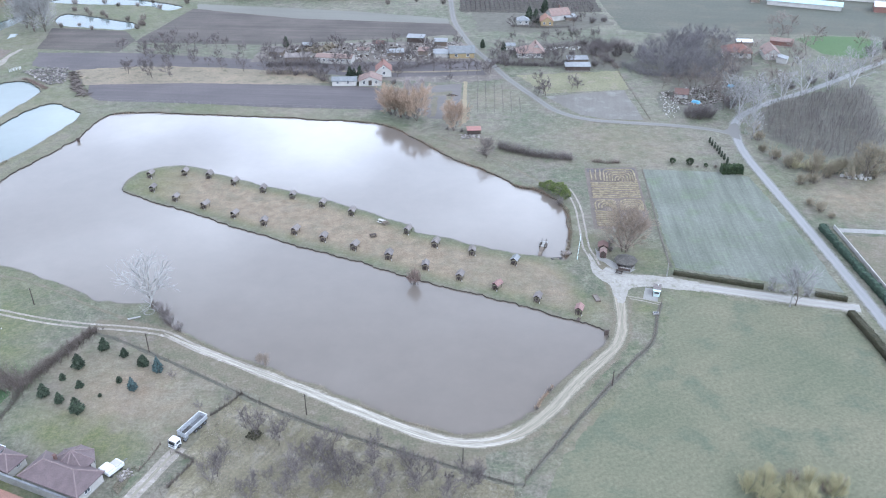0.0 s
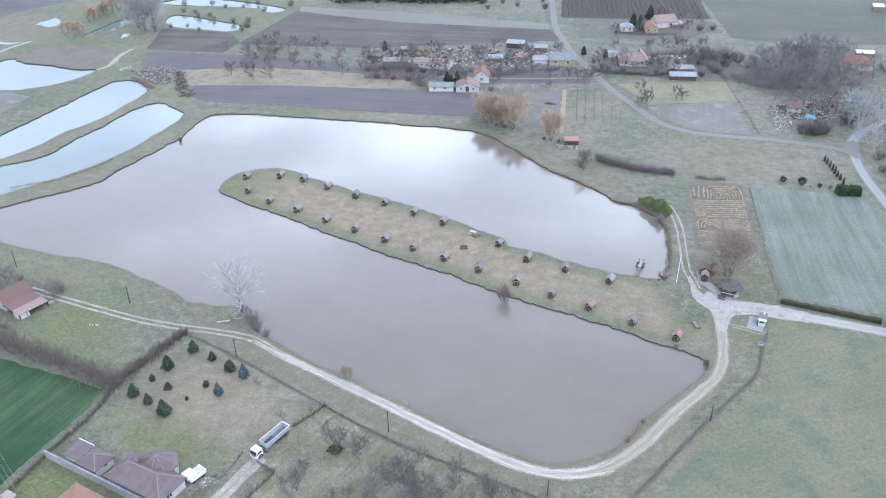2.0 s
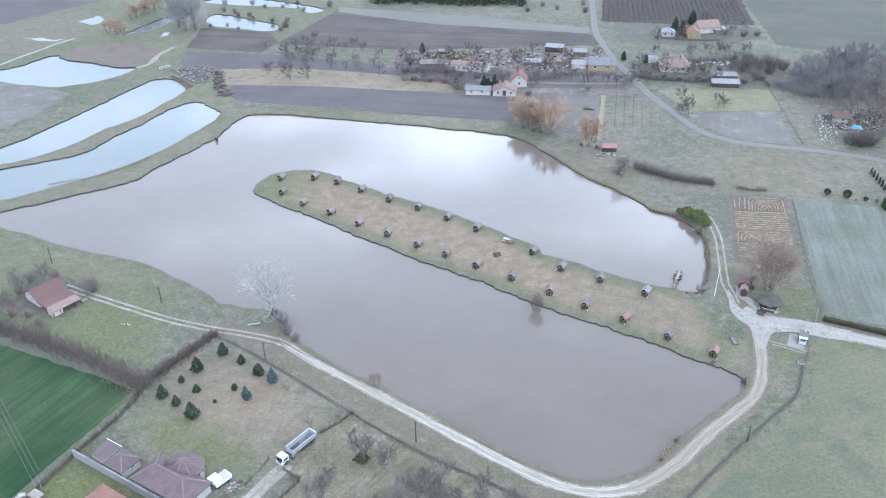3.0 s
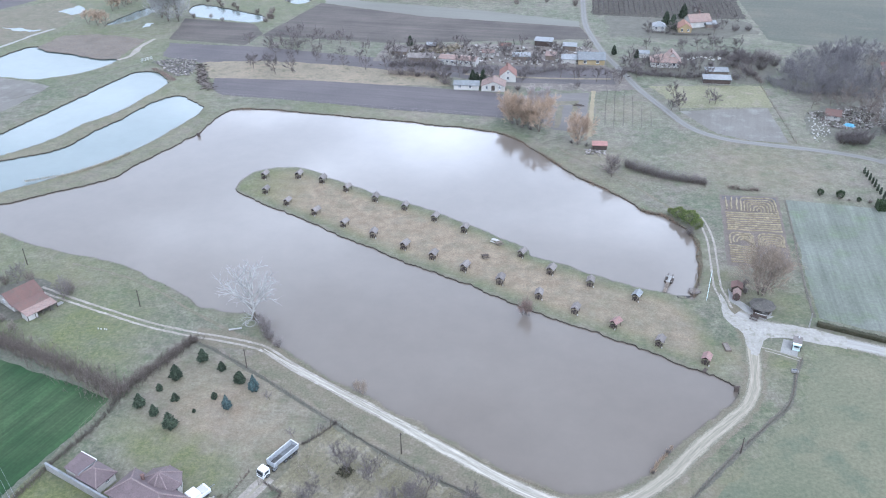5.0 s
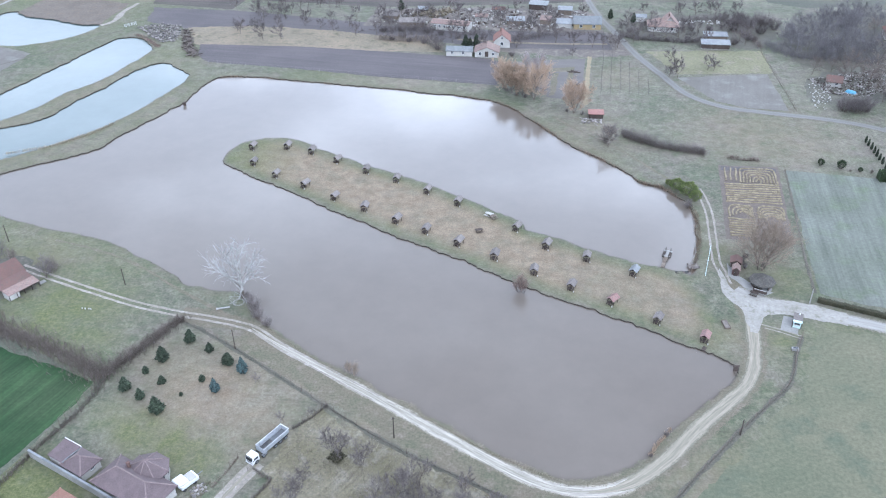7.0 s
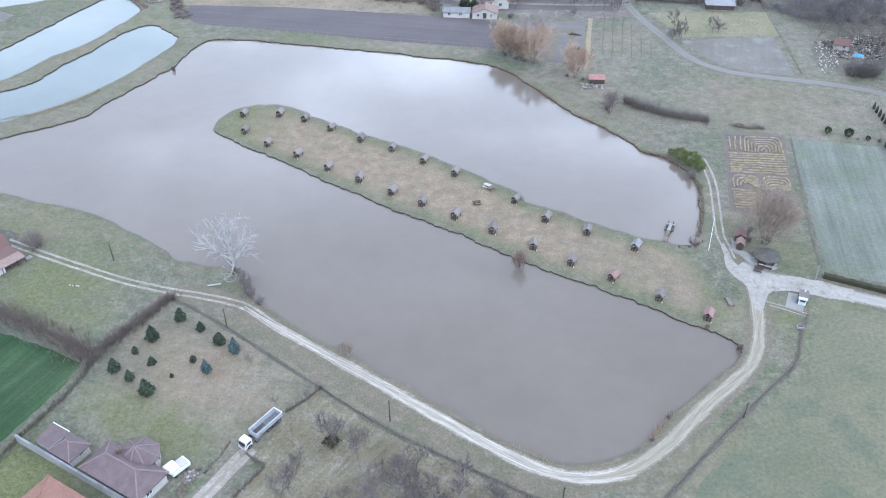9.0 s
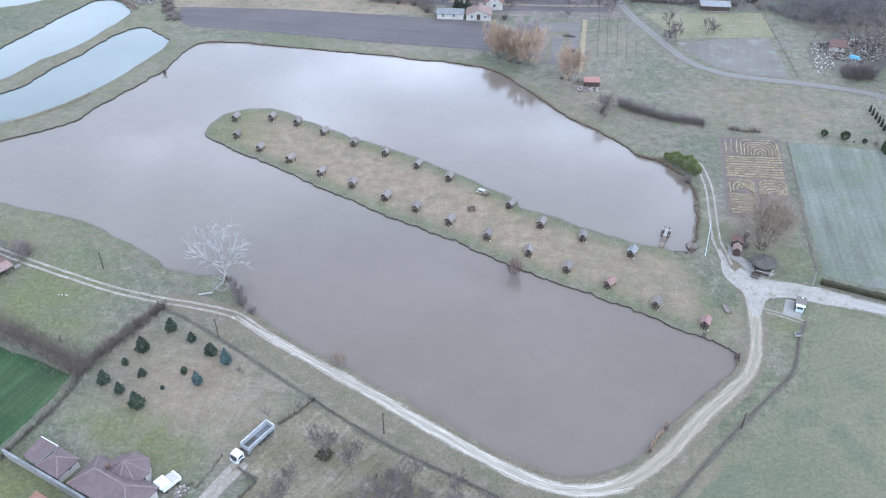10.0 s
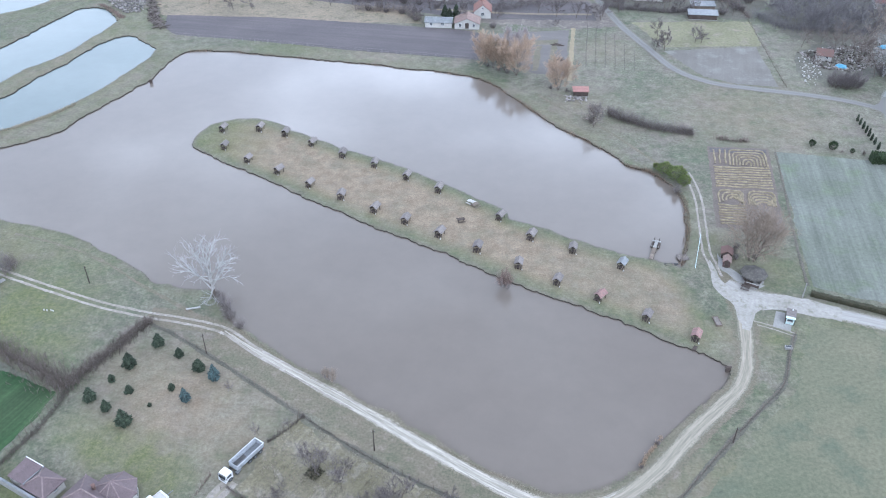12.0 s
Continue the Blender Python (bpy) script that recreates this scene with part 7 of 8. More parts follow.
place(bare_tree("young_fruit_tree", 52, 4.6, 3.4, 0.25, 8, 6, 6, M_BARK, M_TWIG_DARK, "small leafless fruit tree on rough ground", 0.018, 0.02), [(-34.6, 118.4), (-30.2, 117.0), (-39.6, 107.2), (-20.0, 113.8), (-23.5, 111.6), (-12.0, 110.4), (-5.8, 108.9), (-54.2, 134.0, 0.5), (-46.5, 124.6, 0.6), (-41.8, 127.0, 0.5)], 11)
place(bare_shrub("spring_willow_bush", 53, 4.2, 5.8, 34, 36, M_WILLOW_LEAF, "yellow-olive willow bush breaking into leaf", 0.014, "yellow bushes", spread=0.75, stem=M_WILLOW_LEAF), [(53.0, 103.6), (56.7, 105.2, 1.1), (60.1, 103.6, 0.9), (64.1, 104.6, 1.05), (67.5, 102.6), (55.5, 101.0, 1.1), (62.5, 101.0, 1.1), (59.0, 99.5, 1.1)], 12)
place(bare_shrub("bare_meadow_shrub", 71, 3.6, 4.0, 20, 12, M_TWIG_RED, "bare reddish shrub beside the willow bushes", 0.022), [(61.5, 105.4), (69.5, 103.8, 0.8), (66.3, 102.8, 0.9)], 26)
place(bare_shrub("brush_heap", 72, 1.3, 3.6, 26, 12, M_TWIG_PALE, "pale heap of cut branches along the lane", 0.026), [(79.0, 166.9), (81.6, 166.1), (84.2, 165.4), (86.8, 164.7)], 27)

uv_, uf_ = [], []
rng = random.Random(31)
for _ in range(2000):
    x, y = rng.uniform(-44, 10), rng.uniform(95, 122)
    edge = np.interp(x, [p[0] for p in FENCE_SOUTH], [p[1] for p in FENCE_SOUTH]) - 1.5
    k = noise.noise(Vector((x / 4.5, y / 4.5, 9.0)))
    if y > edge or k < 0.0 or x < -45 + (118 - y) * 0.1:
        continue
    h = rng.uniform(0.4, 1.1) + 1.6 * k
    m = limb(uv_, uf_, rng, Vector((x, y, -0.03)), Vector((rng.uniform(-0.3, 0.3), rng.uniform(-0.3, 0.3), 1)), h, 0.02, 0.01, 3, 0.0, 1)
    for t in range(5):
        q, d = along(m, rng.uniform(0.2, 0.95))
        limb(uv_, uf_, rng, q, offshoot(rng, d, rng.uniform(0.3, 0.9), rng.uniform(0, 6.28)), h * rng.uniform(0.25, 0.5), 0.014, 0.007, 3, 0.0, 1)
tagged(link_mesh("scrub_undergrowth", uv_, uf_, M_TWIG), "grey haze of bare brambles under the scrub", "scrub", kind="stuff")

weed = leafy_bush("weed_clump", 75, 0.7, 3.4, M_HEDGE_OLIVE, "low olive-green weeds under a bare scrub tree", 420, 0.2)
weed.matrix_basis = pose(-35.0, 117.4, 0)

# orchards and yard trees of the village
orchard = bare_tree("orchard_tree", 54, 4.2, 5.0, 0.24, 8, 6, 7, M_BARK, M_TWIG_DARK, "leafless orchard tree with spreading dark crown", 0.026, 0.034, group="orchard trees", upright=1.15, bend=0.04)
ORCHARD_WEST = [(-139, 360), (-126, 328, 1.1), (-128, 357), (-122, 345), (-122, 355), (-115, 323, 1.1), (-108, 324), (-114, 339), (-123, 369), (-113, 347), (-113, 355), (-109, 367), (-103, 364), (-99, 365), (-94, 363), (-84, 351), (-103, 344), (-103, 340, 0.8), (-96, 338, 0.8), (-93, 345), (-90, 335, 0.8), (-85, 341), (-120, 375), (-70, 348), (-74, 353), (-125, 362), (-118, 360), (-117, 350), (-119, 366), (-111, 361), (-126, 351), (-121, 331), (-128, 331, 0.8)]
ORCHARD_EAST = [(-2.5, 331.4), (4.2, 328.4), (11.3, 328.0), (20.5, 328.4), (-12.6, 338.7), (-41.6, 327.8), (-56, 338.4), (-43.3, 361.6), (-26.2, 355.4), (-67.8, 340.2), (-74, 350), (-69, 342), (-65, 329), (-60, 330), (-56, 331), (-50, 328), (-58, 352), (-43, 357), (-33, 350), (-28, 361), (-20, 345), (-9, 336), (3, 331), (-17, 324), (-48, 323), (-16, 339), (-2, 355), (-47, 363), (-7, 362), (15, 328), (18, 331), (47, 371), (54, 372), (60, 372), (29, 341), (39, 338), (23, 343), (37, 301), (40, 301), (51, 309), (49, 337), (68, 336), (69, 405), (59, 425), (67, 416), (76, 417), (-80, 331), (-72, 333), (-38, 338), (-33, 336), (-29, 319.5), (-46, 319), (-63, 352), (-52, 354), (-25, 350), (-13, 350), (-5, 346), (26, 352), (31, 345), (46, 343), (52, 347), (63, 349), (72, 348), (64, 398), (46, 395), (35, 394), (-60, 353), (-34, 360), (-24, 359), (-5, 359), (20, 327), (4, 318, 0.7), (-16, 330), (-52, 333), (-43, 339), (48, 373), (62, 373), (27, 335), (35, 345), (44, 341), (47, 348), (54, 336), (61, 346), (66, 339), (69, 352), (60, 356), (36, 362), (33, 372), (70, 372), (60, 380), (39, 314), (40, 306), (53, 309, 0.8), (-12, 357), (-38, 354), (-55, 357), (-66, 356), (8, 360), (-20, 366)]
place(orchard, ORCHARD_WEST + ORCHARD_EAST, 13, 0.85, 1.25)
VILLAGE_EAST = [(158, 394), (162, 392), (166, 392), (167, 367), (185, 362), (121, 301), (128, 307), (110, 290), (119, 354), (103, 287), (132, 306), (98, 305), (105, 308), (101, 298), (116, 318), (14.8, 244.6, 1.0), (122, 330), (130, 338), (136, 332), (146, 336), (150, 350), (158, 352), (113, 325), (168, 322, 0.6), (176, 329, 0.7), (183, 336, 0.7), (191, 342, 0.8), (199, 350, 0.8), (150, 372, 0.8), (155, 376, 0.9), (160, 378, 0.9), (86, 309, 0.7), (96, 306, 0.7), (101, 303, 0.75), (88, 296, 0.5), (107, 305, 0.7), (110, 314, 0.8), (93, 312, 0.8)]
yard = bare_tree("yard_tree", 55, 7.0, 6.5, 0.25, 9, 6, 7, M_BARK, M_TWIG, "leafless grey tree among the houses", 0.02, 0.032, group="yard trees", upright=1.1, bend=0.05)
place(yard, VILLAGE_EAST, 14, 0.75, 1.25)
rng = random.Random(9)
woods = []
for _ in range(400):
    wx, wy = rng.uniform(80, 140), rng.uniform(312, 386)
    if len(woods) < 110 and (wx - 106) ** 2 / 24 ** 2 + (wy - 346 - (wx - 106) * 0.5) ** 2 / 24 ** 2 < 1 and not (114 < wx < 150 and 340 < wy < 358):
        woods.append((wx, wy))
place(bare_tree("woodland_tree", 56, 6.6, 6.0, 0.2, 8, 7, 7, M_TWIG_GROVE, M_TWIG_GROVE, "leafless woodland tree in a dense grove", 0.010, 0.027, group="bare grove", upright=1.2, bend=0.03), woods, 15, 0.75, 1.2)
place(bare_tree("tall_roadside_tree", 57, 17.0, 12.0, 0.18, 10, 7, 5, M_TWIG_PALE, M_TWIG_PALE, "tall pale leafless tree by the road", 0.022, 0.040, leaders=2, group="tall roadside trees", upright=1.1, bend=0.06), [(137.2, 301.1, 0.9), (149.4, 307.3, 0.85), (159.5, 310.5, 0.85), (107.5, 283, 0.75), (104.5, 259.5, 0.6), (112, 281, 0.7), (117, 290, 0.75), (181, 341, 0.6), (106, 288, 0.7), (104, 271, 0.45), (128, 297, 0.7)], 16)
place(bare_shrub("thicket", 58, 5.0, 8.5, 38, 15, M_TWIG_DARK, "wide dark bare thicket", 0.034, "thickets", spread=0.8), [(92.0, 278.0, 1.15), (95.2, 279.2, 1.0), (89.0, 278.6, 0.95), (93.4, 281.0, 0.9), (72.5, 357, 1.3), (78, 360, 1.2), (68, 359, 1.0), (82, 356, 0.9), (106, 288.5, 0.9), (-63, 338, 0.6), (-70, 336, 0.6), (-53, 336, 0.6), (-40, 333, 0.5), (-47, 335, 0.6), (-30, 332, 0.5), (186, 352, 1.2), (196, 358, 1.2), (135, 309, 0.8), (146, 315, 0.8), (156, 320, 0.8), (28, 337.5, 0.45), (34, 341, 0.5), (47, 339, 0.45), (64, 337, 0.5), (70, 342, 0.6), (66, 352, 0.6), (50, 356, 0.5), (57, 353, 0.5), (33, 357, 0.5), (26, 346, 0.5), (76, 350, 0.9), (71, 363, 0.9), (22, 338, 0.4), (40, 337.5, 0.4), (50, 351, 0.45), (64, 366, 0.8), (70, 367, 0.8), (72, 341, 0.5), (31, 363, 0.5), (57, 351, 0.45), (74, 404, 0.6), (66, 407, 0.5), (80, 405, 0.6), (-65, 327, 0.45), (-61, 330, 0.5), (-58, 326, 0.45), (-52, 325, 0.45), (-46, 318.5, 0.4), (-18, 315, 0.4)], 17)
place(bare_shrub("roadside_scrub", 59, 4.8, 7.0, 30, 18, M_TWIG_TAN, "pale grey-tan roadside scrub", 0.03, "roadside scrub"), [(106, 243), (109, 236.5), (114, 232.5), (121, 232), (117, 229.5), (108, 224.5), (112, 226), (107, 207, 0.8), (105.5, 211, 0.7), (108, 203, 0.6), (109, 268, 0.8), (106, 258, 0.9), (104.5, 249, 0.8), (131, 229), (137, 232), (116, 236, 1.1), (125, 236, 1.1)], 18)
place(bare_shrub("scrub_willow", 60, 5.5, 8.0, 30, 18, M_TWIG_TAN, "tall tan scrub willow", 0.03, "scrub willows"), [(127, 231, 1.3), (124, 228.5, 0.7), (133, 234, 0.9), (141, 240, 1.1), (119, 241, 0.8), (113, 241, 0.7)], 19)
place(bare_shrub("house_shrub", 65, 3.4, 4.6, 20, 14, M_TWIG, "bare shrub beside the old farmhouse", 0.022), [(-129.5, 155), (-131, 166), (-115.0, 166.0, 0.9), (-130.6, 160.5), (-123.0, 151.5, 0.8), (-118.5, 149.2, 0.8), (-113.5, 164.5, 1.0), (-127, 151.5), (-126, 168, 0.9), (-133, 158)], 20)
place(conifer("village_conifer", 66, 5.6, 3.4, M_NEEDLE, "dark green conifer among the village houses", "village conifers", 0.55, 0.9), [(-68, 365, 0.8), (-36, 323.6), (-34, 321.4, 0.8), (-32, 324.6, 0.9), (19, 363, 0.75), (28, 359, 0.8), (44, 411, 1.4), (46.5, 404, 1.3), (53, 423, 1.2)], 21)
place(bare_tree("street_tree", 67, 6.0, 7.6, 0.2, 9, 8, 9, M_BARK, M_TWIG_PALE, "pale leafless tree over the gravel lane", 0.02, 0.028), [(82.4, 160.4, 1.45), (86.0, 163.8, 0.5), (83.5, 165.4, 0.45), (79.5, 166.6, 0.4)], 22)
place(bare_tree("pond_willow", 68, 7.0, 6.0, 0.28, 9, 6, 7, M_BARK, M_TWIG_GOLD, "tan leafless willow beside the far ponds", 0.026, 0.04, 0.0, 2, group="far pond willows"), [(-226, 381), (-220, 379), (-216, 378), (-226, 405), (-225, 409), (-224, 413), (-223.5, 416), (-223, 419), (-222, 423), (-220.5, 428), (-219.5, 433)], 23)
place(bare_tree("far_poplar", 69, 16.0, 17.0, 0.14, 12, 9, 11, M_BARK, M_TWIG_PALE, "tall pale leafless poplar beside the far ponds", 0.018, 0.036, leaders=2, upright=1.1), [(-190, 390, 1.15), (-184.6, 389.6, 0.85), (-196, 396, 0.9)], 24)
place(bare_shrub("far_scrub", 70, 3.5, 6.0, 22, 12, M_TWIG, "grey scrub round the far ponds", 0.04, "far scrub"), [(-180, 397, 0.8), (-172, 398.5, 0.7), (-164, 393, 0.6), (-143, 394), (-141.6, 400, 0.9), (-174, 418.6, 0.8), (-164, 413.6, 0.7), (-185, 427, 0.9), (-166, 436.4, 0.7), (-156, 436.5, 0.8), (-143, 431, 0.9), (-152, 408, 0.8), (-143, 400), (-145, 410), (-168, 419), (-178, 425), (-160, 455), (-150, 443), (-175, 442), (-190, 441), (-132, 442), (-200, 420), (-210, 440), (-27, 440), (2, 440), (-12, 445), (-20, 452), (1, 455)], 25)

for row, wide, tall, dense, twig, words, seed in (
        ([(-70, 328), (-60, 327), (-51, 327), (-45, 319)], 6.0, 3.2, 20, M_TWIG, "bare grey garden shrubs in front of the barns", 81),
        ([(-69, 338), (-61, 339), (-50, 340)], 5.0, 3.6, 18, M_TWIG_DARK, "dark bare shrubs against the barns", 82),
        ([(-38, 336), (-27, 338), (-15, 334), (-4, 341), (8, 342)], 5.0, 3.0, 14, M_TWIG_WOOD, "bare shrubs behind the white houses", 83),
        ([(22, 342), (30, 338.5), (39, 337.5), (48, 337), (55, 342)], 4.0, 2.8, 20, M_TWIG_DARK, "dark bare shrubs below the pink-roofed house", 84),
        ([(76, 337), (84, 326), (99, 325), (110, 323), (121, 332)], 9.0, 3.4, 20, M_TWIG_GROVE, "grey-mauve bare brush at the grove's edge", 89),
        ([(44, 360), (54, 364), (63, 364), (70, 360), (79, 362)], 6.0, 3.4, 16, M_TWIG_WOOD, "grey bare scrub behind the sheds", 85),
        ([(66, 352), (71, 345), (73, 334)], 3.6, 2.6, 14, M_TWIG, "bare scrub along a garden fence", 86),
        ([(34, 398), (42, 396.5), (52, 395), (62, 396)], 3.0, 2.0, 12, M_TWIG_DARK, "low dark shrubs in front of far houses", 87),
        ([(-166, 322), (-160, 317.6), (-152, 310)], 3.0, 1.3, 26, M_TWIG_RED, "low brown brush between pond and rubble", 88)):
    hedge_row("garden_scrub", row, wide, tall, dense, twig, words, seed, 0.024, "stuff", 0.6, twig)
place(bare_shrub("catkin_bush", 73, 4.2, 6.0, 30, 20, M_WILLOW_LEAF, "yellow-green willow scrub coming into catkin", 0.026, "catkin bushes", spread=0.8, stem=M_TWIG_TAN), [(110, 236), (113.5, 234.6), (117.5, 235.2), (121, 234.6, 0.9), (124.5, 236, 0.8)], 30)
old_willow = bare_tree("roadside_willow", 74, 9.4, 11.0, 0.16, 10, 8, 12, M_BARK, M_TWIG_TAN, "broad brown leafless willow beside the plantation", 0.024, 0.03, leaders=3, upright=1.1, bend=0.06)
old_willow.matrix_basis = pose(129.0, 228.6, 0, 0, 0, 20)

# young plantation east of the road, far dark forest, vineyard rows: uncounted stands
rng = random.Random(77)
stand = curve_through([(111, 276), (124, 292), (156, 307), (162, 302), (157, 282), (150, 258), (136, 244), (118, 244), (111, 255)], 2.0, True)
sx, sy = np.random.default_rng(4).uniform(108, 168, 3900), np.random.default_rng(5).uniform(236, 308, 3900)
keep = signed_distance(sx, sy, stand) < -1
sv, sf = [], []
for x, y in list(zip(sx[keep], sy[keep]))[:1900]:
    h = rng.uniform(2.4, 4.4)
    m = limb(sv, sf, rng, Vector((x, y, -0.05)), Vector((rng.uniform(-0.3, 0.3), rng.uniform(-0.3, 0.3), 1)), h, 0.025, 0.012, 3, 0.02, 1)
    for t in range(14):
        q, d = along(m, rng.uniform(0.15, 0.98))
        limb(sv, sf, rng, q, offshoot(rng, d, rng.uniform(0.2, 0.7), rng.uniform(0, 6.28)), h * rng.uniform(0.2, 0.42), 0.020, 0.009, 3, 0.04, 1)
tagged(link_mesh("young_plantation", sv, sf, M_TWIG_SAPLING), "dense stand of thin bare saplings", "trees", kind="stuff")
sv, sf = [], []
for _ in range(210):
    x, y, h = rng.uniform(-112, -29), rng.uniform(449, 470), rng.uniform(6, 9)
    for i in range(34):
        t = (i + rng.random()) / 34
        a = rng.uniform(0, 6.28)
        d = Vector((math.cos(a), math.sin(a), -0.2)).normalized()
        clump(sv, sf, Vector((x, y, h * (0.06 + 0.9 * t))), d, 2.0 * (1 - t) + 0.3, 0.35, rng)
tagged(link_mesh("far_pine_forest", sv, sf, M_NEEDLE), "dark green block of far conifer forest", "forest", kind="stuff")
vv, vf = [], []
for r in range(28):
    for k in range(26):
        x, y = 11 + 2.5 * r + rng.uniform(-0.3, 0.3), 426 + 2.0 * k + r * 0.1
        p = Vector((x, y, 0))
        tube(vv, vf, p, p + Vector((rng.uniform(-0.1, 0.1), 0, 2.3)), 0.07, 0.05, 3)
        for t in range(8):
            q = p + Vector((0, 0, rng.uniform(0.5, 1.6)))
            tube(vv, vf, q, q + Vector((rng.uniform(-0.3, 0.3), rng.uniform(-1.0, 1.0), rng.uniform(0, 0.5))), 0.06, 0.03, 3)
tagged(link_mesh("vineyard", vv, vf, M_TWIG_DARK), "rows of bare vines on a far slope", "vineyard", kind="stuff")
vv, vf = [], []
for r in range(6):
    for k in range(15):
        p = Vector((13.5 + 3.1 * r + rng.uniform(-0.1, 0.1) + k * 0.12, 284 + 2.5 * k, 0))
        if p.x < 15 + (318 - p.y) * 0.55 + 4:
            m = limb(vv, vf, rng, p, Vector((0, 0, 1)), 1.7, 0.05, 0.03, 3, 0.0, 2)
            for t in range(9):
                q, d = along(m, rng.uniform(0.4, 0.98))
                limb(vv, vf, rng, q, offshoot(rng, d, rng.uniform(0.5, 1.1), rng.uniform(0, 6.28)), rng.uniform(0.4, 0.8), 0.02, 0.01, 3, 0.03, 1)
tagged(link_mesh("young_orchard_rows", vv, vf, M_TWIG_WOOD), "rows of small pruned bare fruit bushes", "orchard", kind="stuff")

# reeds and coarse grass at the water's edge
rv, rf = [], []
for line, n, h in ((PONDS[0], 3600, 0.55), (PONDS[1], 500, 0.5), (PONDS[2], 500, 0.5)):
    for _ in range(n):
        k = rng.randrange(len(line))
        p = line[k].lerp(line[(k + 1) % len(line)], rng.random())
        lively = noise.noise(Vector((p.x / 9, p.y / 9, 8.0)))
        if lively < -0.05:
            continue
        q = Vector((p.x + rng.gauss(0, 0.45), p.y + rng.gauss(0, 0.45), -0.7))
        tube(rv, rf, q, q + Vector((rng.uniform(-0.25, 0.25), rng.uniform(-0.25, 0.25), h * rng.uniform(0.5, 1.0) + max(0, lively) * 0.8)), 0.05, 0.01, 3)
tagged(link_mesh("shore_reeds", rv, rf, M_REED), "dry tan reeds and grass along the shores", "reeds", kind="stuff")

# rusty sedge hanging over the far bank
sv, sf = [], []
far_bank = curve_through(NORTH_SHORE[7:], 0.6)
for p, q in zip(far_bank, far_bank[1:]):
    thick = noise.noise(Vector((p.x / 7, p.y / 7, 4.0))) + 0.5 * noise.noise(Vector((p.x / 2.2, p.y / 2.2, 1.0)))
    for _ in range(int(max(0, (9 if p.x < -22 else 20) * (thick + (0.25 if p.x < -22 else 0.5))))):
        c = p.lerp(q, rng.random())
        foot = Vector((c.x + rng.gauss(0, 0.35), c.y + rng.gauss(0, 0.35), -0.4))
        tube(sv, sf, foot, foot + Vector((rng.uniform(-0.4, 0.4), rng.uniform(-0.4, 0.4), rng.uniform(0.45, 1.0) + max(0, thick) * 0.7)), 0.06, 0.015, 3)
tagged(link_mesh("bank_sedge", sv, sf, M_SEDGE), "rusty-brown dry sedge along the far bank", "sedge", kind="stuff")

# dead grass on the rough ground and along the verges
dv, df = [], []
for _ in range(9000):
    x, y = rng.uniform(-44, 14), rng.uniform(92, 128)
    edge = np.interp(x, [p[0] for p in FENCE_SOUTH], [p[1] for p in FENCE_SOUTH]) - 0.6
    if y > edge or noise.noise(Vector((x / 5, y / 5, 2.0))) < -0.15:
        continue
    p = Vector((x, y, -0.02))
    h = rng.uniform(0.15, 0.5)
    for k in range(2):
        tube(dv, df, p, p + Vector((rng.uniform(-0.25, 0.25), rng.uniform(-0.25, 0.25), h)), 0.05, 0.01, 3)
tagged(link_mesh("dead_grass", dv, df, M_DEADGRASS), "dead grey-tan grass tufts on rough ground", "grass", kind="stuff")


# ---- the garden plot with its mulched beds ----
patch("garden_soil", [(45, 236.5), (61, 237), (57.3, 197), (41.6, 197.6)], M_GARDEN, "pale brown garden soil between mulched rows", 0.03, rough=0.3)
gv, gf = [], []


def straw_row(points):
    """A low ridge of straw along a line, with its corners rounded and its run a little unsteady."""
    p = [Vector(a) for a in points]
    soft = [p[0]]
    for a, c, d in zip(p, p[1:], p[2:]):
        soft += [c + (a - c).normalized() * min(1.2, (a - c).length * 0.4), c + ((a - c).normalized() + (d - c).normalized()) * 0.35, c + (d - c).normalized() * min(1.2, (d - c).length * 0.4)]
    soft.append(p[-1])
    line = curve_through([tuple(q) for q in soft], 0.7)
    line = [Vector((q.x + wobble(q.x, q.y, 2.5, 0.35), q.y + wobble(q.y, q.x, 2.5, 0.35), 0.02)) for q in line]
    for a, c in zip(line, line[1:]):
        tube(gv, gf, a, c, rng.uniform(0.2, 0.34), rng.uniform(0.2, 0.34), 5)


def plot(u, v):
    """A place in the plot from its own width (0 to 1) and depth (0 near, 1 far)."""
    left, right = Vector((41.9, 198)).lerp(Vector((45.3, 236)), v), Vector((57.0, 197.5)).lerp(Vector((60.6, 236.5)), v)
    p = left.lerp(right, u)
    return (p.x, p.y)


for k in range(6):
    o = 0.055 * k
    straw_row([plot(0.33 + o, 0.76), plot(0.33 + o, 0.97 - o * 0.55), plot(0.95 - o, 0.97 - o * 0.55), plot(0.95 - o, 0.76)])
for k in range(3):
    straw_row([plot(0.08 + 0.09 * k, 0.77), plot(0.08 + 0.09 * k, 0.97)])
for k in range(9):
    straw_row([plot(0.05, 0.73 - 0.032 * k), plot(0.97, 0.74 - 0.032 * k)])
for k in range(5):
    o = 0.03 * k
    straw_row([plot(0.08 + o * 2, 0.27 + o * 0.6), plot(0.08 + o * 2, 0.43 - o * 0.8), plot(0.46 - o, 0.43 - o * 0.8), plot(0.46 - o, 0.27 + o * 0.6)])
    straw_row([plot(0.55 + o, 0.27), plot(0.55 + o, 0.43 - o), plot(0.96 - o, 0.43 - o), plot(0.96 - o, 0.27)])
for k in range(8):
    straw_row([plot(0.05, 0.25 - 0.03 * k), plot(0.47, 0.25 - 0.03 * k)])
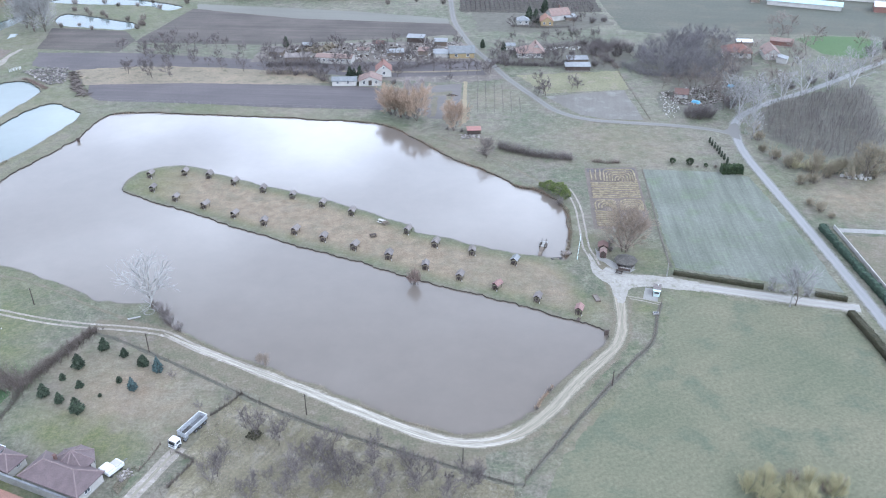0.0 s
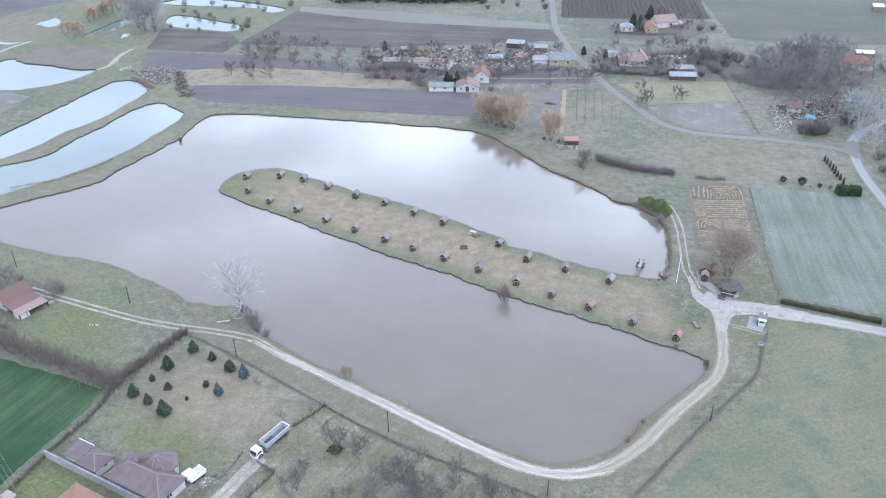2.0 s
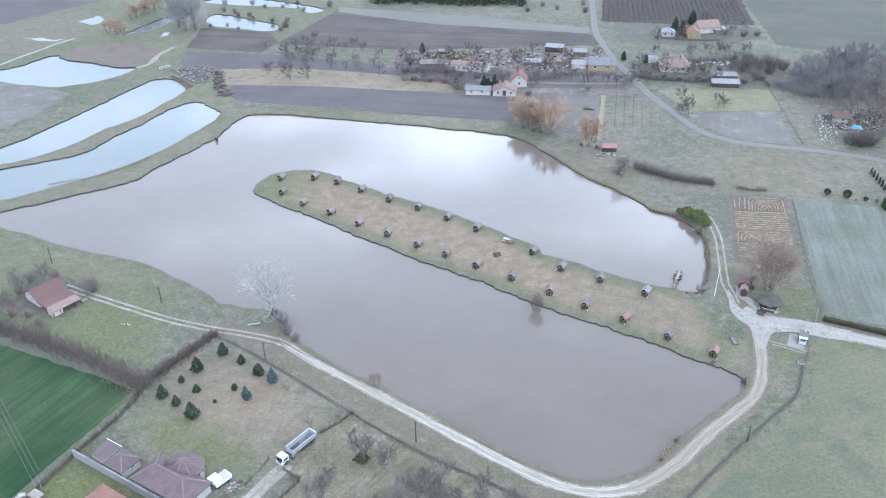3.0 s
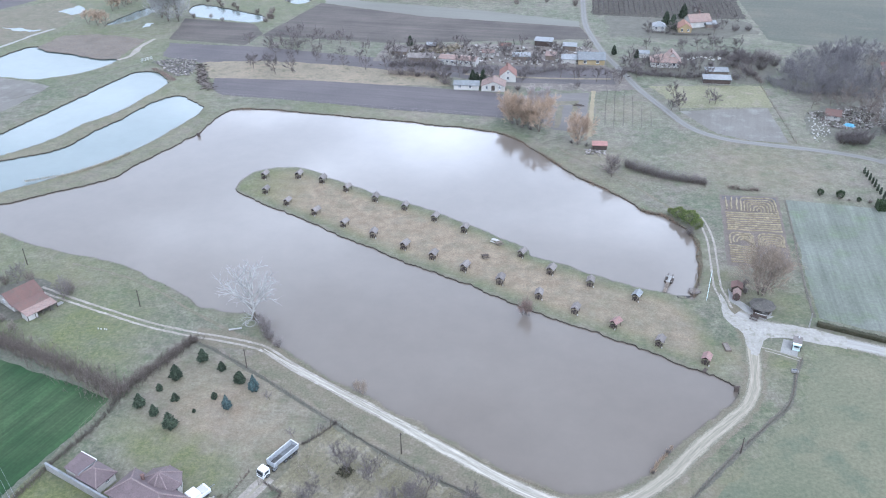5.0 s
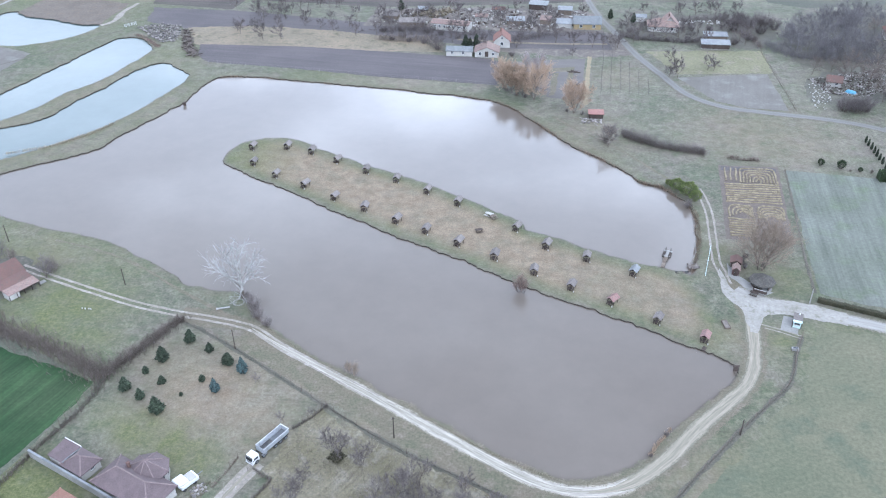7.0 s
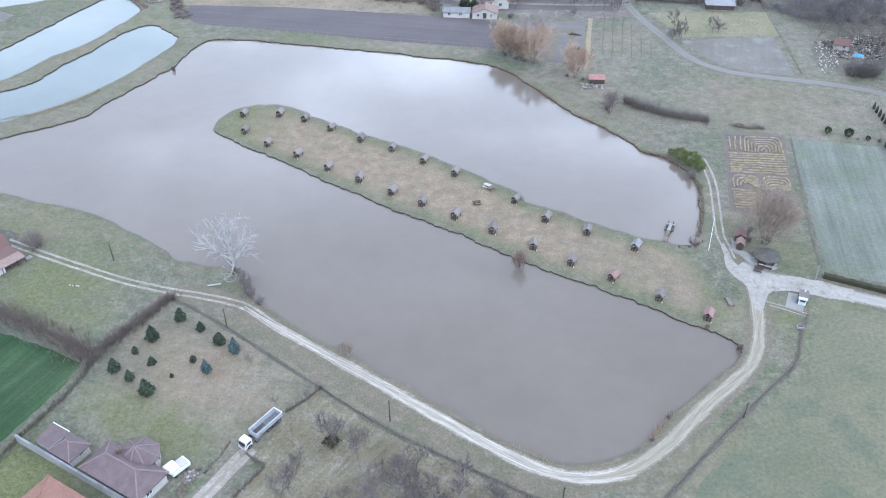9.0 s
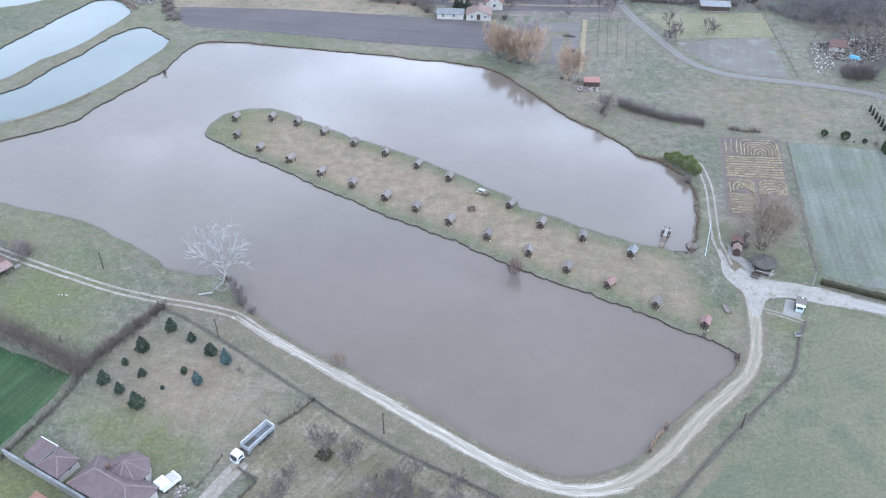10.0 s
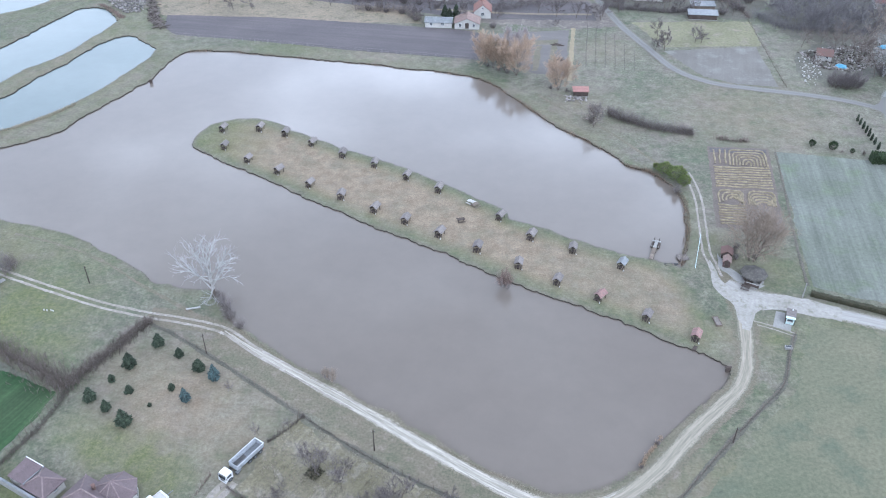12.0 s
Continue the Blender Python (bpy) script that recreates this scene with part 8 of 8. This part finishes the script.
patch("garden_dark_end", [plot(0.02, 0.93), plot(0.98, 0.93), plot(0.99, 0.995), plot(0.01, 0.995)], M_PLUM, "dark dug soil at the end of the plot", 0.035, rough=0.3)
tagged(link_mesh("mulched_rows", gv, gf, M_RIDGE), "tan straw mulch laid in rings and rows", "garden bed", kind="stuff")
patch("willow_plot", [(-20, 309), (8.8, 316), (7, 277), (-4, 279), (-8.0, 285)], M_DARKPLOT, "dark grey tilled plot behind the willows", 0.03, rough=0.5)
for edge in ([(-4.6, 305.4), (4.8, 307.0), (4.4, 302.4), (-4.4, 301.2)], [(-2.4, 300.4), (-0.4, 300.4), (-1.8, 281.0), (-3.8, 280.4)], [(3.0, 301.2), (4.6, 301.2), (3.2, 288.2), (1.6, 288.0)]):
    patch("plot_margin", edge, M_VERGE, "dull dry grass margin between tilled beds", 0.04, rough=0.6, soft=1.0)
ribbon("bare_strip", [(10.2, 318), (9.4, 300), (8.4, 274)], 1.7, M_RIDGE, "bare tan strip between plots", 0.05, rough=0.3, category="path")
ribbon("wheel_rut", [(-2, 264), (6, 255), (18, 243), (27, 231), (31, 226)], 1.2, M_VERGE, "faint worn path along the north shore", 0.045, rough=0.4, category="track", fade=0.5)

# ---- heaps, rubble and yard clutter ----
def heap(name, area, n, low, high, material, label, logs=0.0, seed=3, lift=0.5):
    r = random.Random(seed)
    v, f = [], []
    line = [Vector(p) for p in area]
    lo = (min(p.x for p in line), min(p.y for p in line))
    hi = (max(p.x for p in line), max(p.y for p in line))
    tries = 0
    made = 0
    while made < n and tries < n * 30:
        tries += 1
        x, y = r.uniform(lo[0], hi[0]), r.uniform(lo[1], hi[1])
        inside = False
        for a, b in zip(line, line[1:] + line[:1]):
            if (a.y > y) != (b.y > y) and x < (b.x - a.x) * (y - a.y) / (b.y - a.y) + a.x:
                inside = not inside
        if not inside:
            continue
        made += 1
        s = r.uniform(low, high)
        z = r.random() * lift * max(0.0, 0.4 + noise.noise(Vector((x / 4, y / 4, seed))))
        if r.random() < logs:
            a = r.uniform(0, 6.28)
            tube(v, f, Vector((x, y, z + 0.1)), Vector((x + 2.2 * s * math.cos(a), y + 2.2 * s * math.sin(a), z + 0.15)), 0.14, 0.1, 6)
        else:
            k = len(v)
            q = Matrix.Rotation(r.uniform(0, 6.28), 3, "Z") @ Matrix.Rotation(r.uniform(-0.4, 0.4), 3, "X")
            sx_, sy_, sz_ = s * r.uniform(0.5, 1.2), s * r.uniform(0.5, 1.2), s * r.uniform(0.25, 0.7)
            for cx, cy, cz in ((-1, -1, -1), (1, -1, -1), (1, 1, -1), (-1, 1, -1), (-1, -1, 1), (1, -1, 1), (1, 1, 1), (-1, 1, 1)):
                v.append(Vector((x, y, z + sz_ * 0.45)) + q @ Vector((cx * sx_ / 2 * r.uniform(0.8, 1), cy * sy_ / 2 * r.uniform(0.8, 1), cz * sz_ / 2)))
            f += [tuple(k + i for i in q4) for q4 in ((0, 3, 2, 1), (4, 5, 6, 7), (0, 1, 5, 4), (1, 2, 6, 5), (2, 3, 7, 6), (3, 0, 4, 7))]
    return tagged(link_mesh(name, v, f, material), label, "heap", kind="stuff")


RUBBLE = [(-170, 331), (-162, 336), (-153, 334.6), (-150, 326), (-147.6, 317), (-152, 314.5), (-157, 318)]
heap("debris_heap", RUBBLE, 620, 0.2, 0.8, M_RUBBLE, "low heap of grey rubble between ponds", 0.2, 3, 0.9)
heap("debris_heap_dark", RUBBLE, 160, 0.2, 0.8, M_CHASSIS, "dark debris in the heap between ponds", 0.4, 4, 0.8)
heap("branch_pile", [(-149.4, 329), (-147.4, 329), (-139.4, 311.5), (-133.2, 302.6), (-135.2, 301.4), (-142.2, 311)], 210, 0.5, 1.3, M_LOG, "long pile of cut grey branches beside the field", 1.0, 33, 1.6)
heap("branch_pile_dark", [(-149.4, 329), (-147.4, 329), (-139.4, 311.5), (-133.2, 302.6), (-135.2, 301.4), (-142.2, 311)], 120, 0.5, 1.2, M_WOOD_DARK, "dark branches in the pile beside the field", 1.0, 34, 1.4)
heap("white_rubble", [(80.6, 279), (83.6, 278.6), (87.5, 288), (89.5, 298), (83.2, 301), (81.4, 290)], 95, 0.12, 0.55, M_PLASTER, "white rubble strewn by the cottage", 0.05, 5)
YARD = [(84, 304), (100, 312), (113, 318), (118, 305), (108, 296), (97, 290), (88, 292)]
heap("yard_clutter", YARD, 700, 0.15, 0.7, M_RUBBLE, "mixed scrap round the cottage", 0.25, 6)
heap("yard_clutter_dark", YARD, 420, 0.15, 0.7, M_WOOD_DARK, "dark scrap wood round the cottage", 0.3, 7)
FARM = [(-76, 346), (-74, 362), (-40, 368), (6, 370), (14, 360), (2, 346), (-30, 345), (-50, 349)]
heap("yard_clutter_pale", YARD, 45, 0.15, 0.6, M_PLASTER, "pale scrap strewn round the cottage", 0.1, 21)
heap("farmyard_clutter", FARM, 260, 0.4, 1.5, M_RUBBLE, "mixed farmyard clutter", 0.2, 8)
heap("farmyard_clutter_pale", FARM, 120, 0.3, 1.3, M_PLASTER, "pale boards and sacks in the farmyards", 0.15, 9)
heap("farmyard_clutter_dark", FARM, 80, 0.4, 1.4, M_WOOD_DARK, "dark farmyard junk and woodpiles", 0.3, 10)
heap("farmyard_sand", [(-62, 357), (-56, 366), (-45, 365), (-50, 356)], 60, 0.8, 2.4, M_STRAW, "sandy heaps in the farmyard", 0.0, 11, 0.8)
heap("shelter_clutter", [(6.5, 259.5), (7.0, 262.8), (14, 262.8), (13, 260)], 40, 0.3, 0.9, M_RUBBLE, "odds and ends stored in front of the red shelter", 0.2, 12)
heap("house_rubble", [(-57.2, 104.6), (-56.6, 109.0), (-54.6, 109.8), (-55.6, 103.0)], 420, 0.1, 0.34, M_VERGE, "broken pale stones beside the drive", 0.0, 13, 0.3)
heap("village_clutter", [(44, 358), (46, 362), (62, 364), (62, 360)], 30, 0.4, 1.2, M_PLASTER, "pale stacked boards behind the house", 0.1, 14)
heap("roadside_blocks", [(122, 229), (123, 232), (131, 230), (130, 227)], 30, 0.4, 1.2, M_PLASTER, "pale stones under the scrub willow", 0.0, 15)
bench = thing("log_bench", -69.5, 155.8, 0, 20, "pale fallen log used as a bench on the shore", "bench")
part("log", cylinder(bmesh.new(), (-1.4, 0, 0.2), (1.4, 0, 0.22), 0.2, 0.17, 9), M_TWIG_PALE, bench)
for s in (-0.9, 0.9):
    part("rest", boxes((s, 0, -0.05, 0.25, 0.4, 0.12)), M_LOG, bench)
ring = thing("stone_ring", -66.9, 158.4, 0, 0, "ring of pale stones round a fire place", "fireplace")
for i in range(16):
    a = 6.283 * i / 16
    part("stone", boxes((1.15 * math.cos(a), 1.15 * math.sin(a), -0.03, 0.28, 0.28, 0.16), bevel=0.04), M_CONCRETE, ring)
outlet = thing("outlet_box", 31.3, 155.2, 0, 60, "dark timber outlet box at the water's edge", "outlet")
part("box", boxes((0, 0, -0.6, 1.3, 0.8, 0.65), bevel=0.03), M_WOOD_DARK, outlet)
for px, py in ((-120.6, 259.0), (36.6, 149.6)):
    w = thing("sluice", px, py, 0, 15, "small dark wooden sluice at the bank", "sluice")
    part("frame", boxes((0, 0, -0.9, 0.9, 0.25, 1.7), (0, 0, 0.8, 1.3, 0.35, 0.12)), M_WOOD_DARK, w)

pail = thing("pail", 0, 0, 0, 0, "white plastic pail standing on the meadow", "pail", "pails on the meadow")
part("body", cylinder(bmesh.new(), (0, 0, 0), (0, 0, 0.28), 0.11, 0.14, 12), M_PLASTER, pail)
part("rim", cylinder(bmesh.new(), (0, 0, 0.28), (0, 0, 0.3), 0.15, 0.15, 12), M_PLASTER, pail)
PAILS = [(-99.8, 152.0), (-99.1, 151.9), (-98.3, 152.0), (-97.8, 151.9)]
for px, py in PAILS[1:]:
    copy_thing(pail, pose(px, py, 0))
pail.matrix_basis = pose(*PAILS[0], 0)

# a low-voltage line over the wheat, with the shed and junk beneath its pole
line_pole = thing("line_pole", -86.3, 99.6, 0, 40, "slim grey pole carrying three wires over the wheat", "pole")
part("shaft", cylinder(bmesh.new(), (0, 0, -0.3), (0, 0, 5.3), 0.12, 0.08, 8), M_LOG, line_pole)
part("crossarm", boxes((0, 0, 4.9, 0.08, 2.0, 0.08)), M_STEEL, line_pole)
power_line = thing("power_line", 0, 0, 0, 0, "three thin pale wires strung over the wheat field", "wires")
for k in (-0.8, 0.0, 0.8):
    v, f = [], []
    a, c = Vector((-86.3 + k * 0.66, 99.6 + k * 0.75, 5.0)), Vector((-151.0 + k * 0.66, 158.0 + k * 0.75, 5.2))
    for i in range(16):
        p, q = (a.lerp(c, s / 16) - Vector((0, 0, 1.6 * (s / 16) * (1 - s / 16))) for s in (i, i + 1))
        tube(v, f, p, q, 0.022, 0.022, 4)
    link_mesh("wire", v, f, M_STEEL, power_line)
pen = thing("low_shed", -88.5, 100.2, 0, -22, "low shed with flat pale yellowish roof by the fence", "shed")
part("wall", boxes((0, 0, 0, 2.2, 1.3, 1.45)), M_WOOD, pen)
part("roof", boxes((0, 0, 1.46, 2.6, 1.7, 0.09), bevel=0.02), M_TRACK, pen, "flat pale roof")
heap("fence_junk", [(-92.8, 99.2), (-92.4, 101.0), (-90.2, 101.2), (-90.4, 99.4)], 30, 0.2, 0.7, M_PLASTER, "pale junk heaped beside the low shed", 0.1, 31)
heap("brush_heap", [(4.0, 301.6), (5.6, 301.4), (5.4, 303.0), (4.2, 302.8)], 26, 0.3, 0.9, M_WOOD_DARK, "dark brown brush heap on the tilled bed", 0.8, 21, 0.3)
heap("brush_heap", [(4.6, 289.4), (6.0, 289.2), (6.0, 290.6), (4.8, 290.6)], 22, 0.3, 0.8, M_WOOD_DARK, "dark brown brush heap on the tilled bed", 0.8, 22, 0.3)
heap("stone_heap", [(-57.6, 107.6), (-55.6, 109.2), (-54.4, 107.6), (-56.2, 105.9)], 60, 0.2, 0.55, M_RUBBLE, "pale stones heaped beside the covered trailer", 0.0, 41, 0.15)
